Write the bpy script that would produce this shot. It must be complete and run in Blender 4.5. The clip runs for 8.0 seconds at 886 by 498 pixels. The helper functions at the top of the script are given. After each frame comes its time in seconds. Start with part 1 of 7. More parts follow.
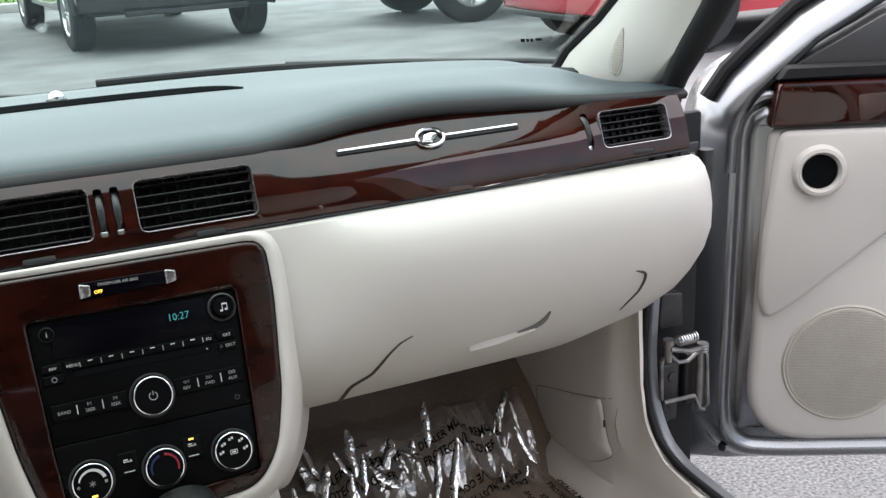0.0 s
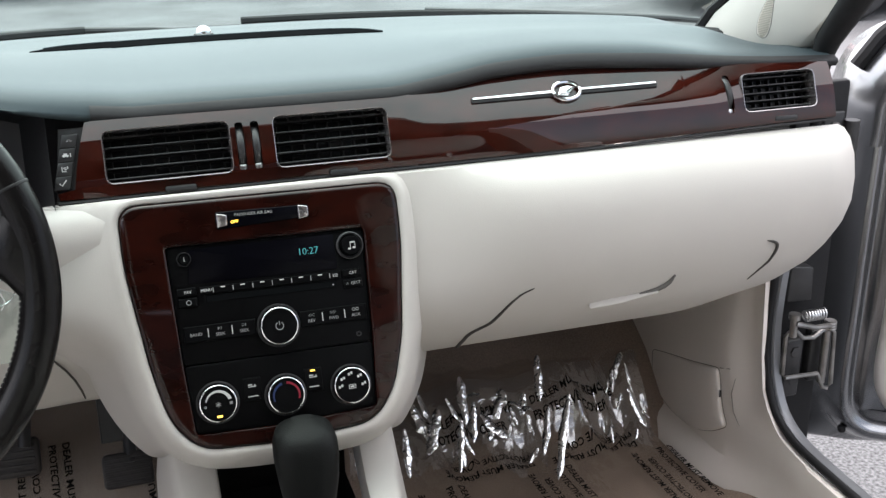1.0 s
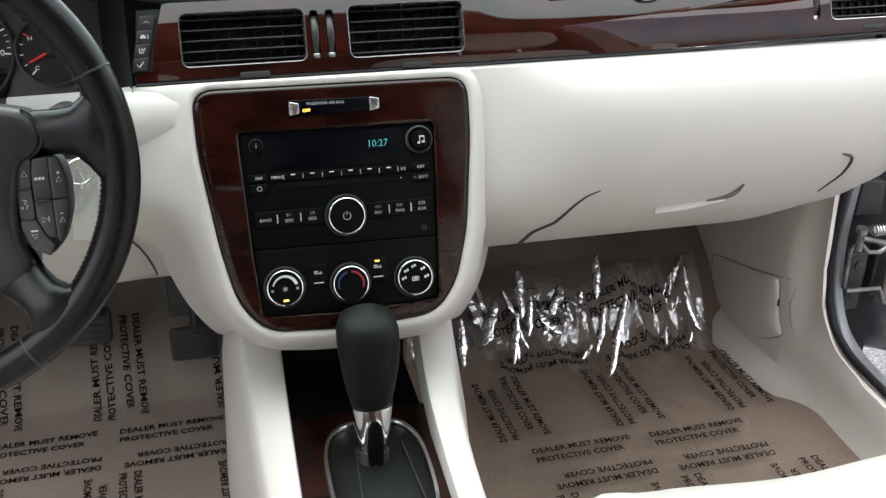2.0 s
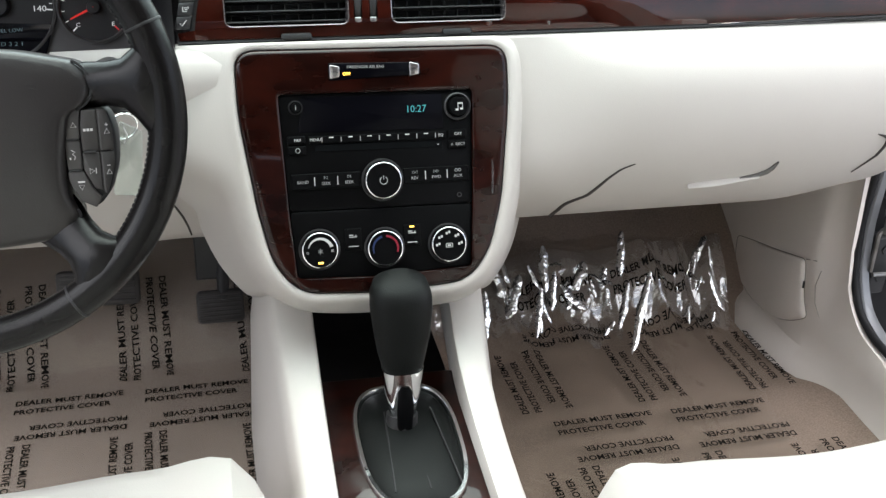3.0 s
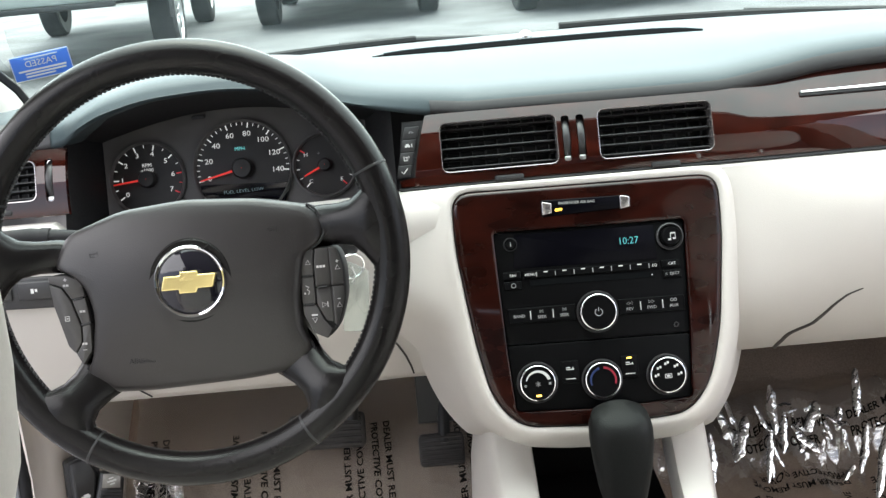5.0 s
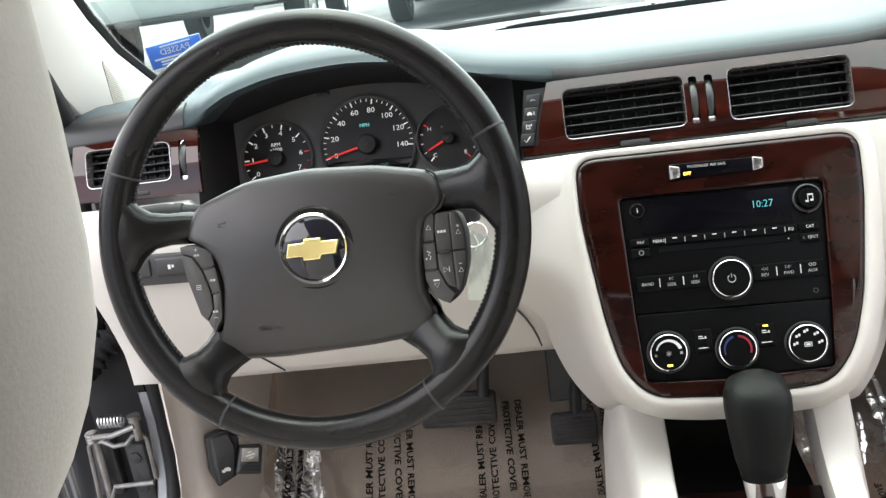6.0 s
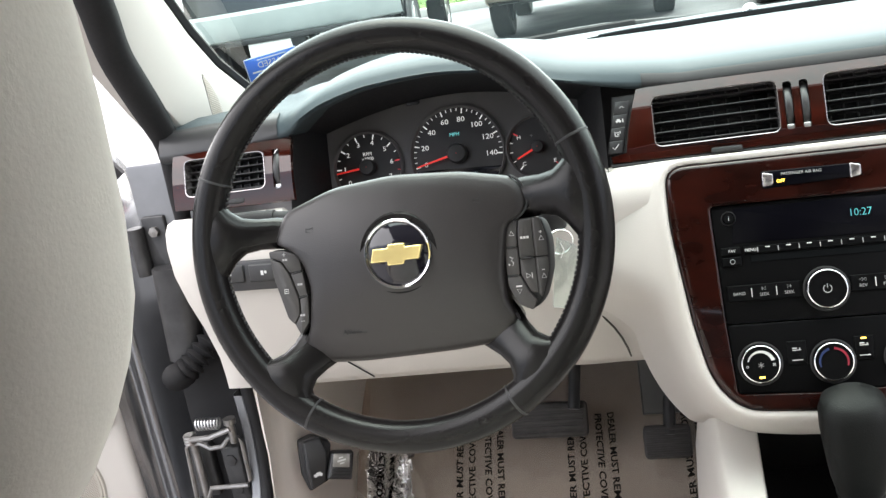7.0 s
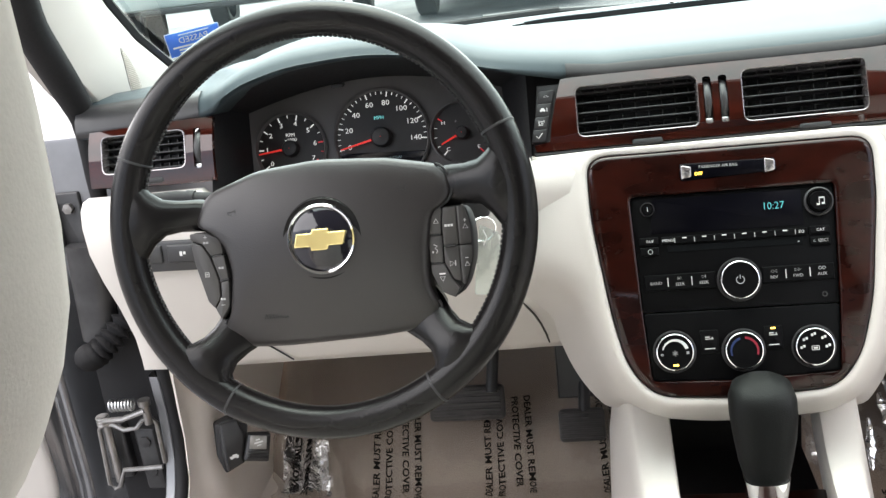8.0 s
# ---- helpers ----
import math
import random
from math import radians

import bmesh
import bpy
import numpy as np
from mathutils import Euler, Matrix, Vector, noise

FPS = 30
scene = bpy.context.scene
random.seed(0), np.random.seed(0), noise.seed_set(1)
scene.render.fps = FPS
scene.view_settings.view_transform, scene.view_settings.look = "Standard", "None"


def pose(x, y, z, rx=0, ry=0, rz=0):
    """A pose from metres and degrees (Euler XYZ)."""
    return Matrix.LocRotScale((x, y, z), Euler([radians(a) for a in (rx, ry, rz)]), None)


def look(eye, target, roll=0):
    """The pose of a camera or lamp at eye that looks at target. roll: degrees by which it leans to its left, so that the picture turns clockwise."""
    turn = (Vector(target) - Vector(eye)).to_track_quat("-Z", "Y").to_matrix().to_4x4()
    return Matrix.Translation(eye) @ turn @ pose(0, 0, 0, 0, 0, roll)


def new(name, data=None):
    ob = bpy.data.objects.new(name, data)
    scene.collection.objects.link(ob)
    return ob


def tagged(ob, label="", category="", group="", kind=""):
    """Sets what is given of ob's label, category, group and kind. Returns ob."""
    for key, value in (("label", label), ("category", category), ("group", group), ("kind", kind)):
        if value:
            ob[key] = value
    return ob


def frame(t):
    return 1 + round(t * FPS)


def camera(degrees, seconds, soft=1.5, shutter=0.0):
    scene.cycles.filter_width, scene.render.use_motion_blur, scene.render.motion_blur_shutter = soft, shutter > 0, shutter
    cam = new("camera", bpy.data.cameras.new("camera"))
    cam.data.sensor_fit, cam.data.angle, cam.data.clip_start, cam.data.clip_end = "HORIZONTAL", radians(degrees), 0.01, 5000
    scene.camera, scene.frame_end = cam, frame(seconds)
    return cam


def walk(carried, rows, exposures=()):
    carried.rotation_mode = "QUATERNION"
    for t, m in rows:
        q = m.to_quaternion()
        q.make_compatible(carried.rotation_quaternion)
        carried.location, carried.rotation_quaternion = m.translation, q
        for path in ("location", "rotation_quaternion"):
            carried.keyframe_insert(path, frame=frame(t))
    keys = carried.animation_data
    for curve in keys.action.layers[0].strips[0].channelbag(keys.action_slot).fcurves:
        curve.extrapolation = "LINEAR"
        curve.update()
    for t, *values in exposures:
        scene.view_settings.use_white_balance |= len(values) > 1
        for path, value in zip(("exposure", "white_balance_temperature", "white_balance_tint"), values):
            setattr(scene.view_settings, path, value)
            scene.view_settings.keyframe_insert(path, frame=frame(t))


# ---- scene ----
cam = camera(46.9, 8.0, soft=1.4)
PATH = [
    (0, (-0.1096, -0.9966, 1.1976), (0.6691, 0.7353, 0.5697), -2.85),
    (0.5, (-0.1111, -0.9911, 1.1866), (0.5530, 0.7758, 0.5254), -1.81),
    (1, (-0.1186, -0.9983, 1.1944), (0.4306, 0.7915, 0.4909), -1.12),
    (1.5, (-0.1296, -0.9938, 1.1993), (0.3384, 0.8022, 0.4542), -1.40),
    (2, (-0.1282, -0.9978, 1.2083), (0.2887, 0.7348, 0.3003), 0.40),
    (2.2, (-0.1314, -0.9961, 1.2074), (0.2874, 0.7086, 0.2487), 1.47),
    (3.3, (-0.1610, -1.0040, 1.1870), (0.2258, 0.7321, 0.2725), 1.51),
    (3.5, (-0.1621, -1.0023, 1.1814), (0.1942, 0.7773, 0.3411), 0.12),
    (4, (-0.1624, -1.0110, 1.1881), (0.0900, 0.8402, 0.4744), -2.13),
    (4.5, (-0.1718, -1.0209, 1.1886), (-0.0061, 0.8556, 0.5167), -3.00),
    (4.7, (-0.1664, -1.0263, 1.1856), (-0.0689, 0.8610, 0.5298), -3.80),
    (5.8, (-0.1537, -1.0343, 1.1532), (-0.3554, 0.8574, 0.5362), -7.97),
    (6, (-0.1497, -1.0296, 1.1491), (-0.4117, 0.8531, 0.5272), -8.70),
    (6.5, (-0.1412, -1.0296, 1.1421), (-0.5348, 0.8513, 0.5878), -9.99),
    (7, (-0.1338, -1.0322, 1.1402), (-0.5891, 0.8320, 0.5767), -10.07),
    (7.5, (-0.1377, -1.0345, 1.1435), (-0.5673, 0.8302, 0.5632), -9.38),
    (8, (-0.1380, -1.0319, 1.1484), (-0.4400, 0.8421, 0.5212), -7.61),
]
EXPOSURES = [(0.0, 1.75, 6430, 12), (0.7, 1.83, 6440, 13), (1.5, 1.92, 6440, 12), (2.2, 2.10, 6430, 11), (3.3, 2.30, 6420, 11), (4.5, 2.45, 6500, 11), (6.5, 2.66, 6650, 12), (8.0, 2.64, 6650, 12)]
walk(cam, [(t, look(eye, target, roll)) for t, eye, target, roll in PATH], EXPOSURES)

# ---- light: a bright, thinly overcast day ----
world = bpy.data.worlds.new("sky")
scene.world = world
world.use_nodes = True
wn = world.node_tree.nodes
sky = wn.new("ShaderNodeTexSky")
sky.sky_type = "NISHITA"
sky.sun_disc = False
sky.sun_elevation, sky.sun_rotation = radians(72.4), radians(-9.1)
sky.dust_density, sky.air_density = 4.0, 1.0
wn["Background"].inputs["Strength"].default_value = 0.105
pale = wn.new("ShaderNodeHueSaturation")
pale.inputs["Saturation"].default_value = 0.5
world.node_tree.links.new(sky.outputs[0], pale.inputs["Color"])
world.node_tree.links.new(pale.outputs[0], wn["Background"].inputs["Color"])
sun_data = bpy.data.lights.new("sun", "SUN")
sun_data.energy, sun_data.angle, sun_data.color = 2.3, radians(150), (1.0, 0.98, 0.95)
sun = new("sun", sun_data)
sun.matrix_world = look((-0.4, 2.5, 8), (0, 0, 0))

# ---- small tools ----
V = Vector


def link_nodes(tree, a, b):
    tree.links.new(a, b)


def material(name, color, rough=0.5, metal=0.0, vary=0.12, scale=12.0, bump=0.0, fine=300.0, coat=0.0, spec=0.5, color2=None, stretch=(1, 1, 1), detail=6.0, speckle=0.0):
    """A surface with colour drift at one scale, grain at another and fine relief."""
    m = bpy.data.materials.new(name)
    m.use_nodes = True
    t = m.node_tree
    b = t.nodes["Principled BSDF"]
    b.inputs["Metallic"].default_value = metal
    b.inputs["Specular IOR Level"].default_value = spec
    b.inputs["Coat Weight"].default_value = coat
    b.inputs["Coat Roughness"].default_value = 0.03
    co = t.nodes.new("ShaderNodeTexCoord")
    mp = t.nodes.new("ShaderNodeMapping")
    mp.inputs["Scale"].default_value = stretch
    link_nodes(t, co.outputs["Object"], mp.inputs["Vector"])
    n1 = t.nodes.new("ShaderNodeTexNoise")
    n1.inputs["Scale"].default_value, n1.inputs["Detail"].default_value = scale, detail
    link_nodes(t, mp.outputs[0], n1.inputs["Vector"])
    n2 = t.nodes.new("ShaderNodeTexNoise")
    n2.inputs["Scale"].default_value, n2.inputs["Detail"].default_value = fine, 2.0
    link_nodes(t, mp.outputs[0], n2.inputs["Vector"])
    mix = t.nodes.new("ShaderNodeMix")
    mix.data_type = "RGBA"
    lo = [c * (1 - vary) for c in color]
    hi = [min(1, c * (1 + vary)) for c in color] if color2 is None else list(color2)
    mix.inputs["A"].default_value = (*lo, 1)
    mix.inputs["B"].default_value = (*hi, 1)
    ramp = t.nodes.new("ShaderNodeMapRange")
    ramp.inputs["From Min"].default_value, ramp.inputs["From Max"].default_value = 0.3, 0.7
    if speckle:
        sp = t.nodes.new("ShaderNodeMix")
        sp.inputs["Factor"].default_value = speckle
        link_nodes(t, n1.outputs["Fac"], sp.inputs["A"])
        link_nodes(t, n2.outputs["Fac"], sp.inputs["B"])
        link_nodes(t, sp.outputs["Result"], ramp.inputs["Value"])
    else:
        link_nodes(t, n1.outputs["Fac"], ramp.inputs["Value"])
    link_nodes(t, ramp.outputs[0], mix.inputs["Factor"])
    link_nodes(t, mix.outputs["Result"], b.inputs["Base Color"])
    rr = t.nodes.new("ShaderNodeMapRange")
    rr.inputs["To Min"].default_value, rr.inputs["To Max"].default_value = rough * 0.88, min(1.0, rough * 1.12)
    link_nodes(t, n2.outputs["Fac"], rr.inputs["Value"])
    link_nodes(t, rr.outputs[0], b.inputs["Roughness"])
    if bump:
        bp = t.nodes.new("ShaderNodeBump")
        bp.inputs["Strength"].default_value, bp.inputs["Distance"].default_value = bump, 0.0006
        link_nodes(t, n2.outputs["Fac"], bp.inputs["Height"])
        link_nodes(t, bp.outputs[0], b.inputs["Normal"])
    return m


def glow(name, color, strength):
    m = material(name, color, rough=0.4, vary=0.02)
    b = m.node_tree.nodes["Principled BSDF"]
    b.inputs["Emission Color"].default_value = (*color, 1)
    b.inputs["Emission Strength"].default_value = strength
    return m


def clear(name, tint, gloss=0.06, rough=0.02, crumple=0.0, size=18.0, haze=0.0, haze_tint=(0.85, 0.83, 0.80)):
    """A thin clear sheet: light passes straight on, with a glossy coat."""
    m = bpy.data.materials.new(name)
    m.use_nodes = True
    t = m.node_tree
    t.nodes.remove(t.nodes["Principled BSDF"])
    out = t.nodes["Material Output"]
    tr, gl, mx, fr, pw, sc = (t.nodes.new("ShaderNode" + k) for k in ("BsdfTransparent", "BsdfGlossy", "MixShader", "LayerWeight", "Math", "MapRange"))
    tr.inputs["Color"].default_value = (*tint, 1)
    gl.inputs["Roughness"].default_value = rough
    fr.inputs["Blend"].default_value = 0.5
    pw.operation, pw.inputs[1].default_value = "POWER", 5.0
    sc.inputs["To Min"].default_value = gloss
    link_nodes(t, fr.outputs["Facing"], pw.inputs[0])
    link_nodes(t, pw.outputs[0], sc.inputs["Value"])
    link_nodes(t, sc.outputs[0], mx.inputs[0])
    if haze:
        df, mh = t.nodes.new("ShaderNodeBsdfDiffuse"), t.nodes.new("ShaderNodeMixShader")
        df.inputs["Color"].default_value = (*haze_tint, 1)
        mh.inputs[0].default_value = haze
        link_nodes(t, tr.outputs[0], mh.inputs[1])
        link_nodes(t, df.outputs[0], mh.inputs[2])
        link_nodes(t, mh.outputs[0], mx.inputs[1])
    else:
        link_nodes(t, tr.outputs[0], mx.inputs[1])
    link_nodes(t, gl.outputs[0], mx.inputs[2])
    link_nodes(t, mx.outputs[0], out.inputs["Surface"])
    if crumple:
        co = t.nodes.new("ShaderNodeTexCoord")
        ns = t.nodes.new("ShaderNodeTexNoise")
        ns.inputs["Scale"].default_value, ns.inputs["Detail"].default_value, ns.inputs["Distortion"].default_value = size, 3.0, 1.2
        bp = t.nodes.new("ShaderNodeBump")
        bp.inputs["Strength"].default_value, bp.inputs["Distance"].default_value = 1.0, crumple
        link_nodes(t, co.outputs["Object"], ns.inputs["Vector"])
        link_nodes(t, ns.outputs["Fac"], bp.inputs["Height"])
        link_nodes(t, bp.outputs[0], gl.inputs["Normal"])
        link_nodes(t, bp.outputs[0], fr.inputs["Normal"])
    return m


def thing(name, at, label, category, kind="", group=""):
    ob = new(name)
    ob.empty_display_size = 0.05
    ob.location = at
    return tagged(ob, label, category, group, kind)


def part(name, bm, mat, parent=None, label="", sharp=38, label_kind=""):
    """Links a bmesh, in world places, as one mesh object under a thing or a part."""
    bmesh.ops.remove_doubles(bm, verts=bm.verts, dist=1e-6)
    bmesh.ops.recalc_face_normals(bm, faces=bm.faces)
    me = bpy.data.meshes.new(name)
    bm.to_mesh(me)
    bm.free()
    me.shade_smooth()
    me.set_sharp_from_angle(angle=radians(sharp))
    me.materials.append(mat)
    ob = new(name, me)
    if parent is not None:
        ob.parent = parent
        if parent.type == "EMPTY":
            ob.matrix_parent_inverse = Matrix.Translation(parent.location).inverted()
    return tagged(ob, label, kind=label_kind)


def frame_of(origin, u, v):
    """Axes u, v and their normal at an origin."""
    u, v = V(u).normalized(), V(v).normalized()
    n = u.cross(v).normalized()
    v = n.cross(u)
    return Matrix(((u.x, v.x, n.x, origin[0]), (u.y, v.y, n.y, origin[1]), (u.z, v.z, n.z, origin[2]), (0, 0, 0, 1)))


def loft(rows, around=False, loop=False, caps=False, bm=None):
    """A skin over rows of points. around: each row is closed; loop: the last row joins the first."""
    bm = bm or bmesh.new()
    vs = [[bm.verts.new(p) for p in row] for row in rows]
    n = len(rows[0])
    for a in range(len(rows) - (0 if loop else 1)):
        r, s = vs[a], vs[(a + 1) % len(rows)]
        for i in range(n - (0 if around else 1)):
            j = (i + 1) % n
            bm.faces.new((r[i], r[j], s[j], s[i]))
    if caps:
        bm.faces.new(vs[0])
        bm.faces.new(vs[-1][::-1])
    return bm


def box(c, s, bevel=0.0, m=None, bm=None, seg=2):
    bm = bm or bmesh.new()
    made = bmesh.ops.create_cube(bm, size=1.0)
    vs = made["verts"]
    for v in vs:
        v.co = V((c[0] + v.co.x * s[0], c[1] + v.co.y * s[1], c[2] + v.co.z * s[2]))
    if bevel:
        es = list({e for v in vs for e in v.link_edges})
        out = bmesh.ops.bevel(bm, geom=es, offset=bevel, segments=seg, profile=0.5, affect="EDGES")
        vs = list({v for f in out["faces"] for v in f.verts} | {v for v in vs if v.is_valid})
    if m is not None:
        for v in vs:
            v.co = m @ v.co
    return bm


def rounded(points, r, n=4):
    """A polygon with its corners rounded by about r."""
    out = []
    pts = [V((p[0], p[1])) for p in points]
    for i, p in enumerate(pts):
        a, b = pts[i - 1] - p, pts[(i + 1) % len(pts)] - p
        d = min(r, a.length * 0.48, b.length * 0.48)
        a, b = p + a.normalized() * d, p + b.normalized() * d
        for k in range(n + 1):
            t = k / n
            out.append((1 - t) ** 2 * a + 2 * t * (1 - t) * p + t * t * b)
    return out


def rect(cx, cy, w, h, r=0.002, n=3):
    return rounded([(cx - w / 2, cy - h / 2), (cx + w / 2, cy - h / 2), (cx + w / 2, cy + h / 2), (cx - w / 2, cy + h / 2)], r, n)


def inset(poly, d):
    """The polygon moved inwards by d (outwards: minus)."""
    area = sum(poly[i - 1].x * p.y - p.x * poly[i - 1].y for i, p in enumerate(poly))
    s = 1 if area > 0 else -1
    out = []
    for i, p in enumerate(poly):
        e1, e2 = p - poly[i - 1], poly[(i + 1) % len(poly)] - p
        n1, n2 = V((-e1.y, e1.x)), V((-e2.y, e2.x))
        nn = (n1.normalized() if n1.length else n1) + (n2.normalized() if n2.length else n2)
        nn = nn.normalized() if nn.length > 1e-9 else V((0, 0))
        out.append(p + nn * d * s)
    return out


def rings(levels, m, caps=True, bm=None):
    """Skins polygons (all with the same count) at heights: levels of (polygon, height)."""
    return loft([[m @ V((p.x, p.y, h)) for p in poly] for poly, h in levels], around=True, caps=caps, bm=bm)


def plate(poly, m, h0, h1, bevel=0.001, bm=None):
    return rings([(poly, h0), (poly, h1 - bevel), (inset(poly, bevel * 0.4), h1 - bevel * 0.35), (inset(poly, bevel), h1)], m, bm=bm)


def resample(poly, n, c=None):
    """n points of a star-shaped polygon at even angles round c."""
    c = c or sum(poly, V((0, 0))) / len(poly)
    out = []
    for k in range(n):
        d = V((math.cos(2 * math.pi * k / n), math.sin(2 * math.pi * k / n)))
        best = None
        for i, p in enumerate(poly):
            a, e = poly[i - 1] - c, p - poly[i - 1]
            den = d.x * e.y - d.y * e.x
            if abs(den) < 1e-12:
                continue
            t, s = (a.x * e.y - a.y * e.x) / den, (a.x * d.y - a.y * d.x) / den
            if t > 0 and -1e-6 <= s <= 1 + 1e-6 and (best is None or t > best):
                best = t
        out.append(c + d * (best or 0.0))
    return out


def holed(outer, holes, m, depth, bend=None, cuts=()):
    """A plate with holes through it; bend(x, y) gives its height, cuts are lines y = value at which it may bend."""
    bm = bmesh.new()
    es = []
    for poly in (outer, *holes):
        vs = [bm.verts.new((p.x, p.y, 0)) for p in poly]
        es += [bm.edges.new((vs[i - 1], vs[i])) for i in range(len(vs))]
    bmesh.ops.triangle_fill(bm, edges=es, use_beauty=True, use_dissolve=False)
    for axis, value in cuts:
        no = (1, 0, 0) if axis == "x" else (0, 1, 0)
        bmesh.ops.bisect_plane(bm, geom=bm.verts[:] + bm.edges[:] + bm.faces[:], plane_co=[c * value for c in no], plane_no=no, dist=1e-7)
    bmesh.ops.recalc_face_normals(bm, faces=bm.faces)
    if bend:
        for v in bm.verts:
            v.co.z = bend(v.co.x, v.co.y)
    top = bm.faces[:]
    made = bmesh.ops.extrude_face_region(bm, geom=top)
    for v in [g for g in made["geom"] if isinstance(g, bmesh.types.BMVert)]:
        v.co.z -= depth
    for v in bm.verts:
        v.co = m @ v.co
    return bm


def tube(points, r, seg=10, caps=True, closed=False, flat=None, bm=None):
    """A tube along points; r a number or one for each point; flat squeezes it along the given axis."""
    pts = [V(p) for p in points]
    rows, up = [], V((0, 0, 1))
    n = len(pts)
    for i, p in enumerate(pts):
        d = (pts[(i + 1) % n] - pts[i - 1]) if closed else pts[min(i + 1, n - 1)] - pts[max(i - 1, 0)]
        d.normalize()
        a = d.cross(up if abs(d.dot(up)) < 0.95 else V((1, 0, 0))).normalized()
        b = a.cross(d)
        up = b
        rad = r[i] if isinstance(r, (list, tuple)) else r
        rows.append([p + (a * math.cos(2 * math.pi * k / seg) + b * math.sin(2 * math.pi * k / seg)) * rad for k in range(seg)])
    return loft(rows, around=True, loop=closed, caps=caps and not closed, bm=bm)


def turned(profile, m, seg=32, bm=None, caps=False):
    """A turned solid: profile of (radius, height) about the axis of m."""
    return loft([[m @ V((r * math.cos(2 * math.pi * k / seg), r * math.sin(2 * math.pi * k / seg), h)) for k in range(seg)] for r, h in profile], around=True, caps=caps, bm=bm)


def smooth01(a, b, x):
    t = max(0.0, min(1.0, (x - a) / (b - a)))
    return t * t * (3 - 2 * t)


def curve(points, x):
    """Smooth values between (x, value) points."""
    if x <= points[0][0]:
        return points[0][1]
    n = len(points)
    for i in range(n - 1):
        (a, p), (b, q) = points[i], points[i + 1]
        if x <= b:
            t = (x - a) / (b - a)
            s = (q - p) / (b - a)
            s0 = (p - points[i - 1][1]) / (a - points[i - 1][0]) if i else s
            s1 = (points[i + 2][1] - q) / (points[i + 2][0] - b) if i + 2 < n else s
            g0 = 0.0 if s0 * s <= 0 else 2 * s0 * s / (s0 + s)
            g1 = 0.0 if s1 * s <= 0 else 2 * s1 * s / (s1 + s)
            h = b - a
            return p * (1 + 2 * t) * (1 - t) ** 2 + g0 * h * t * (1 - t) ** 2 + q * t * t * (3 - 2 * t) - g1 * h * t * t * (1 - t)
    return points[-1][1]


LETTERS = {}


def letters(text, size, m, bm=None, depth=0.0003, align="CENTER", wide=1.0, bold=0.0):
    """Raised letters of the built-in font, centred at m."""
    key = (text, align, bold)
    if key not in LETTERS:
        cu = bpy.data.curves.new("letters", "FONT")
        cu.body, cu.size, cu.align_x, cu.align_y, cu.extrude, cu.resolution_u, cu.offset = text, 1.0, align, "CENTER", 0.5, 2, bold
        ob = bpy.data.objects.new("letters", cu)
        scene.collection.objects.link(ob)
        me = bpy.data.meshes.new_from_object(ob.evaluated_get(bpy.context.evaluated_depsgraph_get()))
        bpy.data.objects.remove(ob)
        bpy.data.curves.remove(cu)
        LETTERS[key] = ([v.co.copy() for v in me.vertices], [list(p.vertices) for p in me.polygons])
        bpy.data.meshes.remove(me)
    vs, fs = LETTERS[key]
    bm = bm or bmesh.new()
    made = [bm.verts.new(m @ V((v.x * size * wide, v.y * size, v.z * depth))) for v in vs]
    for f in fs:
        if len(set(f)) == len(f):
            try:
                bm.faces.new([made[i] for i in f])
            except ValueError:
                pass
    return bm


def shift(m, x=0.0, y=0.0, z=0.0, turn=0.0):
    return m @ Matrix.Translation((x, y, z)) @ Matrix.Rotation(radians(turn), 4, "Z")


# ---- materials ----
cream = material("cream_vinyl", (0.500, 0.474, 0.443), 0.52, vary=0.03, scale=6, bump=0.25, fine=900)
cream_dark = material("cream_plastic", (0.68, 0.625, 0.58), 0.55, vary=0.04, scale=8, bump=0.2, fine=700)
pad_black = material("charcoal_dash_vinyl", (0.033, 0.048, 0.054), 0.46, spec=0.30, vary=0.05, scale=7, bump=0.35, fine=1100)
black = material("black_plastic", (0.022, 0.022, 0.023), 0.42, vary=0.1, scale=20, bump=0.15, fine=900)
black_deep = material("dark_plastic", (0.010, 0.010, 0.011), 0.6, vary=0.1, scale=20)
piano = material("gloss_black", (0.008, 0.008, 0.012), 0.08, vary=0.1, scale=20)
radio_black = material("radio_black", (0.0022, 0.0023, 0.0026), 0.5, spec=0.06, vary=0.08, scale=30, bump=0.1, fine=1200)
pad_leather = material("airbag_vinyl", (0.0165, 0.0148, 0.0147), 0.36, spec=0.46, vary=0.08, scale=12, bump=0.25, fine=900)
leather = material("black_leather", (0.0060, 0.0056, 0.0056), 0.25, spec=0.20, vary=0.12, scale=15, bump=0.22, fine=850)
wood = material("burl_wood", (0.012, 0.0026, 0.0017), 0.3, spec=0.0, vary=0.4, scale=22, fine=240, coat=1.0, color2=(0.034, 0.0060, 0.0034), stretch=(1, 1.6, 2.2), detail=9)
wood.node_tree.nodes["Principled BSDF"].inputs["Coat IOR"].default_value = 1.55
display_black = material("display_black", (0.0022, 0.0022, 0.0036), 0.20, spec=0.05, vary=0.1, scale=20)
bead = material("dark_chrome_bead", (0.42, 0.40, 0.40), 0.22, metal=0.9, vary=0.1, scale=40)
body_grey = material("body_grey_paint", (0.30, 0.305, 0.315), 0.35, metal=0.45, vary=0.1, scale=20, coat=0.4)
# silver body paint of the jamb with its shade put into the colour
shaded_jamb = material("shaded_jamb", (0.17, 0.175, 0.185), 0.4, metal=0.3, vary=0.12, scale=20)
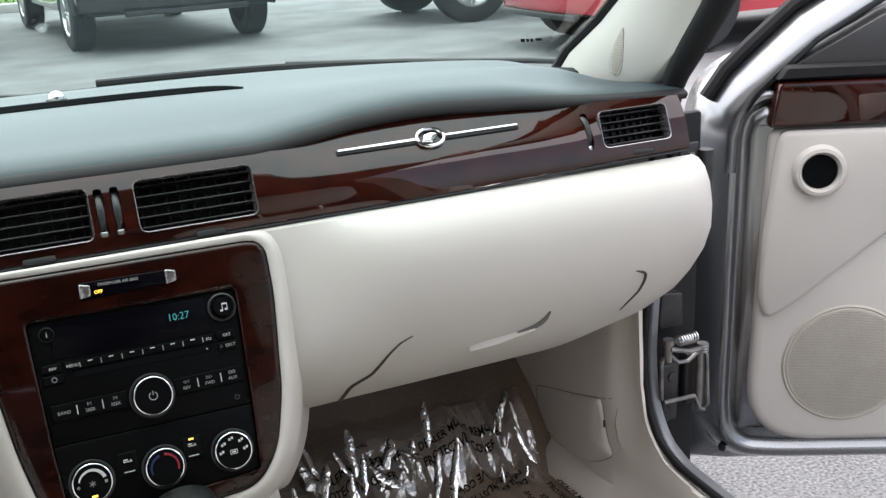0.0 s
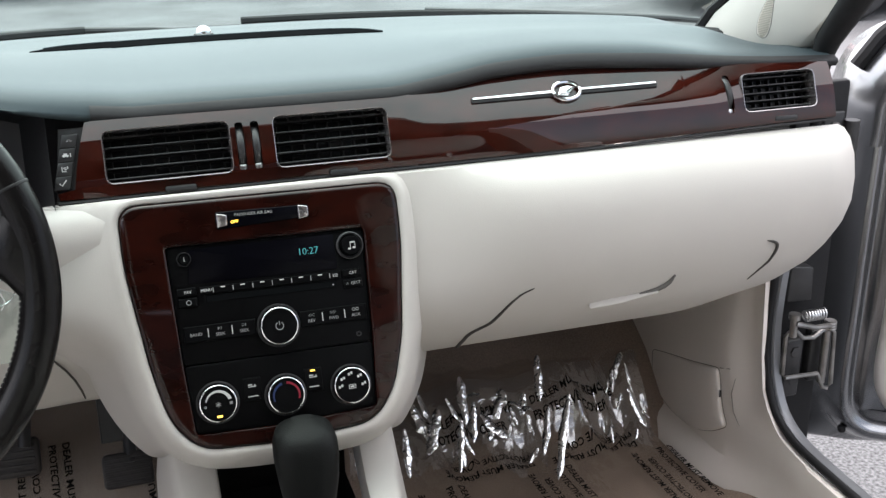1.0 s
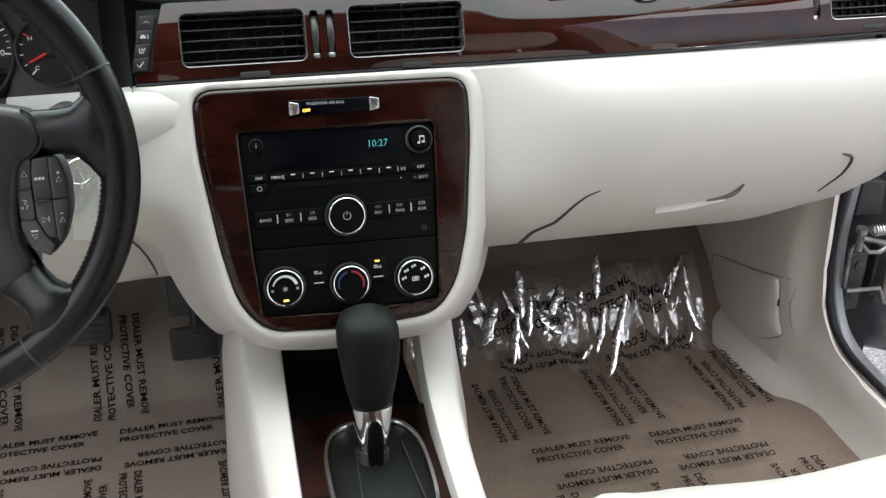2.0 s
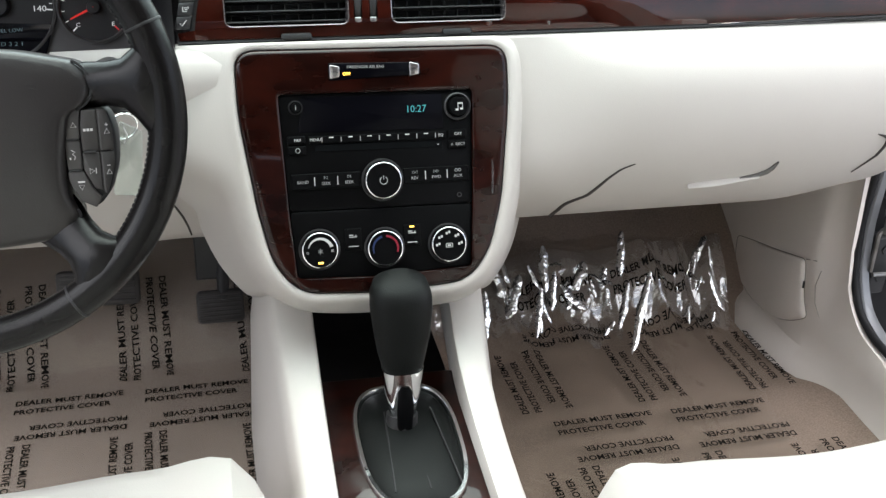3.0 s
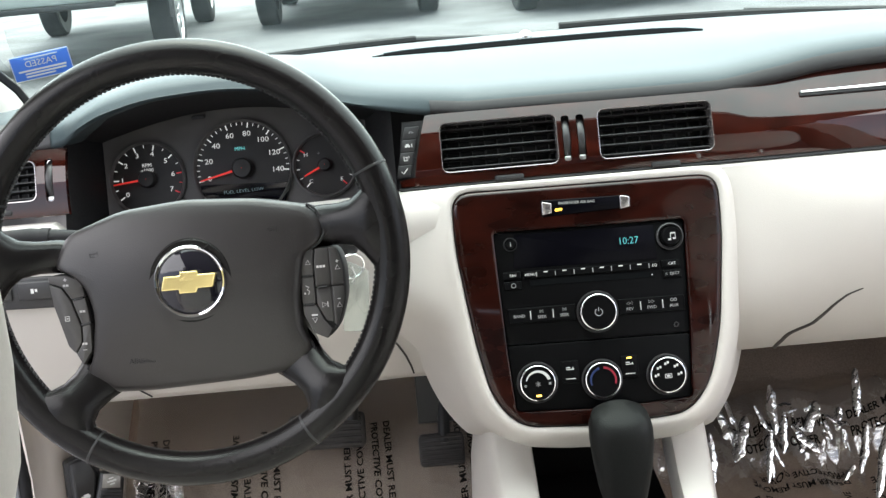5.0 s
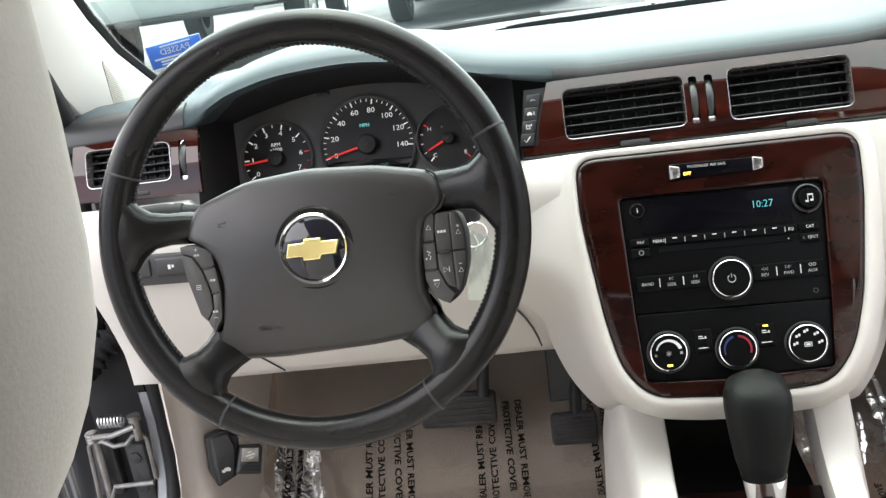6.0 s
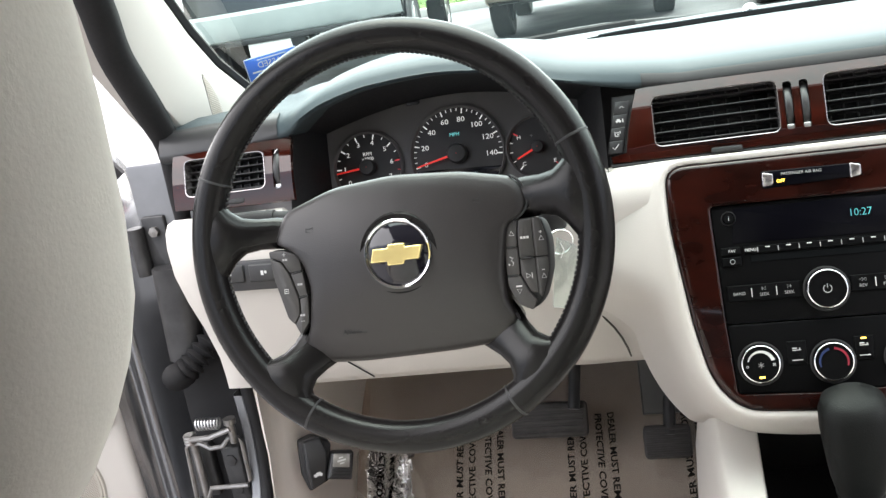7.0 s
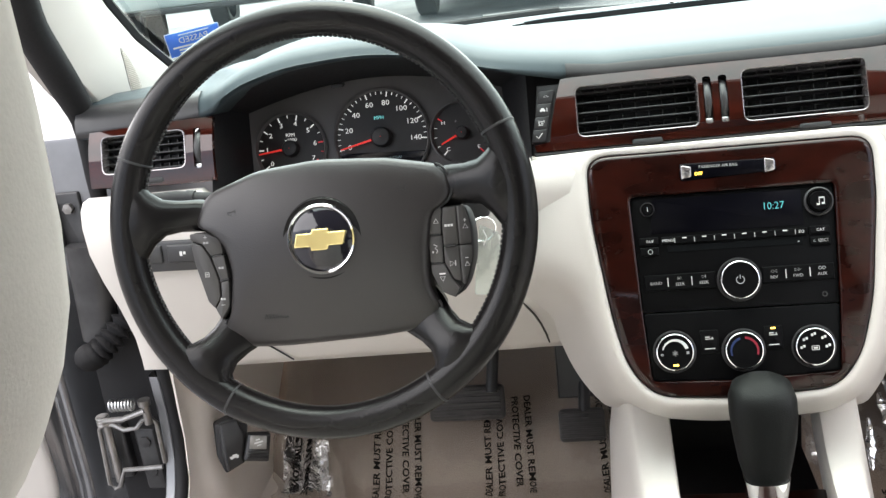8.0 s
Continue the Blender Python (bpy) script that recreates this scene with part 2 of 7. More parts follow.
hinge_dark = material("painted_hinge", (0.04, 0.04, 0.041), 0.45, metal=0.4, vary=0.3, scale=30)
bezel_wood = material("burl_wood_bezel", (0.0065, 0.0016, 0.0011), 0.3, spec=0.05, vary=0.4, scale=22, fine=240, coat=0.6, color2=(0.019, 0.0036, 0.0021), stretch=(1, 1.6, 2.2), detail=9)
chrome = material("chrome", (0.82, 0.83, 0.84), 0.08, metal=1.0, vary=0.02)
satin = material("satin_metal", (0.55, 0.55, 0.55), 0.32, metal=1.0, vary=0.1, scale=60)
steel = material("greased_steel", (0.27, 0.26, 0.25), 0.4, metal=0.9, vary=0.3, scale=50)
silver_paint = material("silver_paint", (0.24, 0.245, 0.255), 0.26, metal=0.92, vary=0.03, scale=5, fine=4000, coat=0.25)
charcoal = material("charcoal_plastic", (0.034, 0.033, 0.033), 0.5, vary=0.12, scale=25, bump=0.2, fine=700)
dial_black = material("dial_black", (0.036, 0.034, 0.034), 0.5, vary=0.08, scale=30)
hush_felt = material("hush_felt", (0.016, 0.013, 0.011), 0.9, vary=0.3, scale=15, bump=0.5, fine=300)
boot_leather = material("boot_leather", (0.0042, 0.0050, 0.0048), 0.5, spec=0.14, vary=0.15, scale=20, bump=0.4, fine=700)
slat_black = material("slat_plastic", (0.012, 0.012, 0.0125), 0.30, vary=0.1, scale=20)
message_glow = glow("message_display", (0.16, 0.24, 0.26), 0.10)
seam_brown = material("seam_shadow", (0.045, 0.040, 0.036), 0.8, vary=0.1)
grille_beige = material("grille_beige", (0.40, 0.37, 0.325), 0.7, vary=0.06, scale=20, bump=0.6, fine=800)
cluster_grey = material("cluster_grey", (0.155, 0.147, 0.145), 0.5, vary=0.08, scale=20, bump=0.2, fine=900)
grille_hole = material("grille_shadow", (0.22, 0.20, 0.17), 0.8, vary=0.1)
pedal_rubber = material("worn_rubber", (0.045, 0.042, 0.040), 0.6, vary=0.25, scale=40)
rubber = material("black_rubber", (0.010, 0.010, 0.011), 0.65, spec=0.25, vary=0.15, scale=30)
dial_print = glow("lit_dial_print", (0.80, 0.82, 0.80), 0.10)
white_print = material("white_print", (0.56, 0.56, 0.55), 0.5, vary=0.03)
grey_print = material("grey_print", (0.33, 0.33, 0.33), 0.5, vary=0.03)
red_print = glow("lit_red_print", (0.75, 0.04, 0.05), 0.07)
dial_red = material("dial_red", (0.20, 0.006, 0.020), 0.5, vary=0.15, scale=90)
slot_black = material("slot_black", (0.006, 0.0065, 0.007), 0.95, spec=0.0, vary=0.1)
dial_blue = material("dial_blue", (0.008, 0.022, 0.085), 0.5, vary=0.15, scale=90)
blue_print = material("blue_print", (0.03, 0.10, 0.55), 0.5, vary=0.03)
dark_print = material("dark_print", (0.010, 0.009, 0.008), 0.9, vary=0.1, spec=0.0)
grey_dark = material("shadow_grey", (0.10, 0.095, 0.09), 0.6, vary=0.1)
gold = material("gold_badge", (0.90, 0.74, 0.32), 0.2, metal=0.8, vary=0.1, scale=40)
teal_glow = glow("teal_display", (0.06, 0.30, 0.32), 0.17)
green_glow = glow("green_display", (0.08, 0.30, 0.30), 0.35)
amber_glow = glow("amber_lamp", (1.0, 0.58, 0.08), 0.9)
needle_red = glow("needle_red", (0.80, 0.04, 0.03), 0.08)
carpet = material("grey_carpet", (0.222, 0.170, 0.136), 0.95, speckle=0.5, vary=0.35, scale=5, bump=1.0, fine=420, spec=0.1)
fabric = material("beige_cloth", (0.58, 0.55, 0.505), 0.9, speckle=0.22, vary=0.10, scale=9, bump=0.20, fine=850, spec=0.15)
lining_cloth = material("grey_lining_cloth", (0.26, 0.245, 0.225), 0.95, speckle=0.4, vary=0.1, scale=9, bump=0.6, fine=600, spec=0.1)
cushion_cloth = material("cream_leather", (0.42, 0.40, 0.375), 0.6, vary=0.05, scale=7, bump=0.3, fine=600)
film_sheet = clear("clear_film", (0.97, 0.96, 0.94), gloss=0.05, rough=0.05, crumple=0.0012, size=22, haze=0.04, haze_tint=(0.80, 0.70, 0.60))
glass = clear("windscreen_glass", (0.77, 0.93, 0.885), gloss=0.10, rough=0.0)
dark_glass = clear("tinted_glass", (0.25, 0.28, 0.28), gloss=0.07, rough=0.0)
# nearly black tint, keeps light from behind out of the cabin
rear_block_glass = clear("rear_block_glass", (0.06, 0.065, 0.063), gloss=0.05, rough=0.0)
film_crinkled = clear("crinkled_film", (0.97, 0.96, 0.94), gloss=0.20, rough=0.05, crumple=0.003, size=30, haze=0.10)
# film folds: near-opaque white paints the sky's glint on them
film_glint = clear("glint_white_film", (0.97, 0.96, 0.95), gloss=0.90, rough=0.14, crumple=0.004, size=45, haze=0.94, haze_tint=(0.95, 0.94, 0.93))
# bunched film, coloured white to paint the reflection of the door opening
film_bunched_lit = clear("bunched_film_lit", (0.95, 0.94, 0.92), gloss=0.88, rough=0.18, crumple=0.006, size=55, haze=0.92, haze_tint=(0.93, 0.91, 0.88))
# milky driver's film; its pale haze also brightens the dim floor
film_milky_lit = clear("milky_film_lit", (0.96, 0.94, 0.91), gloss=0.06, rough=0.12, crumple=0.0009, size=18, haze=0.34, haze_tint=(0.70, 0.61, 0.53))
asphalt = material("asphalt", (0.15, 0.15, 0.154), 0.85, speckle=0.65, vary=0.8, scale=1.3, bump=1.0, fine=130, spec=0.3)
grass_green = material("grass", (0.09, 0.17, 0.03), 0.9, vary=0.4, scale=1.5, bump=0.5, fine=60)

def bars(parent, m, spots, mat=None, name="sign"):
    bm = bmesh.new()
    for x, y, w, h in spots:
        box((x, y, 0), (w, h, 0.0004), 0, m, bm)
    return part(name, bm, mat or white_print, parent)


# ---- dashboard ----
STRIP = frame_of((0, 0.02, 0.89), (1, 0, 0), (0, 0.371, 0.928))
STACK = frame_of((-0.0068, -0.0455, 0.763), (1, 0, 0), (0, 0.343, 0.939)) @ Matrix.Scale(0.955, 4)
DIALS = frame_of((0, 0.159, 0.90), (1, 0, 0), (0, 0.30, 0.95))
dashboard = thing("dashboard", (0, 0.25, 0.62), "two-tone dashboard with charcoal top, burl wood strip and cream lower half", "dashboard")

STRIP_TOP = [(-0.70, 0.074), (-0.55, 0.079), (-0.16, 0.080), (0.14, 0.0785), (0.215, 0.0875), (0.275, 0.0965), (0.35, 0.100), (0.45, 0.0945), (0.56, 0.085), (0.70, 0.078)]
HOOD = [(-0.60, 0.0), (-0.556, 0.006), (-0.497, 0.032), (-0.439, 0.044), (-0.378, 0.047), (-0.307, 0.040), (-0.239, 0.020), (-0.18, 0.008), (-0.12, 0.0)]


def strip_point(x, s, h=0.0):
    return STRIP @ V((x, s, h))


def hood_at(x):
    return curve(HOOD, x)


def back_edge(x):
    return 0.575 - 0.31 * (abs(x) / 0.67) ** 3.0


def pad_section(x):
    p = strip_point(x, curve(STRIP_TOP, x))
    h = hood_at(x)
    over = smooth01(0.0, 0.02, h)
    yf, zf = p.y + 0.004 - 0.028 * over, p.z + h
    yb = max(back_edge(x), yf + 0.11)
    g = 1.0 + 0.8 * over
    up = 0.0075 * over
    rs = 1.0 + 0.2 * smooth01(0.36, 0.62, abs(x))
    hs = 1.0 - 0.65 * smooth01(0.44, 0.66, x) + 0.5 * smooth01(0.52, 0.62, -x)
    row = [V((x, yf + 0.06, zf - 0.016 + up)), V((x, yf + 0.012 * g, zf - 0.0095 + up)), V((x, yf + 0.003, zf - 0.0075 + 1.1 * up)), V((x, yf - 0.0005, zf - 0.002 + 0.8 * up)), V((x, yf + 0.001, zf + 0.0015 + 0.5 * up)), V((x, yf + 0.0035 * rs, zf + 0.0075 * hs + 0.3 * up)), V((x, yf + 0.009 * rs, zf + 0.0132 * hs + 0.1 * up)), V((x, yf + 0.019 * rs, zf + 0.0175 * hs)), V((x, yf + 0.036 * rs, zf + 0.0200 * hs)), V((x, yf + 0.060 * rs, zf + 0.0210 * hs))]
    z0 = zf + 0.0210 * hs
    edge = smooth01(0.60, 0.715, abs(x))
    for k in range(1, 15):
        t = k / 14
        y = yf + 0.060 * rs + (yb - yf - 0.060 * rs) * t
        flat = 0.984 - 0.008 * smooth01(0.35, 0.6, y) - 0.030 * edge * smooth01(0.0, 0.12, y)
        w = smooth01(0.0, 0.75 if h > 0.002 else 0.5, t)
        row.append(V((x, y, z0 + (flat - z0) * w + 0.006 * math.sin(math.pi * min(1, t * 1.6)) * (1 - edge))))
    row.append(V((x, yb + 0.01, row[-1].z - 0.03)))
    return row


xs = [-0.712 + 1.424 * k / 144 for k in range(145)]
part("dash_pad", loft([pad_section(x) for x in xs]), pad_black, dashboard, "charcoal grained soft dash top", sharp=85)

cap_rows = []
for k in range(15):
    x = -0.7145 + 0.150 * k / 14
    row = pad_section(max(x, -0.712))[2:8]
    cap_rows.append([V((x, p.y - 0.0012, p.z + 0.0012)) for p in row] + [V((x, row[-1].y + 0.004, row[-1].z - 0.004))])
part("pad_end", loft(cap_rows), black, dashboard, "black end cap of the dash top", sharp=85)

# black strip that paints the shade under the dash top's front roll
lip_shade_rows = []
for k in range(88):
    x = -0.158 + 0.8725 * k / 87
    lip = pad_section(min(x, 0.712))
    lip_shade_rows.append([V((x, p.y - 0.0012, p.z + 0.0003)) for p in lip[1:6]] + [V((x, lip[5].y + 0.004, lip[5].z + 0.0030))])
part("lip_shade", loft(lip_shade_rows), black_deep, dashboard, "shade under the dash top's front roll, painted as a black strip", sharp=85)

# defroster slot with its lip
slot = []
for side in (-1, 1):
    for k in range(31):
        t = k / 30 if side < 0 else 1 - k / 30
        x = -0.228 + 0.442 * t
        e = 2 * t - 1
        y = 0.340 + 0.030 * (1 - e * e)
        slot.append(V((x, y + (0.027 * (1 - abs(e) ** 6) ** 0.5 if side > 0 else 0.0))))
slot = [p for i, p in enumerate(slot) if i == 0 or (p - slot[i - 1]).length > 1e-5][:-1]


def pad_z(x, y):
    row = pad_section(x)
    for a, b in zip(row[5:], row[6:]):
        if a.y <= y <= b.y:
            return a.z + (b.z - a.z) * (y - a.y) / (b.y - a.y)
    return row[-2].z


lift = [0.0 if k < len(slot) // 2 else 0.0040 for k in range(len(slot))]


def slot_ring(d, h):
    return [V((p.x, p.y, pad_z(p.x, p.y) + h + l * (1 - (2 * (p.x + 0.228) / 0.442 - 1) ** 8))) for p, l in zip(inset(slot, d), lift)]


slot_part = part("defroster_slot", loft([slot_ring(0.0, -0.002), slot_ring(0.0, 0.0012), slot_ring(0.0015, 0.0010)], around=True, caps=True), slot_black, dashboard, "black defroster slot")
rim_line = [p + V((0, 0.001, 0.0006)) for p in slot_ring(0.0, 0.0012)[len(slot) // 2:]]
part("slot_lip", tube(rim_line, 0.0008, 6), pad_black, slot_part)
sensor_at = V((-0.010, 0.468, pad_z(-0.010, 0.468)))
light_sensor = thing("light_sensor", sensor_at, "small domed clear light sensor on the dash top", "sensor")
sm = Matrix.Translation(sensor_at)
part("sensor_base", turned([(0.0, -0.004), (0.0135, -0.004), (0.0135, 0.002), (0.011, 0.003), (0.0, 0.003)], sm), black, light_sensor)
part("sensor_dome", turned([(0.0105, 0.002), (0.010, 0.006), (0.0075, 0.010), (0.004, 0.012), (0.0005, 0.0128)], sm), chrome, light_sensor, "shiny pale dome")

# cream lower half on the passenger's side, with the glove box
LOWER = [(0.024, 0.890), (0.006, 0.8885), (-0.012, 0.880), (-0.027, 0.862), (-0.036, 0.835), (-0.038, 0.805), (-0.035, 0.775), (-0.024, 0.742), (-0.004, 0.708), (0.028, 0.675), (0.062, 0.650), (0.10, 0.632), (0.17, 0.624), (0.30, 0.63)]


def lower_section(x):
    end = smooth01(0.585, 0.705, abs(x))
    mid = smooth01(0.30, 0.165, x)
    lift = 0.034 * smooth01(0.50, 0.70, x)
    row = []
    for i, (y, z) in enumerate(LOWER):
        w = i / (len(LOWER) - 1)
        yy = y + (0.05 * end * end * smooth01(0.35, 0.75, w) + 0.02 * smooth01(0.675, 0.705, x)) * math.sin(math.pi * min(1, w * 1.15))
        yy = yy + (max(yy, -0.045 + 0.365 * (z - 0.760) + 0.010 + 0.018 * smooth01(0.30, 0.65, w) + 0.05 * smooth01(0.55, 0.9, w)) - yy) * mid
        zz = z + lift * smooth01(0.45, 0.9, w)
        yy += 0.07 * smooth01(-0.10, -0.165, x) * smooth01(0.10, 0.3, w)
        row.append(V((x, yy, zz)))
    return row


xr = [-0.19 + 0.892 * k / 60 for k in range(61)]
lower_rows = [lower_section(x) for x in xr]
end = lower_rows[-1]
mid_point = V((0.70, 0.12, 0.77))
for f in (0.35, 0.85):
    lower_rows.append([V((p.x + 0.004 * math.sin(f * 3), p.y + (mid_point.y - p.y) * f, p.z + (mid_point.z - p.z) * f)) for p in end])
part("lower_panel", loft(lower_rows), cream, dashboard, "cream grained lower dash panel")


def on_lower(x, w):
    """A place on the passenger's lower panel: w runs down its section, 0 to 1."""
    row = lower_section(x)
    f = w * (len(row) - 1)
    i = min(int(f), len(row) - 2)
    a, b = row[i], row[i + 1]
    n = V((0, b.z - a.z, -(b.y - a.y))).normalized()
    n = n if n.y < 0 else -n
    return a.lerp(b, f - i), n


def groove(points, r=0.0016, lift=0.0004):
    for _ in range(2):
        fine = [points[0]]
        for a, b in zip(points, points[1:]):
            fine += [tuple(0.75 * p + 0.25 * q for p, q in zip(a, b)), tuple(0.25 * p + 0.75 * q for p, q in zip(a, b))]
        points = fine + [points[-1]]
    pts = []
    for x, w in points:
        p, n = on_lower(x, w)
        pts.append(p + n * lift)
    if isinstance(r, list):
        r = [float(np.interp(k / (len(pts) - 1), [j / (len(r) - 1) for j in range(len(r))], r)) for k in range(len(pts))]
    return tube(pts, r, 6)


glove = part("glove_box_door", groove([(0.222, 0.768), (0.2185, 0.70), (0.221, 0.662), (0.230, 0.642), (0.239, 0.626), (0.246, 0.604), (0.252, 0.582), (0.259, 0.554), (0.268, 0.530), (0.285, 0.514)], [0.0026, 0.0025, 0.0024, 0.0022, 0.0021, 0.0020, 0.0018, 0.0015, 0.0010, 0.0004]), seam_brown, dashboard, "dark seam of the glove box lid")
part("lid_seam", groove([(0.573, 0.606), (0.582, 0.570), (0.590, 0.532), (0.594, 0.498), (0.5915, 0.474), (0.576, 0.462)], [0.0006, 0.0011, 0.0017, 0.0022, 0.0019, 0.0004]), seam_brown, glove)
hp = [on_lower(x, w) for x, w in ((0.362, 0.604), (0.375, 0.600), (0.387, 0.597), (0.400, 0.595), (0.412, 0.592), (0.424, 0.589), (0.436, 0.585), (0.446, 0.580), (0.454, 0.570), (0.459, 0.556), (0.462, 0.536))]
part("handle", loft([[p + n * (-0.002 + 0.008 * math.sin(math.pi * j / 6)) + V((0, 0.004, 0.006)) * ((j - 3) / 3 * (0.25 + 0.75 * math.sin(math.pi * min(1, (i + 0.6) / 6)))) for j in range(7)] for i, (p, n) in enumerate(hp[:8])]), cream, glove, "cream moulded pull")
part("handle_gap", tube([p + n * 0.0012 for p, n in hp[5:]], [0.0012, 0.0022, 0.0030, 0.0032, 0.0028, 0.0012], 6), grey_dark, glove)

# cream lower half on the driver's side
LEFT = [(0.024, 0.890), (0.004, 0.8885), (-0.010, 0.880), (-0.018, 0.862), (-0.018, 0.83), (-0.008, 0.79), (0.008, 0.745), (0.026, 0.70), (0.040, 0.672), (0.058, 0.657), (0.10, 0.652), (0.30, 0.66)]


def left_section(x):
    end = smooth01(0.60, 0.71, -x)
    near = smooth01(-0.33, -0.19, x)
    row = []
    for i, (y, z) in enumerate(LEFT):
        w = i / (len(LEFT) - 1)
        z -= 0.020 * smooth01(-0.56, -0.545, x) * smooth01(-0.205, -0.265, x) * smooth01(0.84, 0.885, z)
        row.append(V((x - 0.004 * end * math.sin(math.pi * w), y + (0.04 * end * end * smooth01(0.35, 0.75, w) + 0.02 * smooth01(0.675, 0.705, -x)) * math.sin(math.pi * min(1, w * 1.2)) + 0.03 * near * w + 0.008 * smooth01(-0.265, -0.205, x) * smooth01(0.87, 0.78, z), z - 0.022 * near * w)))
    return row


xl = [-0.703 + 0.61 * k / 40 for k in range(41)]
left_rows = [left_section(x) for x in xl]
mid_left = V((-0.703, 0.13, 0.77))
left_rows = [[V((p.x, p.y + (mid_left.y - p.y) * f, p.z + (mid_left.z - p.z) * f)) for p in left_rows[0]] for f in (0.85, 0.35)] + left_rows
part("knee_panel", loft(left_rows), cream, dashboard, "cream grained knee panel under the wheel")
part("column_seam", tube([V((-0.530 + 0.024 * t, 0.0280 + 0.0125 * t, 0.694 - 0.027 * t)) for t in [k / 6 for k in range(7)]], 0.0010, 6), black_deep, dashboard)

# ---- burl wood strip with its openings ----
def bulge(x, s):
    """The strip's height off its plane: an arc that, where the strip stands tall, leans back evenly above its middle."""
    tall = smooth01(0.13, 0.22, x) * smooth01(0.60, 0.50, x)
    h = 0.0105 * (1 - ((s - 0.040) / 0.055) ** 2) - 0.003 - 1.4 * max(0.0, s - 0.045) ** 2 * (1 - tall)
    if tall and s > 0.034:
        n = 12
        for k in range(n):
            u = 0.034 + (s - 0.034) * (k + 0.5) / n
            h -= tall * smooth01(0.034, 0.054, u) * max(0.0, 0.40 - 6.94 * (u - 0.040)) * (s - 0.034) / n
    return h


VENTS = [(-0.0882, 0.0415, 0.124, 0.0525), (0.0785, 0.0415, 0.121, 0.053), (0.6195, 0.0475, 0.099, 0.045), (-0.630, 0.0455, 0.098, 0.0425)]
WHEELS = [(-0.0163, 0.041, 0.0085, 0.049), (-0.0005, 0.041, 0.0085, 0.049), (0.5525, 0.0485, 0.0085, 0.046), (-0.567, 0.045, 0.0085, 0.046)]


def strip_outline(x0, x1, low):
    n = 60
    top = [V((x1 - (x1 - x0) * k / n, curve(STRIP_TOP, x1 - (x1 - x0) * k / n))) for k in range(n + 1)]
    bottom = [V((x0 + (x1 - x0) * k / 8, low(x0 + (x1 - x0) * k / 8))) for k in range(9)]
    return bottom + top


def vent_hole(v, grow=0.0):
    return rect(v[0], v[1], v[2] + grow, v[3] + grow, 0.008, 4)


cuts = [("y", s) for s in (0.008, 0.012, 0.02, 0.028, 0.036, 0.044, 0.052, 0.06, 0.068, 0.076, 0.084, 0.092)] + [("x", x) for x in (0.2, 0.25, 0.3, 0.35, 0.4, 0.45, 0.5)]
right_outline = strip_outline(-0.172, 0.695, lambda x: 0.004 + 0.006 * smooth01(0.3, 0.7, x))
right_outline[0] = V((-0.1945, 0.004))
right_outline[-1] = V((-0.1645, 0.079))
right_outline.insert(0, V((-0.1800, 0.0135)))
right_outline.insert(1, V((-0.1965, 0.0105)))
right_outline.append(V((-0.1700, 0.0590)))
right_outline.append(V((-0.1765, 0.0330)))
strip = part("wood_strip", holed(right_outline, [vent_hole(v) for v in VENTS[:3]] + [rect(*w, 0.003, 2) for w in WHEELS[:3]], STRIP, 0.007, bulge, cuts), wood, dashboard, "glossy dark burl wood strip", sharp=30)
part("wood_strip", holed(strip_outline(-0.695, -0.549, lambda x: 0.0075 + 0.003 * smooth01(-0.6, -0.7, x)), [vent_hole(VENTS[3]), rect(*WHEELS[3], 0.003, 2)], STRIP, 0.007, bulge, cuts[:11]), wood, dashboard, "glossy dark burl wood strip", sharp=30)
part("strip_shadow_gap", tube([strip_point(-0.197 + 0.89 * k / 30, 0.0015 + 0.006 * smooth01(0.3, 0.7, -0.197 + 0.89 * k / 30), 0.001) for k in range(31)], 0.0018, 6), black_deep, dashboard)


def air_vent(v, wheels, slats=5, ribs=9):
    cx, cy, w, h = v
    hole = vent_hole(v)
    vent = part("air_vent", rings([(inset(hole, -0.0007), 0.0045), (inset(hole, -0.0004), 0.0080), (inset(hole, 0.0004), 0.0078), (inset(hole, 0.0010), 0.004), (inset(hole, 0.0014), -0.03)], STRIP, caps=False), bead, dashboard, "black louvred air vent with bright bead")
    part("vent_back", plate(inset(hole, 0.0008), STRIP, -0.032, -0.030, 0.0005), black_deep, vent)
    for k in range(slats):
        y = cy - h / 2 + h * (k + 0.5) / slats
        m = shift(STRIP, cx, y, -0.004) @ Matrix.Rotation(radians(-5), 4, "X")
        part("slat", box((0, 0, -0.006), (w - 0.003, 0.0017, 0.014), 0.0006, m, seg=2), slat_black, vent)
    for k in range(ribs):
        x = cx - w / 2 + w * (k + 0.5) / ribs
        part("rib", box((x, cy, -0.0165), (0.0012, h - 0.003, 0.008), 0.0003, STRIP, seg=1), slat_black, vent)
    part("vent_tab", plate(rect(cx + (0.008 if w > 0.11 else 0.006), cy - h / 2 - 0.0105, 0.031, 0.0062, 0.0028), STRIP, 0.0, 0.0062, 0.0012), black_deep, vent)
    return vent


for v in VENTS:
    air_vent(v, 0)
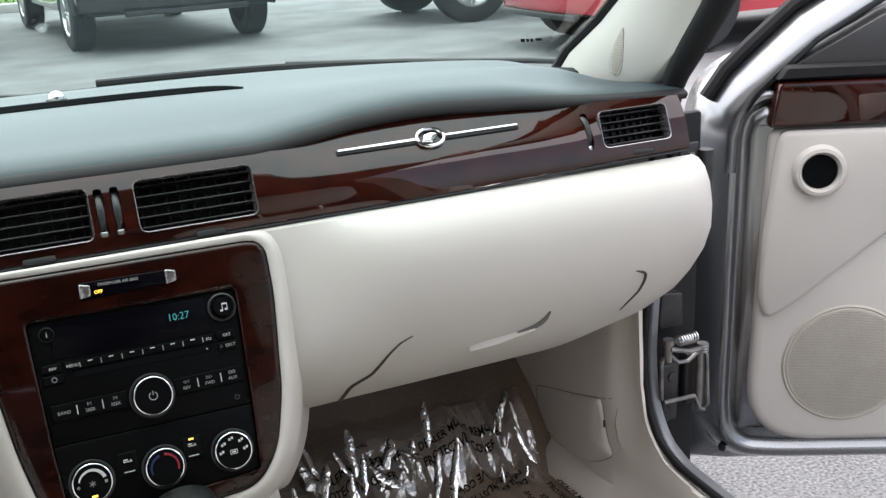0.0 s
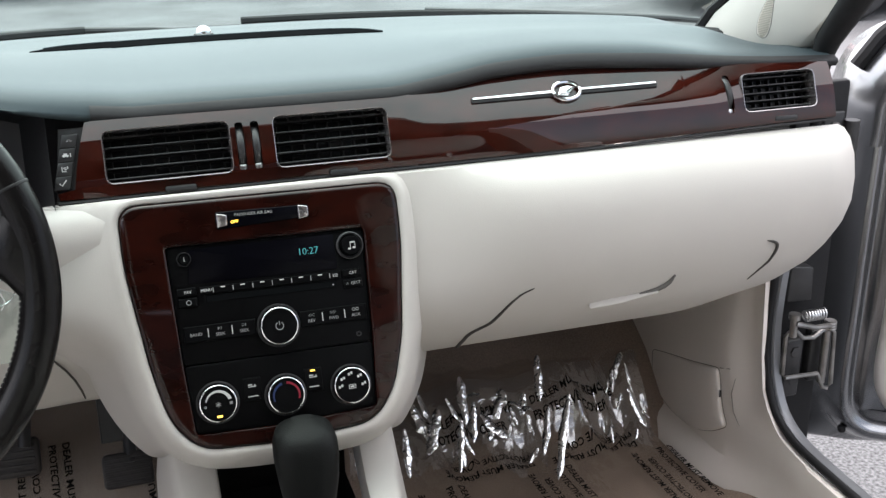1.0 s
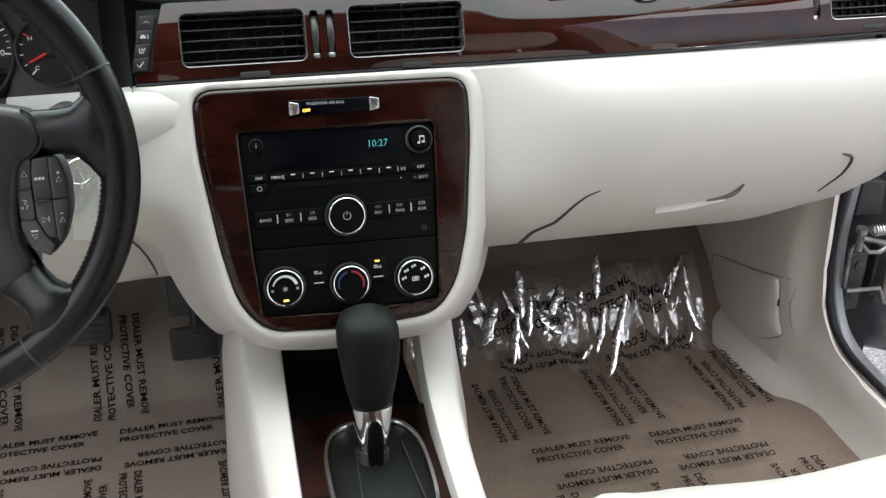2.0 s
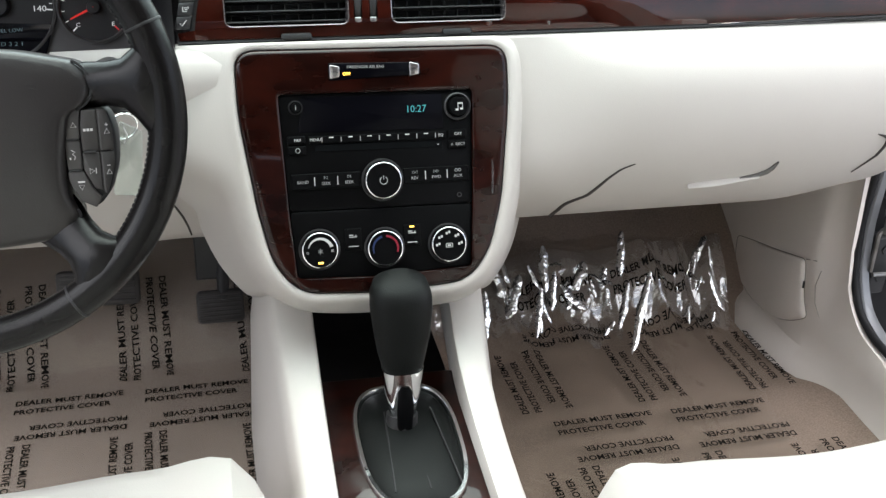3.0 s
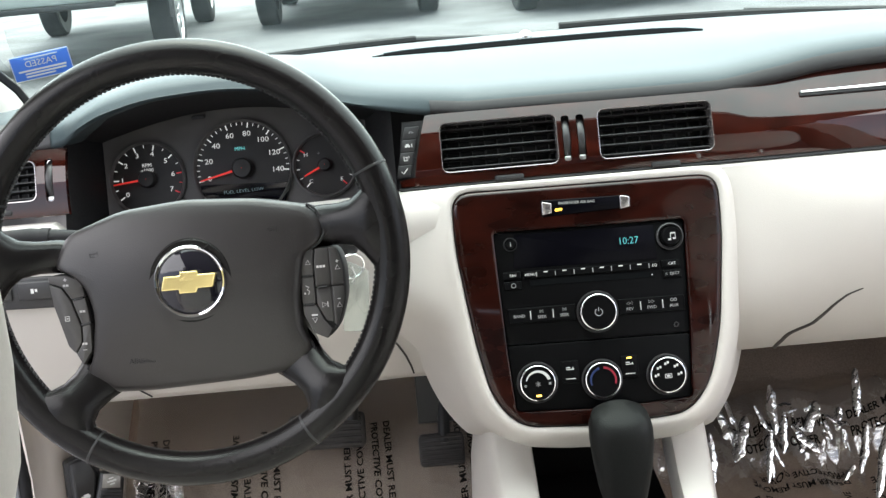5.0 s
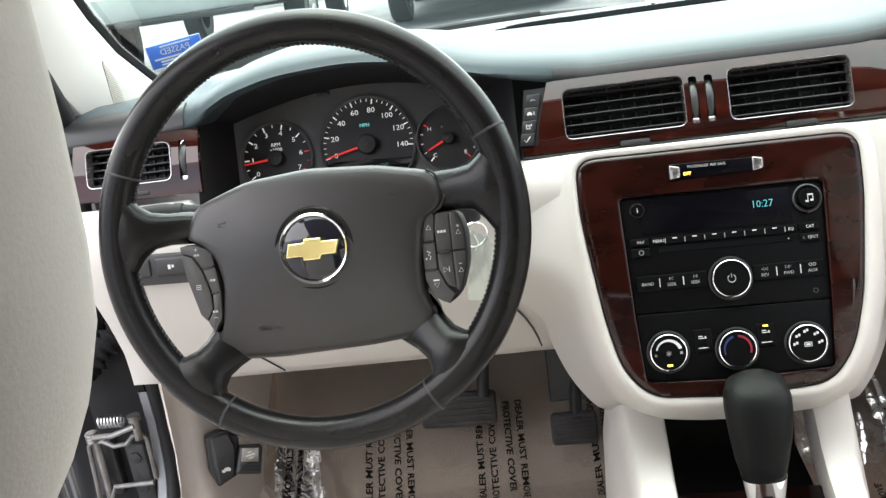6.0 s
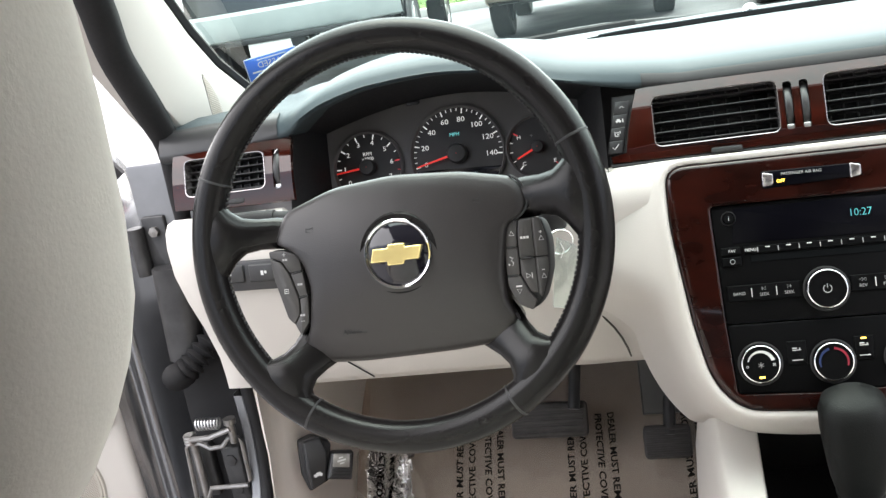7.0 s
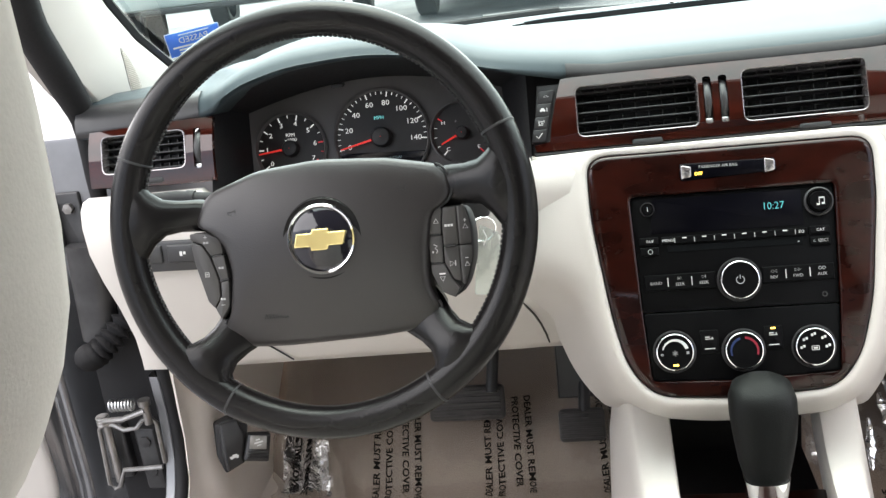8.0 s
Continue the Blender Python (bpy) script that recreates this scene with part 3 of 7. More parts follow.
for x, y, w, h in WHEELS:
    well = part("thumb_wheel", turned([(0.004, -0.0034), (0.0255, -0.0034), (0.0262, -0.002), (0.0262, 0.002), (0.0255, 0.0034), (0.004, 0.0034)], shift(STRIP, x, y, -0.018) @ Matrix.Rotation(radians(90), 4, "Y"), 40), black, dashboard, "black knurled vent thumb wheel")
    part("well", plate(rect(x, y, w + 0.001, h + 0.001, 0.003, 2), STRIP, -0.03, -0.028, 0.0005), black_deep, well)
    part("clip", box((x, y - h / 2 + 0.003, 0.001), (w - 0.001, 0.0055, 0.006), 0.001, STRIP), satin, well, "grey clip")

# emblem bar on the strip: a plain ring and bar
BADGE = STRIP @ Matrix.Translation((0, 0.067, -0.0058)) @ Matrix.Rotation(radians(-20), 4, "X") @ Matrix.Translation((0, -0.067, 0))
badge = part("badge_ring", loft([[BADGE @ V((0.350 + (0.0165 + 0.0022 * math.cos(a)) * math.cos(b), 0.0672 + (0.0112 + 0.0022 * math.cos(a)) * math.sin(b), 0.0068 + 0.0024 * math.sin(a))) for a in [2 * math.pi * j / 8 for j in range(8)]] for b in [2 * math.pi * k / 40 for k in range(40)]], around=True, loop=True), chrome, strip, "chrome oval badge with plain figure")
for x0, x1 in ((0.2385, 0.333), (0.367, 0.4625)):
    part("badge_bar", plate([V((x0, 0.0655 if x0 < 0.3 else 0.0666)), V((x1, 0.0655 if x0 < 0.3 else 0.0666)), V((x1, 0.0692 if x0 < 0.3 else 0.0696)), V((x0, 0.0682 if x0 < 0.3 else 0.0696))], BADGE, 0.003, 0.0078, 0.0008), chrome, badge)
    part("bar_shadow", plate(rect((x0 + x1) / 2, 0.0655 if x0 < 0.3 else 0.0662, x1 - x0 + 0.002, 0.0062, 0.001), BADGE, 0.002, 0.0060, 0.0005), black_deep, badge)
part("badge_figure", plate(rounded([(0.338, 0.062), (0.343, 0.0715), (0.352, 0.0735), (0.362, 0.0705), (0.355, 0.069), (0.349, 0.0655), (0.352, 0.0605), (0.345, 0.0615)], 0.002), BADGE, 0.004, 0.0085, 0.001), chrome, badge)

# four switches beside the strip, leaning with its edge
for k in range(4):
    s = 0.0618 - 0.0136 * k
    x = -0.1808 - 0.0033 * k
    sw = part("switch", plate(rounded([(x + u * 0.0076 + 0.243 * v * 0.0066, s + v * 0.0066) for u, v in ((-1, -1), (1, -1), (1, 1), (-1, 1))], 0.0008, 2), STRIP, -0.006, 0.0022, 0.0005), black, dashboard, "small black switch with white sign")
    sm = shift(STRIP, x, s, 0.0024)
    if k == 3:
        part("sign", tube([sm @ V((-0.0032, 0.0, 0)), sm @ V((-0.001, -0.0025, 0)), sm @ V((0.0036, 0.003, 0))], 0.0006, 5), white_print, sw)
    elif k == 0:
        bars(sw, sm, [(-0.0015, 0, 0.0022, 0.0006), (0.0018, 0, 0.0022, 0.0006), (0.0, 0.0011, 0.0030, 0.0005)], grey_print)
    elif k == 1:
        bars(sw, sm, [(-0.0012, -0.0004, 0.0056, 0.0016), (-0.0012, 0.0011, 0.0032, 0.0015), (-0.0028, -0.0015, 0.0011, 0.0009), (0.0004, -0.0015, 0.0011, 0.0009), (0.0034, 0.0, 0.0009, 0.0038)], white_print)
    else:
        bars(sw, sm, [(-0.0026, 0.0, 0.0008, 0.0050), (-0.0006, -0.0021, 0.0040, 0.0008), (0.0, 0.0014, 0.0030, 0.0008), (0.0006, -0.0003, 0.0022, 0.0008), (0.0026, 0.0016, 0.0009, 0.0022)], white_print)
part("switch_housing", plate([V((-0.199, 0.002)), V((-0.176, 0.002)), V((-0.163, 0.075)), V((-0.19, 0.075))], STRIP, -0.02, -0.002, 0.001), black, dashboard)

# ---- instrument cluster ----
def hood_ring(y_add=0.0):
    top = []
    for k in range(25):
        x = -0.552 + 0.352 * k / 24
        p = strip_point(x, curve(STRIP_TOP, x))
        h = hood_at(x)
        over = smooth01(0, 0.02, h)
        top.append(V((x, p.y + 0.010 - 0.024 * over, p.z + h - 0.006 + 0.0085 * over)))
    return top


top = hood_ring()
front = [V((-0.552 + 0.352 * k / 24, 0.004, 0.872)) for k in range(25)] + top[::-1]
back_poly = [V((-0.548 + 0.312 * k / 24, 0.8435)) for k in range(25)] + [V((-0.236 - 0.312 * k / 24, 0.930 + 0.038 * math.sin(math.pi * (0.10 + 0.8 * k / 24)))) for k in range(25)]
back = [V((p.x, 0.159 + 0.315 * (p.y - 0.9) - 0.004, p.y)) for p in back_poly]
middle = [a.lerp(b, 0.5) + V((0, 0, 0.004 if b.z > 0.9 else -0.004)) for a, b in zip(front, back)]
cluster = thing("instrument_cluster", (-0.386, 0.16, 0.85), "black instrument cluster with three round dials behind the wheel", "instrument cluster")
part("housing", loft([front, middle, back], around=True), black_deep, cluster, "matt black cluster housing")
face = [V((p.x, (p.y - 0.9) / 0.95)) for p in back_poly]
part("dial_plate", plate(inset(face, -0.012), DIALS, -0.012, -0.004, 0.0005), cluster_grey, cluster, "dark grey dial plate")


def dial(name, cx, cz, r, ticks, digits, unit, needle_angle, needle_len, hub=0.0085):
    cy = (cz - 0.90) / 0.95
    m = shift(DIALS, cx, cy, 0.0)
    d = part(name, turned([(r + 0.0035, -0.004), (r + 0.0032, 0.0015), (r + 0.0012, 0.003), (r, 0.0015), (r - 0.0006, -0.003)], m, 48), cluster_grey, cluster, "round dial with white marks and a red needle")
    part("dial_face", turned([(r, -0.0035), (r * 0.5, -0.003), (0.0003, -0.003)], m, 48), dial_black, d)
    for a, long_one, red in ticks:
        t = m @ Matrix.Rotation(radians(a), 4, "Z")
        l = 0.0062 if long_one else 0.0034
        part("mark", box((r - 0.0015 - l / 2, 0, -0.0022), (l, 0.0014 if long_one else 0.0008, 0.0006), 0, t), red_print if red else dial_print, d)
    for text, a, rr, size in digits:
        part("number", letters(text, size, shift(m, rr * math.cos(radians(a)), rr * math.sin(radians(a)), -0.0022), wide=1.15), dial_print, d)
    for text, x, y, size, mt in unit:
        part("caption", letters(text, size, shift(m, x, y, -0.0022)), mt, d)
    t = m @ Matrix.Rotation(radians(needle_angle), 4, "Z")
    part("needle", plate([V((-0.006, -0.0016)), V((needle_len, -0.0008)), V((needle_len, 0.0008)), V((-0.006, 0.0016))], t, 0.003, 0.0048, 0.0004), needle_red, d, "red needle")
    part("hub", turned([(hub, -0.002), (hub, 0.005), (hub * 0.85, 0.0075), (0.0005, 0.0082)], m, 24), charcoal, d)
    return d


dial("tachometer", -0.500, 0.8955, 0.0425, [(213 - 34.3 * k / 2, k % 2 == 0, k >= 12) for k in range(15)], [(str(k), 213 - 34.3 * k, 0.0305, 0.0082) for k in range(8)], [("RPM", 0, 0.0165, 0.0062, dial_print), ("x1000", 0, 0.0105, 0.0062, dial_print)], 186, 0.040, 0.0100)
speedo = dial("speedometer", -0.386, 0.8985, 0.0565, [(193 - 199 * k / 28, k % 4 == 0, False) for k in range(29)], [(str(20 * k), 193 - 199 * k / 7, 0.0415, 0.0088) for k in range(8)], [("MPH", -0.002, 0.0235, 0.0062, green_glow)], 193, 0.052, 0.0122)
dial("temperature_gauge", -0.288, 0.8945, 0.036, [(146 + 80 * k / 4, k % 4 == 0, k == 0) for k in range(5)] + [(34 - 80 * k / 4, k % 4 == 0, k == 4) for k in range(5)], [("H", 149, 0.026, 0.0062), ("C", 225, 0.026, 0.0062), ("F", 31, 0.026, 0.0062), ("E", -45, 0.026, 0.0062)], [("+", -0.007, 0.014, 0.007, grey_print)], 206, 0.028, 0.0075)
part("message_display", plate([V((-0.050, -0.052)), V((0.044, -0.052)), V((0.054, -0.021)), V((-0.052, -0.016))], shift(DIALS, -0.386, -0.0015), -0.004, 0.0008, 0.0005), piano, speedo, "dark message display under the dial")
part("message", letters("FUEL LEVEL LOW", 0.0056, shift(DIALS, -0.387, -0.0285, 0.0012, 1.5), wide=1.12, bold=-0.02), message_glow, speedo, "pale lettering")
part("gear_message", letters("P R N D 3 2 1", 0.0062, shift(DIALS, -0.386, -0.0425, 0.0012), wide=1.25, bold=-0.02), message_glow, speedo)
part("sensor_tab", box((-0.415, 0.10, 0.975), (0.014, 0.012, 0.004), 0.001), black_deep, cluster)

# ---- centre stack ----
BEZEL = rounded([(-0.1435, 0.139), (0.1475, 0.136), (0.1475, 0.075), (0.136, -0.030), (0.120, -0.088), (0.094, -0.120), (0.0, -0.1255), (-0.090, -0.120), (-0.117, -0.088), (-0.130, -0.030), (-0.1435, 0.075)], 0.020, 5)
PANEL = rounded([(-0.102, 0.0932), (0.1074, 0.0906), (0.1035, -0.034), (0.099, -0.104), (0.0, -0.108), (-0.0935, -0.104), (-0.098, -0.032)], 0.004, 3)
N_RING = 200
ctr = V((0.002, 0.0))
bez, pan = resample(BEZEL, N_RING, ctr), resample(PANEL, N_RING, ctr)


ROUND = rounded([(-0.1435, 0.139), (0.1475, 0.136), (0.1475, 0.075), (0.136, -0.030), (0.120, -0.088), (0.094, -0.120), (0.0, -0.1255), (-0.090, -0.120), (-0.117, -0.088), (-0.130, -0.030), (-0.1435, 0.075)], 0.050, 8)


def grown(d):
    return resample(inset(BEZEL, -d), N_RING, ctr)


def swell(d):
    """The bezel's outline grown by d, more to the sides and top than below."""
    out = []
    soft = smooth01(0.006, 0.032, d)
    wide = resample(inset(ROUND, -d - 0.007), N_RING, ctr)
    for p, q, r in zip(grown(d), bez, wide):
        p = p.lerp(r, soft)
        way = (q - ctr).normalized()
        left = smooth01(0.0, 1.0, -way.x) * smooth01(-0.95, 0.1, way.y)
        under = smooth01(0.0, 0.45, -way.x) * smooth01(0.30, -0.20, way.y) * smooth01(-1.0, -0.8, way.y)
        r = q + (p - q) * (1.0 + 1.3 * left * (1.0 - 0.88 * under) * smooth01(0.008, 0.05, d) - 0.25 * under * smooth01(0.012, 0.04, d))
        r = q + (r - q) * (1.0 - 0.55 * smooth01(-0.70, -0.90, way.y) * smooth01(0.022, 0.05, d))
        out.append(V((r.x, 0.1475 - 0.003 * math.log1p(math.exp((0.1475 - r.y) / 0.003)))))
    return out


def pod_skin(levels, m):
    """The rings of the pod; its flank on the driver's side falls back more slowly."""
    rows = []
    for poly, h in levels:
        row = []
        for p, q in zip(poly, bez):
            way = (q - ctr).normalized()
            left = smooth01(0.15, 0.9, -way.x) * smooth01(-0.60, 0.15, way.y) * smooth01(0.68, 0.25, way.y)
            level = smooth01(0.10, 0.65, -way.x) * smooth01(-0.35, 0.20, way.y) * smooth01(0.99, 0.80, way.y)
            row.append(m @ V((p.x, p.y, h * (1.0 - max(0.50 * left, 0.74 * level)) if h < 0 else h)))
        rows.append(row)
    return loft(rows, around=True)


# the cream pod swells out round the wood and runs back under it
part("stack_pod", pod_skin([(bez, -0.006), (grown(0.0012), 0.0015), (grown(0.004), 0.0032), (swell(0.008), 0.0030), (swell(0.011), 0.0010), (swell(0.0145), -0.004), (swell(0.019), -0.014), (swell(0.0245), -0.030), (swell(0.031), -0.052), (swell(0.040), -0.085), (swell(0.054), -0.13), (swell(0.075), -0.18)], STACK), cream, dashboard, "cream pod round the centre stack")
part("wood_bezel", rings([(bez, -0.006), (bez, 0.0020), (resample(inset(BEZEL, 0.0010), N_RING, ctr), 0.0038), (resample(inset(BEZEL, 0.0028), N_RING, ctr), 0.0050), (resample(inset(BEZEL, 0.0055), N_RING, ctr), 0.0054), ([p.lerp(q, 0.12) for p, q in zip(resample(inset(BEZEL, 0.0055), N_RING, ctr), pan)], 0.0055), ([p.lerp(q, 0.9) for p, q in zip(resample(inset(BEZEL, 0.0055), N_RING, ctr), pan)], 0.0056), ([p + (p - ctr).normalized() * 0.0004 for p in pan], 0.0055), (pan, 0.0050), (pan, -0.010)], STACK, caps=False), bezel_wood, dashboard, "glossy dark burl wood bezel", sharp=60)
part("bezel_gap", rings([(grown(-0.0004), 0.0012), (grown(0.0010), 0.0022)], STACK, caps=False), black_deep, dashboard)

part("panel_seam", tube([V(p) for p in ((-0.2290, 0.0330, 0.7230), (-0.2250, 0.0345, 0.7165), (-0.2170, 0.0385, 0.7040), (-0.2105, 0.0440, 0.6890), (-0.2060, 0.0490, 0.6740), (-0.2035, 0.0520, 0.6620))], [0.0009, 0.0013, 0.0014, 0.0014, 0.0013, 0.0010], 6), seam_brown, dashboard)
air_bag_lamp = part("air_bag_lamp", plate(rounded([(-0.0475, 0.1235), (0.0500, 0.1215), (0.0505, 0.1080), (-0.0475, 0.1050)], 0.002), STACK, -0.002, 0.0066, 0.001), display_black, dashboard, "black air bag lamp panel in the wood")
for x in (-0.0415, 0.0438):
    part("lamp_clip", plate(rounded([(x - 0.0055, 0.1065), (x + 0.0055, 0.1085), (x + 0.006, 0.1195), (x - 0.005, 0.1220)], 0.002), STACK, 0.004, 0.0088, 0.001), bead, air_bag_lamp, "bright end piece")
part("caption", letters("PASSENGER AIR BAG", 0.0043, shift(STACK, -0.008, 0.1182, 0.0070, -1)), grey_print, air_bag_lamp)
part("off_lamp", letters("OFF", 0.0048, shift(STACK, -0.0285, 0.1115, 0.0070)), amber_glow, air_bag_lamp, "lit amber word")

radio = thing("car_radio", STACK @ V((0, -0.03, 0)), "black car radio with a display, disc slot and chrome-ringed knob", "radio")
body = rounded([(-0.1015, 0.0927), (0.1069, 0.0901), (0.1030, -0.0335), (-0.0975, -0.0310)], 0.004, 3)
part("faceplate", plate(body, STACK, -0.012, 0.0015, 0.0005), radio_black, radio, "satin black faceplate")
screen = part("display", plate(rounded([(-0.0790, 0.0890), (0.0735, 0.0872), (0.0745, 0.0490), (-0.0830, 0.0520)], 0.002), STACK, 0.0, 0.0022, 0.0004), display_black, radio, "glossy dark display")
part("clock_digits", letters("10:27", 0.0108, shift(STACK, 0.0448, 0.0715, 0.0024), wide=0.95, bold=-0.012), teal_glow, screen, "teal clock digits")


def knob(name, x, y, r, h, ring, parent, label=""):
    m = shift(STACK, x, y)
    k = part(name, turned([(r * 0.98, 0.0), (r * 0.96, h * 0.9), (r * 0.9, h), (0.0004, h * 0.98)], m, 40), radio_black, parent, label)
    if ring:
        rows = []
        for j in range(120):
            q, d = 2 * math.pi * j / 120, 0.00022 * (j % 2)
            rows.append([m @ V(((rr + d) * math.cos(q), (rr + d) * math.sin(q), hh)) for rr, hh in ((r * 0.99, h * 0.5), (r * 1.0, h * 0.92), (r * 0.965, h * 1.03), (r * 0.915, h * 1.04), (r * 0.90, h * 0.97))])
        part("chrome_ring", loft(rows, loop=True), chrome, k, "bright knurled chrome ring", sharp=60)
    part("collar", turned([(r * 1.16, 0.0008), (r * 1.14, 0.0026), (r * 1.07, 0.0030), (r * 1.02, 0.0026)] if ring else [(r * 1.42, 0.0008), (r * 1.40, 0.0042), (r * 1.28, 0.0050), (r * 1.12, 0.0030)], m, 40), black_deep if ring else black, k)
    return k


info = knob("info_button", -0.0841, 0.0786, 0.0054, 0.006, False, radio)
part("sign", letters("i", 0.0075, shift(STACK, -0.0841, 0.0786, 0.0063)), white_print, info)
tone = knob("tone_knob", 0.0905, 0.0725, 0.0106, 0.010, False, radio)
bars(tone, shift(STACK, 0.0905, 0.0715, 0.0102), [(-0.002, -0.0025, 0.003, 0.002), (0.003, -0.0017, 0.003, 0.002), (-0.0008, 0.001, 0.0006, 0.006), (0.0042, 0.0017, 0.0006, 0.006), (0.0017, 0.0042, 0.0055, 0.0015)])
power = knob("power_knob", 0.0044, -0.0027, 0.0200, 0.011, True, radio, "large black knob with chrome ring")
pm = shift(STACK, 0.0044, -0.0027, 0.0112)
part("sign", tube([pm @ V((0.0040 * math.sin(a), 0.0040 * math.cos(a), 0)) for a in [0.55 + (2 * math.pi - 1.1) * k / 20 for k in range(21)]], 0.00042, 5), grey_print, power)
bars(power, pm, [(0, 0.0030, 0.0008, 0.0042)], grey_print)

strip_keys = part("preset_bar", plate([V((-0.0720, 0.0402)), V((0.0765, 0.0387)), V((0.0765, 0.0462)), V((-0.0720, 0.0480))], STACK, 0.0, 0.0042, 0.001), radio_black, radio)
for k in range(6):
    x = -0.0500 + 0.0205 * k
    bars(strip_keys, shift(STACK, x, 0.0452 - 0.0002 * k, 0.0046), [(0.0016, 0.0006, 0.0046, 0.0012)], white_print, "lit_bar")
for k in range(7):
    bars(strip_keys, shift(STACK, -0.0585 + 0.0205 * k, 0.0437 - 0.0002 * k, 0.0046), [(0, 0, 0.0008, 0.0052)], grey_print, "divider")
for text, x, y in (("FAV", -0.0842, 0.0443), ("MENU", -0.0655, 0.0440), ("EQ", 0.0705, 0.0424), ("CAT", 0.0897, 0.0428)):
    part("key_name", letters(text, 0.0043, shift(STACK, x, y, 0.0046)), white_print, radio)
for x, y, w, h in ((-0.0853, 0.0445, 0.0195, 0.0085), (-0.0853, 0.0335, 0.0195, 0.0095), (0.0890, 0.0430, 0.0200, 0.0085), (0.0890, 0.0315, 0.0200, 0.0090)):
    part("key", plate(rect(x, y, w, h, 0.001), STACK, 0.0, 0.0042, 0.001), radio_black, radio)
part("key_name", letters("EJECT", 0.0042, shift(STACK, 0.0918, 0.0318, 0.0046)), grey_print, radio)
part("key_sign", tube([shift(STACK, 0.0826, 0.0318, 0.0046) @ V((x, y, 0)) for x, y in ((-0.0012, -0.0010), (0.0012, -0.0010), (0, 0.0013))], 0.00025, 4, closed=True), grey_print, radio)
part("key_sign", tube([shift(STACK, -0.0845, 0.0335, 0.0045) @ V((0.0024 * math.cos(a), 0.0024 * math.sin(a), 0)) for a in [2 * math.pi * k / 14 for k in range(14)]], 0.0003, 4, closed=True), grey_print, radio)
part("disc_slot", plate([V((-0.0665, 0.0315)), V((0.0715, 0.0295)), V((0.0715, 0.0365)), V((-0.0665, 0.0388))], STACK, 0.0, 0.0022, 0.0004), slot_black, radio, "dark disc slot")
part("slot_lamp", box((0.0672, 0.0325, 0.0034), (0.0012, 0.0012, 0.0006), 0, STACK), white_print, radio)
for x0, x1, names in ((-0.0935, -0.0195, ("BAND", "SEEK", "SEEK")), (0.0275, 0.1000, ("REV", "FWD", "AUX"))):
    bar = part("key_bank", plate([V((x0, -0.0085)), V((x1, -0.0090)), V((x1, 0.0080)), V((x0, 0.0085))], STACK, 0.0, 0.0034, 0.0012), radio_black, radio)
    for k, text in enumerate(names):
        x = x0 + (x1 - x0) * (k + 0.5) / 3
        part("key_name", letters(text, 0.0046, shift(STACK, x, -0.0028 if text != "BAND" else -0.0005, 0.0037)), grey_print, bar)
        if text != "BAND":
            way = -1 if text == "REV" or (text == "SEEK" and k == 1) else 1
            km = shift(STACK, x, 0.0034, 0.0037)
            if text == "AUX":
                arrows = [[(0.0015 * math.cos(a) + d, 0.0015 * math.sin(a)) for a in [math.pi * j / 5 for j in range(10)]] for d in (-0.0019, 0.0019)]
            elif text == "SEEK":
                arrows = [[(-0.0016 * way, 0.0015), (-0.0016 * way, -0.0015), (0.0012 * way, 0)], [(0.0018 * way, 0.0016), (0.0018 * way, -0.0016), (0.0019 * way, 0)]]
            else:
                arrows = [[(-0.0014 * way + d, 0.0015), (-0.0014 * way + d, -0.0015), (0.0014 * way + d, 0)] for d in (-0.0017, 0.0017)]
            for arrow in arrows:
                part("sign", tube([km @ V((*p, 0)) for p in arrow], 0.00028, 4, closed=True), grey_print, bar)
        if k:
            bars(bar, shift(STACK, x0 + (x1 - x0) * k / 3, 0.0, 0.0037), [(0, 0, 0.0009, 0.0092)], white_print, "divider")
part("socket", turned([(0.0028, 0.001), (0.0028, 0.0022), (0.0017, 0.0022), (0.0016, -0.003), (0.0002, -0.003)], shift(STACK, 0.0890, -0.0240), 20), black, radio)

climate = thing("climate_control", STACK @ V((0, -0.10, 0)), "black climate control panel with three chrome-ringed dials", "climate control")
part("panel", plate(rounded([(-0.0970, -0.0322), (0.1028, -0.0347), (0.0985, -0.1035), (0.0, -0.1075), (-0.0930, -0.1035)], 0.004, 3), STACK, -0.012, 0.0015, 0.0005), radio_black, climate)
fan = knob("fan_dial", -0.0680, -0.0738, 0.0196, 0.010, True, climate, "chrome-ringed fan dial")
temp = knob("temperature_dial", 0.0028, -0.0766, 0.0196, 0.010, True, climate, "chrome-ringed dial with blue and red arcs")
mode = knob("mode_dial", 0.0735, -0.0772, 0.0196, 0.010, True, climate, "chrome-ringed dial with airflow signs")


def arc(m, r, a0, a1, w0, w1, mat, parent, name="arc"):
    n = 16
    rows = []
    for k in range(n + 1):
        a, w = radians(a0 + (a1 - a0) * k / n), w0 + (w1 - w0) * k / n
        rows.append([m @ V(((r + d) * math.cos(a), (r + d) * math.sin(a), h)) for d, h in ((-w, 0), (-w, 0.0004), (w, 0.0004), (w, 0))])
    return part(name, loft(rows, around=True, caps=True), mat, parent)


fm = shift(STACK, -0.0680, -0.0738, 0.0101)
arc(fm, 0.0128, 165, 15, 0.0006, 0.0018, white_print, fan)
for a in (30, 90, 150):
    part("sign", box((0, 0, 0), (0.0062, 0.0005, 0.0004), 0, shift(fm, 0, -0.001, 0, a)), grey_print, fan)
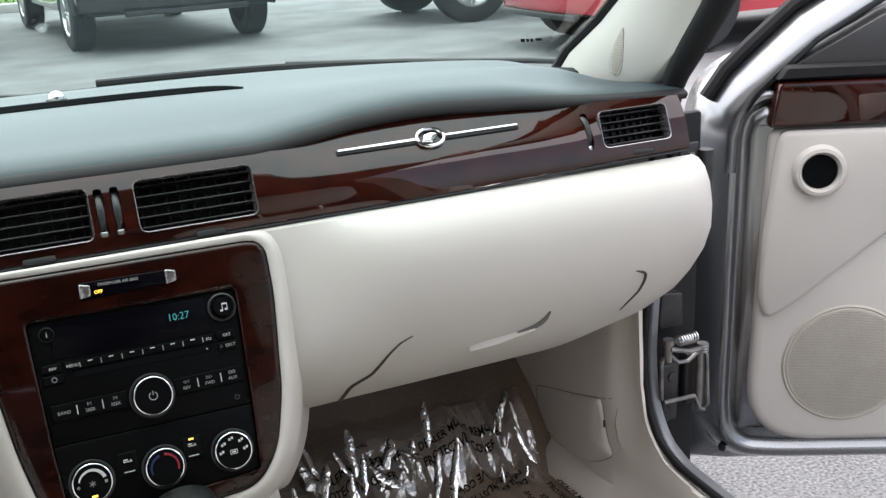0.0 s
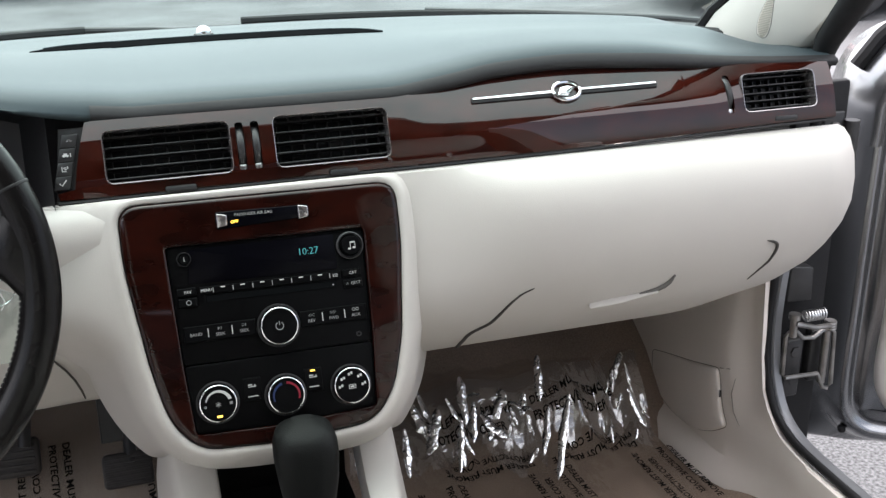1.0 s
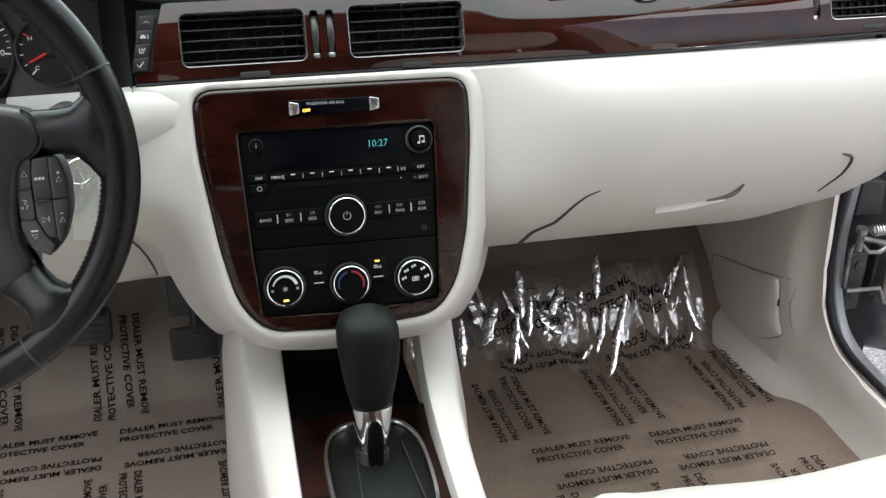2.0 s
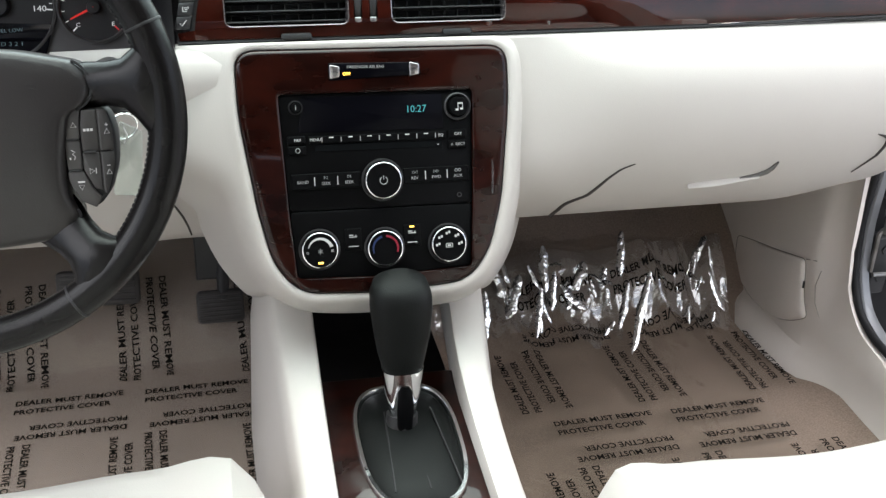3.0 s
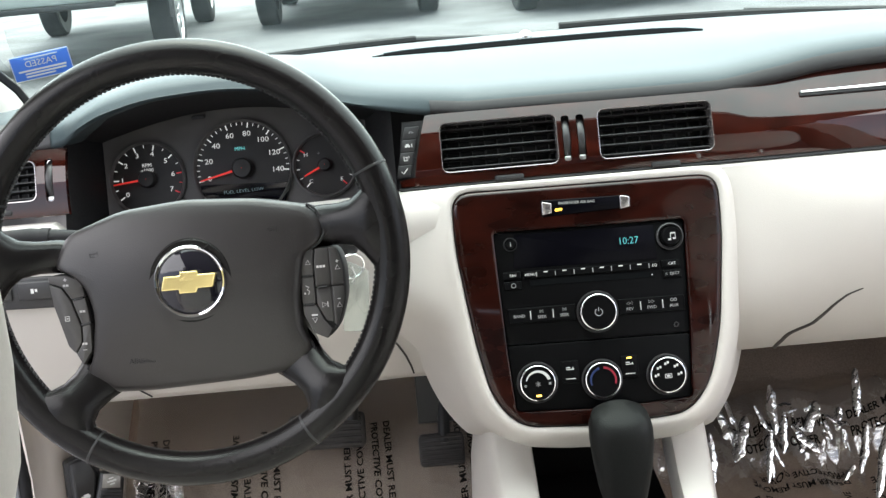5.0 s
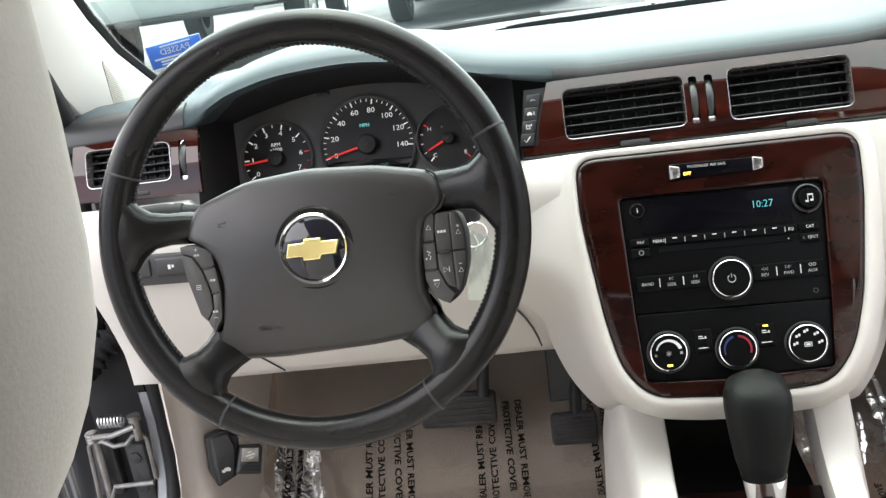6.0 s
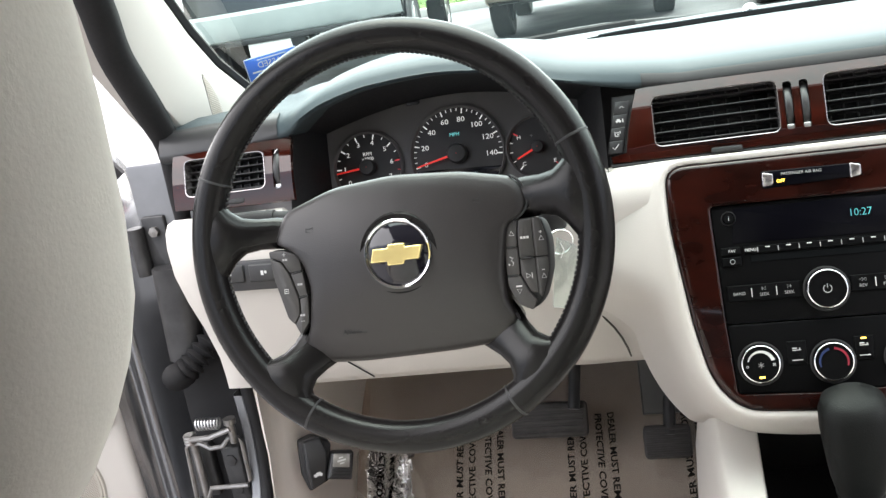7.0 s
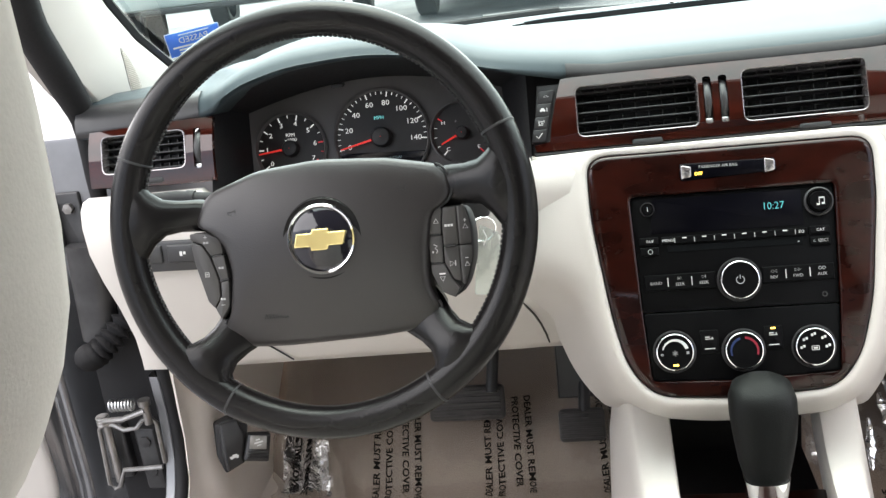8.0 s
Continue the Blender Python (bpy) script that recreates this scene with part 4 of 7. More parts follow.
part("sign", tube([shift(fm, -0.0135, -0.002) @ V((0.0011 * math.cos(a), 0.0011 * math.sin(a), 0)) for a in [math.pi * j / 5 for j in range(10)]], 0.00028, 4, closed=True), grey_print, fan)
for a in (45, 135):
    part("sign", box((0, 0, 0), (0.0036, 0.0011, 0.0004), 0, shift(fm, 0.0130, -0.001, 0, a)), grey_print, fan)
bars(fan, fm, [(0, -0.0135, 0.0055, 0.0020)], amber_glow, "lamp")
tm = shift(STACK, 0.0028, -0.0766, 0.0101)
arc(tm, 0.0136, 200, 105, 0.0008, 0.0013, dial_blue, temp)
arc(tm, 0.0136, 85, -20, 0.0013, 0.0009, dial_red, temp)
mm = shift(STACK, 0.0735, -0.0772, 0.0101)
bars(mode, mm, [(0.0125 * math.cos(radians(a)) + dx, 0.0125 * math.sin(radians(a)) + dy, 0.0022, 0.0026) for a in (180, 140, 95, 45, 0) for dx, dy in ((-0.0014, 0.0), (0.0014, 0.0012))] + [(0, -0.003, 0.0075, 0.0006), (0, 0.001, 0.0065, 0.0006), (-0.0035, -0.001, 0.0006, 0.004), (0.0035, -0.001, 0.0006, 0.004), (0, -0.001, 0.004, 0.0018)], white_print)
for x, y in ((-0.0312, -0.0616), (0.0338, -0.0615)):
    key = part("key", plate(rect(x, y - 0.004, 0.0190, 0.0250, 0.001), STACK, 0.0, 0.0028, 0.001), radio_black, climate)
    bars(key, shift(STACK, x, y, 0.0031), [(0, -0.001, 0.0085, 0.0008), (-0.002, 0.001, 0.0045, 0.0012), (0.003, 0, 0.001, 0.0022), (0, -0.0112, 0.0105, 0.0009)], white_print)
    if x > 0:
        bars(key, shift(STACK, x, y, 0.0031), [(0, 0.0060, 0.0050, 0.0016)], amber_glow, "lamp")

# ---- steering wheel ----
WHEEL = frame_of((-0.3725, -0.2199, 0.9101), (1, 0, 0), (0, 0.282, 0.9595))
wheel = thing("steering_wheel", (-0.3725, -0.2, 0.9101), "black leather steering wheel with four spokes and a round badge", "steering wheel")
RIM, GRIP = 0.1725, 0.0148


def rim_row(a, grow=0.0):
    c, s = math.cos(a), math.sin(a)
    row = []
    for k in range(14):
        b = 2 * math.pi * k / 14
        row.append(WHEEL @ V(((RIM + (GRIP + grow) * math.cos(b)) * c, (RIM + (GRIP + grow) * math.cos(b)) * s, (GRIP * 1.06 + grow) * math.sin(b))))
    return row


part("rim", loft([rim_row(2 * math.pi * k / 120) for k in range(120)], around=True, loop=True), leather, wheel, "black leather rim")
for a in (22.5, 157.5, -58.5, 238.5):
    part("rim_seam", loft([rim_row(radians(a + d), g) for d, g in ((-0.42, -0.0002), (-0.25, 0.0004), (0.25, 0.0004), (0.42, -0.0002))], around=True), black_deep, wheel)
stitch = bmesh.new()
for k in range(236):
    a = 2 * math.pi * k / 236
    deg = math.degrees(a)
    if 24 < deg < 156 or 160 < deg < 236 or deg > 304 or deg < 20:
        p = RIM - GRIP * 1.005
        tm2 = WHEEL @ Matrix.Rotation(a, 4, "Z")
        box((p, 0, 0.0004), (0.0016, 0.0031, 0.0036), 0.0004, tm2, stitch, 1)
part("stitching", stitch, black_deep, wheel, "black stitching along the inner rim", label_kind="stuff")

PAD = rounded([(-0.113, 0.005), (-0.103, 0.032), (-0.055, 0.049), (0.0, 0.054), (0.06, 0.050), (0.108, 0.040), (0.117, 0.022), (0.113, 0.008), (0.0985, 0.001), (0.0915, -0.037), (0.092, -0.066), (0.1005, -0.081), (0.088, -0.0985), (0.04, -0.103), (-0.04, -0.106), (-0.084, -0.105), (-0.0985, -0.089), (-0.088, -0.074), (-0.081, -0.038), (-0.087, -0.012), (-0.102, 0.001)], 0.010, 3)
pc = V((0.0, -0.022))


def scaled(poly, f):
    return [pc + (p - pc) * f for p in poly]


def pad_h(x, y):
    return 0.0074 - 0.0085 * abs(x / 0.118) ** 2.3 - (0.014 if y > -0.026 else 0.0155) * abs((y + 0.026) / 0.080) ** 2.2


def pad_ring(f, drop):
    return [WHEEL @ V((p.x, p.y, pad_h(p.x, p.y) - drop)) for p in scaled(PAD, f)]


pad = part("airbag_pad", loft([pad_ring(1.0, 0.045), pad_ring(1.0, 0.0085), pad_ring(0.992, 0.0048), pad_ring(0.978, 0.0022), pad_ring(0.955, 0.0008), pad_ring(0.92, 0.0), pad_ring(0.80, 0.0), pad_ring(0.65, 0.0), pad_ring(0.5, 0.0), pad_ring(0.35, 0.0), pad_ring(0.2, 0.0), pad_ring(0.06, 0.0)], around=True, caps=True), pad_leather, wheel, "black grained airbag pad", sharp=60)
dense = resample(PAD, 240, pc)
dense = dense[120:] + dense[:120]
for test in (lambda p: p.x > 0.100 and p.y > 0, lambda p: p.x < -0.080 and p.y < -0.075, lambda p: p.x > 0.080 and p.y < -0.072):
    run = [p for p in dense if test(p)]
    part("pad_seam", tube([WHEEL @ V((*(pc + (p - pc) * 1.004), pad_h(p.x, p.y) - 0.0040)) for p in run], 0.0012, 6), black_deep, pad)
part("caption", letters("AIRBAG", 0.0064, shift(WHEEL, -0.0445, -0.078, pad_h(-0.0445, -0.078) + 0.0003), depth=0.0008), black_deep, pad)
for x, y in ((-0.076, 0.0135), (0.074, 0.0225)):
    hm = shift(WHEEL, x, y, pad_h(x, y) + 0.0002)
    part("horn_sign", tube([hm @ V(p) for p in ((-0.0034, 0.0016, 0), (0.0008, 0.0016, 0), (0.0034, 0.003, 0), (0.0034, -0.0026, 0), (0.0008, -0.0012, 0), (-0.0034, -0.0012, 0))], 0.0003, 4, closed=True), black_deep, pad)

EM = shift(WHEEL, 0.0035, -0.0145, 0.0052)
emblem = part("badge", turned([(0.0292, 0.0), (0.0292, 0.0030), (0.0280, 0.0040), (0.0262, 0.0036), (0.023, 0.0056), (0.018, 0.0076), (0.010, 0.0094), (0.0005, 0.0102)], EM, 48), piano, wheel, "round black badge with a chrome edge")
part("badge_well", turned([(0.036, -0.0022), (0.034, 0.0014), (0.0296, 0.0010), (0.0292, 0.003)], EM, 48), leather, emblem)
part("badge_rim", turned([(0.0298, 0.0010), (0.0299, 0.0036), (0.0288, 0.0050), (0.0275, 0.0044), (0.0272, 0.0030)], EM, 48), chrome, emblem, "chrome rim")
part("badge_cross", plate(rounded([(-0.0225, -0.0058), (-0.008, -0.0058), (-0.008, -0.0092), (0.0065, -0.0092), (0.0075, -0.0058), (0.0200, -0.0058), (0.0235, 0.0058), (0.0085, 0.0058), (0.0085, 0.0088), (-0.006, 0.0088), (-0.0065, 0.0058), (-0.0195, 0.0058)], 0.0006, 1), EM, 0.0045, 0.0114, 0.0010), gold, emblem, "plain gold cross shape", sharp=12)


def spoke(path, name="spoke"):
    """Sections of (x, y, along angle, half width, half depth, height)."""
    rows = []
    for x, y, ang, w, d, h in path:
        c, s = math.cos(radians(ang)), math.sin(radians(ang))
        row = []
        for k in range(16):
            b = 2 * math.pi * k / 16
            cb, sb = math.cos(b), math.sin(b)
            t = w * math.copysign(abs(cb) ** 0.9, cb)
            row.append(WHEEL @ V((x - s * t, y + c * t, h + d * sb)))
        rows.append(row)
    return part(name, loft(rows, around=True, caps=True), leather, wheel, "black leather spoke", sharp=60)


for sx in (1, -1):
    dy, dw = (0, 0) if sx > 0 else (-0.0065, -0.0035)
    spoke([(sx * x, y + dy, 0, w + dw, d, h) for x, y, w, d, h in ((0.090, 0.018, 0.018, 0.013, -0.020), (0.112, 0.0215, 0.0180, 0.0125, -0.0215), (0.128, 0.022, 0.0175, 0.0120, -0.0135), (0.140, 0.022, 0.0195, 0.0122, -0.006), (0.149, 0.0215, 0.027, 0.013, -0.001), (0.157, 0.021, 0.038, 0.0135, 0.0), (0.166, 0.020, 0.052, 0.0132, 0.0))])
    q = lambda a: (180 - a) if sx < 0 else a
    spoke([(sx * 0.068, -0.074, q(-47), 0.026, 0.010, -0.024), (sx * 0.082, -0.087, q(-47), 0.0225, 0.0125, -0.0205), (sx * 0.092, -0.097, q(-47), 0.0190, 0.0135, -0.0135), (sx * 0.100, -0.1045, q(-47), 0.0185, 0.0138, -0.006), (sx * 0.1065, -0.1115, q(-47), 0.0225, 0.0138, 0.0), (sx * 0.112, -0.119, q(-47), 0.034, 0.0138, 0.0), (sx * 0.1165, -0.126, q(-47), 0.054, 0.0135, 0.0)])
part("hub", rings([(scaled(PAD, 0.9), -0.085), (scaled(PAD, 0.97), -0.040), (scaled(PAD, 0.97), -0.016)], WHEEL), black, wheel)

POD_R = rounded([(0.0960, 0.004), (0.1260, 0.004), (0.1310, -0.014), (0.1300, -0.040), (0.1220, -0.064), (0.1120, -0.0745), (0.1000, -0.069), (0.0925, -0.050), (0.0925, -0.020)], 0.007, 3)
POD_L = rounded([(-0.1035, 0.000), (-0.0900, -0.006), (-0.0845, -0.038), (-0.0870, -0.066), (-0.0955, -0.079), (-0.1065, -0.062), (-0.1160, -0.025), (-0.1185, 0.000)], 0.005, 3)
RIGHT_KEYS = [[(0.0945, 0.003), (0.106, 0.003), (0.1045, -0.009), (0.1042, -0.019), (0.0932, -0.019)], [(0.0930, -0.0202), (0.1042, -0.0202), (0.1042, -0.043), (0.0930, -0.043)], [(0.0930, -0.0442), (0.1045, -0.0442), (0.110, -0.0575), (0.1165, -0.0655), (0.112, -0.0735), (0.101, -0.068), (0.0934, -0.052)], [(0.1072, 0.003), (0.1182, 0.003), (0.1182, -0.029), (0.1054, -0.029), (0.1054, -0.010)], [(0.1054, -0.0302), (0.1182, -0.0302), (0.1182, -0.060), (0.1120, -0.0585), (0.1054, -0.044)], [(0.1194, 0.003), (0.1255, 0.003), (0.1303, -0.014), (0.1302, -0.029), (0.1194, -0.029)], [(0.1194, -0.0302), (0.1302, -0.0302), (0.1295, -0.040), (0.1215, -0.0635), (0.1194, -0.061)]]
LEFT_KEYS = [[(-0.1180, -0.001), (-0.1035, -0.001), (-0.0905, -0.0065), (-0.0885, -0.020), (-0.1002, -0.0215), (-0.1072, -0.0105), (-0.1178, -0.0065)], [(-0.0998, -0.0227), (-0.0882, -0.0212), (-0.0858, -0.042), (-0.0936, -0.0435)], [(-0.0935, -0.0447), (-0.0856, -0.0432), (-0.0872, -0.066), (-0.0955, -0.078), (-0.1002, -0.068), (-0.0938, -0.058)], [(-0.1175, -0.0078), (-0.1078, -0.0117), (-0.1010, -0.0232), (-0.0948, -0.0445), (-0.0950, -0.0585), (-0.1010, -0.0672), (-0.1063, -0.061), (-0.1155, -0.026)]]
button_grey = material("button_grey", (0.040, 0.038, 0.037), 0.48, vary=0.08, scale=30, bump=0.15, fine=900)


def line_sign(m, points, parent, closed=True):
    return part("sign", tube([m @ V((*p, 0)) for p in points], 0.00034, 4, closed=closed), white_print, parent)


UP, DOWN, AHEAD = [(-0.0021, -0.0016), (0.0021, -0.0016), (0, 0.0021)], [(-0.0021, 0.0016), (0.0021, 0.0016), (0, -0.0021)], [(-0.0024, 0.0021), (-0.0024, -0.0021), (0.0012, 0)]
for poly, keys, side in ((POD_R, RIGHT_KEYS, 1), (POD_L, LEFT_KEYS, -1)):
    pod = part("switch_pod", plate(poly, WHEEL, -0.040, -0.0085, 0.002), black_deep, wheel, "black switch pod with thumb buttons")
    for k, key_poly in enumerate(keys):
        # the outer keys slope away from the driver
        slope = 26 if side > 0 and k > 4 else 10 if side > 0 and k > 2 else 0
        pivot = 0.1188 if k > 4 else 0.1050
        km = WHEEL @ Matrix.Translation((pivot, 0, -0.0042)) @ Matrix.Rotation(radians(slope), 4, "Y") @ Matrix.Translation((-pivot, 0, 0.0042))
        b = part("button", plate(rounded(key_poly, 0.0012, 2), km, -0.013, -0.0038, 0.0008), button_grey, pod)
        mid = sum((V(p) for p in key_poly), V((0, 0))) / len(key_poly)
        sm = shift(km, mid.x, mid.y, -0.0034)
        if side > 0 and k == 0:
            line_sign(sm, UP, b)
        elif side > 0 and k == 2:
            line_sign(shift(sm, -0.002, 0.001), DOWN, b)
            bars(b, shift(sm, -0.002, 0.001), [(0, 0.0042, 0.0052, 0.0013)])
        elif side > 0 and k == 1:
            line_sign(sm, [(-0.0016, 0.0040), (0.0012, 0.0026), (-0.0008, 0.0008), (0.0014, -0.0010), (0.0002, -0.0034)], b, False)
            bars(b, sm, [(-0.0026, -0.0024, 0.0012, 0.0016)])
        elif side > 0 and k == 3:
            bars(b, sm, [(-0.0026, 0, 0.0020, 0.0020), (0, 0, 0.0020, 0.0020), (0.0026, 0, 0.0020, 0.0020)])
        elif side > 0 and k == 4:
            line_sign(sm, AHEAD, b)
            bars(b, sm, [(0.0022, 0, 0.0007, 0.0044)])
        elif side > 0:
            line_sign(shift(sm, 0, -0.001), UP, b)
            bars(b, shift(sm, 0, 0.0042), [(0, 0, 0.0026, 0.0006)] + ([(0, 0, 0.0006, 0.0026)] if k == 5 else []))
        elif k == 3:
            line_sign(sm, [(-0.0018, -0.0018), (0.0018, -0.0018), (0.0018, 0.0018), (-0.0018, 0.0018)], b)
            bars(b, sm, [(0, 0, 0.0018, 0.0007)])
        else:
            bars(b, sm, [(-0.0012, 0, 0.0020, 0.0018), (0.0014, 0, 0.0020, 0.0018)] + ([(0, -0.0052, 0.0034, 0.0006)] if k == 2 else [(0, 0.0048, 0.0030, 0.0006), (0, 0.0048, 0.0006, 0.0030)] if k == 0 else []), grey_print)
    # raised ridges between the inner keys
    for x, y, turn in (((0.0988, -0.0196, 0), (0.0988, -0.0436, 0), (0.1112, -0.0296, 0)) if side > 0 else ((-0.0942, -0.0216, 8), (-0.0898, -0.0432, 10))):
        part("ridge", plate(rect(0, 0, 0.0092, 0.0017, 0.0008), shift(WHEEL, x, y, 0, turn), -0.006, -0.0030, 0.0006), black_deep, pod)

column = thing("steering_column", (-0.3725, 0.05, 0.80), "black plastic steering column shroud with two stalks", "steering column")
rows = []
for k, (y, z, w, h) in enumerate(((-0.135, 0.868, 0.050, 0.040), (-0.115, 0.862, 0.060, 0.048), (-0.05, 0.842, 0.066, 0.056), (0.06, 0.806, 0.070, 0.060))):
    rows.append([V((-0.3725 + w * math.copysign(abs(math.cos(b)) ** 0.7, math.cos(b)), y, z + h * math.copysign(abs(math.sin(b)) ** 0.7, math.sin(b)))) for b in [2 * math.pi * j / 24 for j in range(24)]])
part("shroud", loft(rows, around=True, caps=True), black, column)
part("stalk", tube([V((-0.43, -0.09, 0.895)), V((-0.50, -0.098, 0.905)), V((-0.545, -0.102, 0.910)), V((-0.585, -0.108, 0.912))], [0.008, 0.0075, 0.010, 0.009], 12), rubber, column, "black turn signal stalk")
part("stalk_ring", tube([V((-0.527, -0.101, 0.908)), V((-0.535, -0.1015, 0.909))], 0.0102, 14), rubber, column)

head_switch = thing("headlamp_switch", (-0.607, 0.0, 0.81), "black headlamp switch panel in the cream dash", "switch panel")
hm = frame_of((-0.605, -0.020, 0.828), (1, 0.0, -0.03), (0, 0.1, 1))
part("switch_panel", plate(rect(0, 0, 0.085, 0.034, 0.006), hm, -0.02, 0.003, 0.0015), black, head_switch)
for x in (-0.022, 0.02):
    b = part("switch", plate(rect(x, 0.003, 0.036, 0.020, 0.002), hm, 0.0, 0.006, 0.0015), black, head_switch)
    bars(b, shift(hm, x, 0.003, 0.0063), [(-0.002, 0, 0.003, 0.005), (0.002, 0.0007, 0.0025, 0.003)])

# key, ring and paper tag in the lock
key = thing("ignition_key", (-0.265, -0.075, 0.88), "black ignition key in its lock with a ring", "key")
part("lock", turned([(0.017, -0.05), (0.017, 0.0), (0.015, 0.004), (0.0005, 0.004)], frame_of((-0.262, -0.060, 0.885), (1, 0, 0), (0, 0.25, 1)), 24), black, key)
part("key_head", plate(rounded([(-0.012, -0.014), (0.012, -0.014), (0.014, 0.012), (-0.014, 0.012)], 0.005), frame_of((-0.252, -0.088, 0.876), (1, 0, 0), (0, 0.25, 1)), -0.005, 0.005, 0.002), black, key, "black key head")
part("key_ring", tube([V((-0.247 + 0.0005 * math.sin(a), -0.100 + 0.004 * math.cos(a), 0.853)) + V((0.012 * math.cos(a), 0, 0.012 * math.sin(a))) for a in [2 * math.pi * k / 24 for k in range(24)]], 0.0009, 6, closed=True), chrome, key, "thin steel ring")
tag = thing("key_tag", (-0.25, -0.10, 0.78), "clear plastic key tag hanging from the key ring", "key tag")
tag_mat = clear("tag_plastic", (0.86, 0.92, 0.89), gloss=0.10, rough=0.10, crumple=0.0004, size=40, haze=0.16)
part("tag_sheet", plate(rounded([(-0.013, -0.024), (0.013, -0.026), (0.014, 0.036), (-0.006, 0.046)], 0.003), frame_of((-0.2475, -0.1025, 0.812), (1, 0.1, -0.08), (0.05, 0.1, 1)), -0.0008, 0.0008, 0.0004), tag_mat, tag)
part("tag_loop", tube([V((-0.247, -0.101, 0.853)), V((-0.244, -0.103, 0.845)), V((-0.248, -0.103, 0.838))], 0.0006, 5), white_print, tag)

# ---- floor and centre console ----
FLOOR = 0.30


def floor_z(y):
    return FLOOR + 0.60 * max(0.0, y - 0.315) + 0.02 * math.sin(min(1.0, max(0, (y - 0.30) / 0.1)) * math.pi / 2)


def floor_part(x0, x1, name, label):
    rows = []
    for k in range(46):
        y = -1.9 + 2.75 * k / 45
        rows.append([V((x0 + (x1 - x0) * j / 16, y, floor_z(y) + 0.05 * smooth01(0.10, 0.0, min(abs(x0 + (x1 - x0) * j / 16 - x0), abs(x0 + (x1 - x0) * j / 16 - x1))) + 0.003 * noise.noise(V((x0 + (x1 - x0) * j / 2, y * 8, 0))))) for j in range(17)])
    bm = loft(rows)
    made = bmesh.ops.extrude_face_region(bm, geom=bm.faces[:])
    for v in made["geom"]:
        if isinstance(v, bmesh.types.BMVert):
            v.co.z -= 0.02
    ob = part(name, bm, carpet)
    return tagged(ob, label, "floor", kind="structure")


floor_part(-0.76, 0.76, "floor", "grey-brown carpet of the footwells")
firewall = part("wall_front", box((0, 0.78, 0.55), (1.52, 0.03, 0.62), 0.004), black_deep)
tagged(firewall, "black insulation behind the dashboard", "wall", kind="structure")

console = thing("center_console", (0, -0.3, FLOOR), "cream centre console with burl wood plate and open black tray", "console")
# rail heights along the car
RAIL = [(-1.1, 0.53), (-0.35, 0.53), (-0.20, 0.545), (-0.10, 0.572), (-0.02, 0.602), (0.06, 0.632)]
for sx in (-1, 1):
    rows = []
    for k in range(34):
        y = -1.1 + 1.25 * k / 33
        z = curve(RAIL, y)
        tuck = 0.012 * smooth01(0.02, -0.12, y) if sx > 0 else 0.0
        wi = 0.078 - 0.7 * tuck + 0.010 * smooth01(0.0, 0.12, y)
        wo = 0.112 - tuck + 0.012 * smooth01(-0.25, 0.10, y)
        rows.append([V((sx * x, y, zz)) for x, zz in ((wi + 0.004, z - 0.09), (wi, z - 0.006), (wi + 0.0015, z - 0.001), (wi + 0.005, z), (wo - 0.005, z - 0.005), (wo, z - 0.010), (wo + 0.006, z - 0.05), (wo + 0.020, z - 0.14), (wo + 0.030, FLOOR - 0.01))])
    part("side_rail", loft(rows), cream, console, "cream side of the console")
part("tray", box((0, 0.03, 0.475), (0.168, 0.155, 0.012), 0.002), black_deep, console, "black tray floor")
part("tray_back", box((0, 0.105, 0.56), (0.168, 0.012, 0.18), 0.002), black_deep, console)
part("tray_front", box((0, -0.053, 0.490), (0.164, 0.008, 0.05), 0.002), black_deep, console)
socket = part("power_socket", turned([(0.0165, -0.004), (0.0165, 0.003), (0.0145, 0.005), (0.0125, 0.003), (0.0115, -0.02), (0.0003, -0.02)], frame_of((-0.048, 0.098, 0.578), (1, 0, 0), (0, 0.1, 1)), 28), black, console, "black power socket with chrome lip")
part("socket_ring", turned([(0.0150, 0.004), (0.0148, 0.0062), (0.0130, 0.0062), (0.0126, 0.004)], frame_of((-0.048, 0.098, 0.578), (1, 0, 0), (0, 0.1, 1)), 28), chrome, socket)
GATE = frame_of((0.006, -0.177, 0.517), (1, 0, 0), (0, 1, 0.06))
part("wood_plate", plate(rounded([(-0.081, -0.20), (0.062, -0.20), (0.072, 0.118), (-0.085, 0.118)], 0.006), GATE, -0.012, 0.0, 0.003), bezel_wood, console, "burl wood gear plate")
oval = [V((0.0 + 0.056 * math.copysign(abs(math.cos(a)) ** 0.62, math.cos(a)) * (1.0 + 0.05 * math.sin(a)), 0.000 + 0.094 * math.copysign(abs(math.sin(a)) ** 0.75, math.sin(a)))) for a in [2 * math.pi * k / 56 for k in range(56)]]
gate = part("gate_ring", rings([(oval, -0.002), (oval, 0.004), (inset(oval, 0.0015), 0.0062), (inset(oval, 0.005), 0.0062), (inset(oval, 0.007), 0.003), (inset(oval, 0.007), -0.004)], GATE, caps=False), chrome, console, "chrome ring of the gear gate")
part("boot", rings([(inset(oval, 0.0068), 0.0), (inset(oval, 0.011), 0.0035), ([p * 0.55 for p in oval], 0.006), ([p * 0.25 for p in oval], 0.009)], GATE), boot_leather, gate, "black leather gear boot")
for x in (-0.020, 0.006, 0.03):
    part("boot_seam", tube([GATE @ V((x * (1 + 0.35 * t), 0.045 - 0.115 * t, 0.0088 - 0.0045 * t)) for t in [k / 6 for k in range(7)]], 0.0011, 5), black_deep, gate)

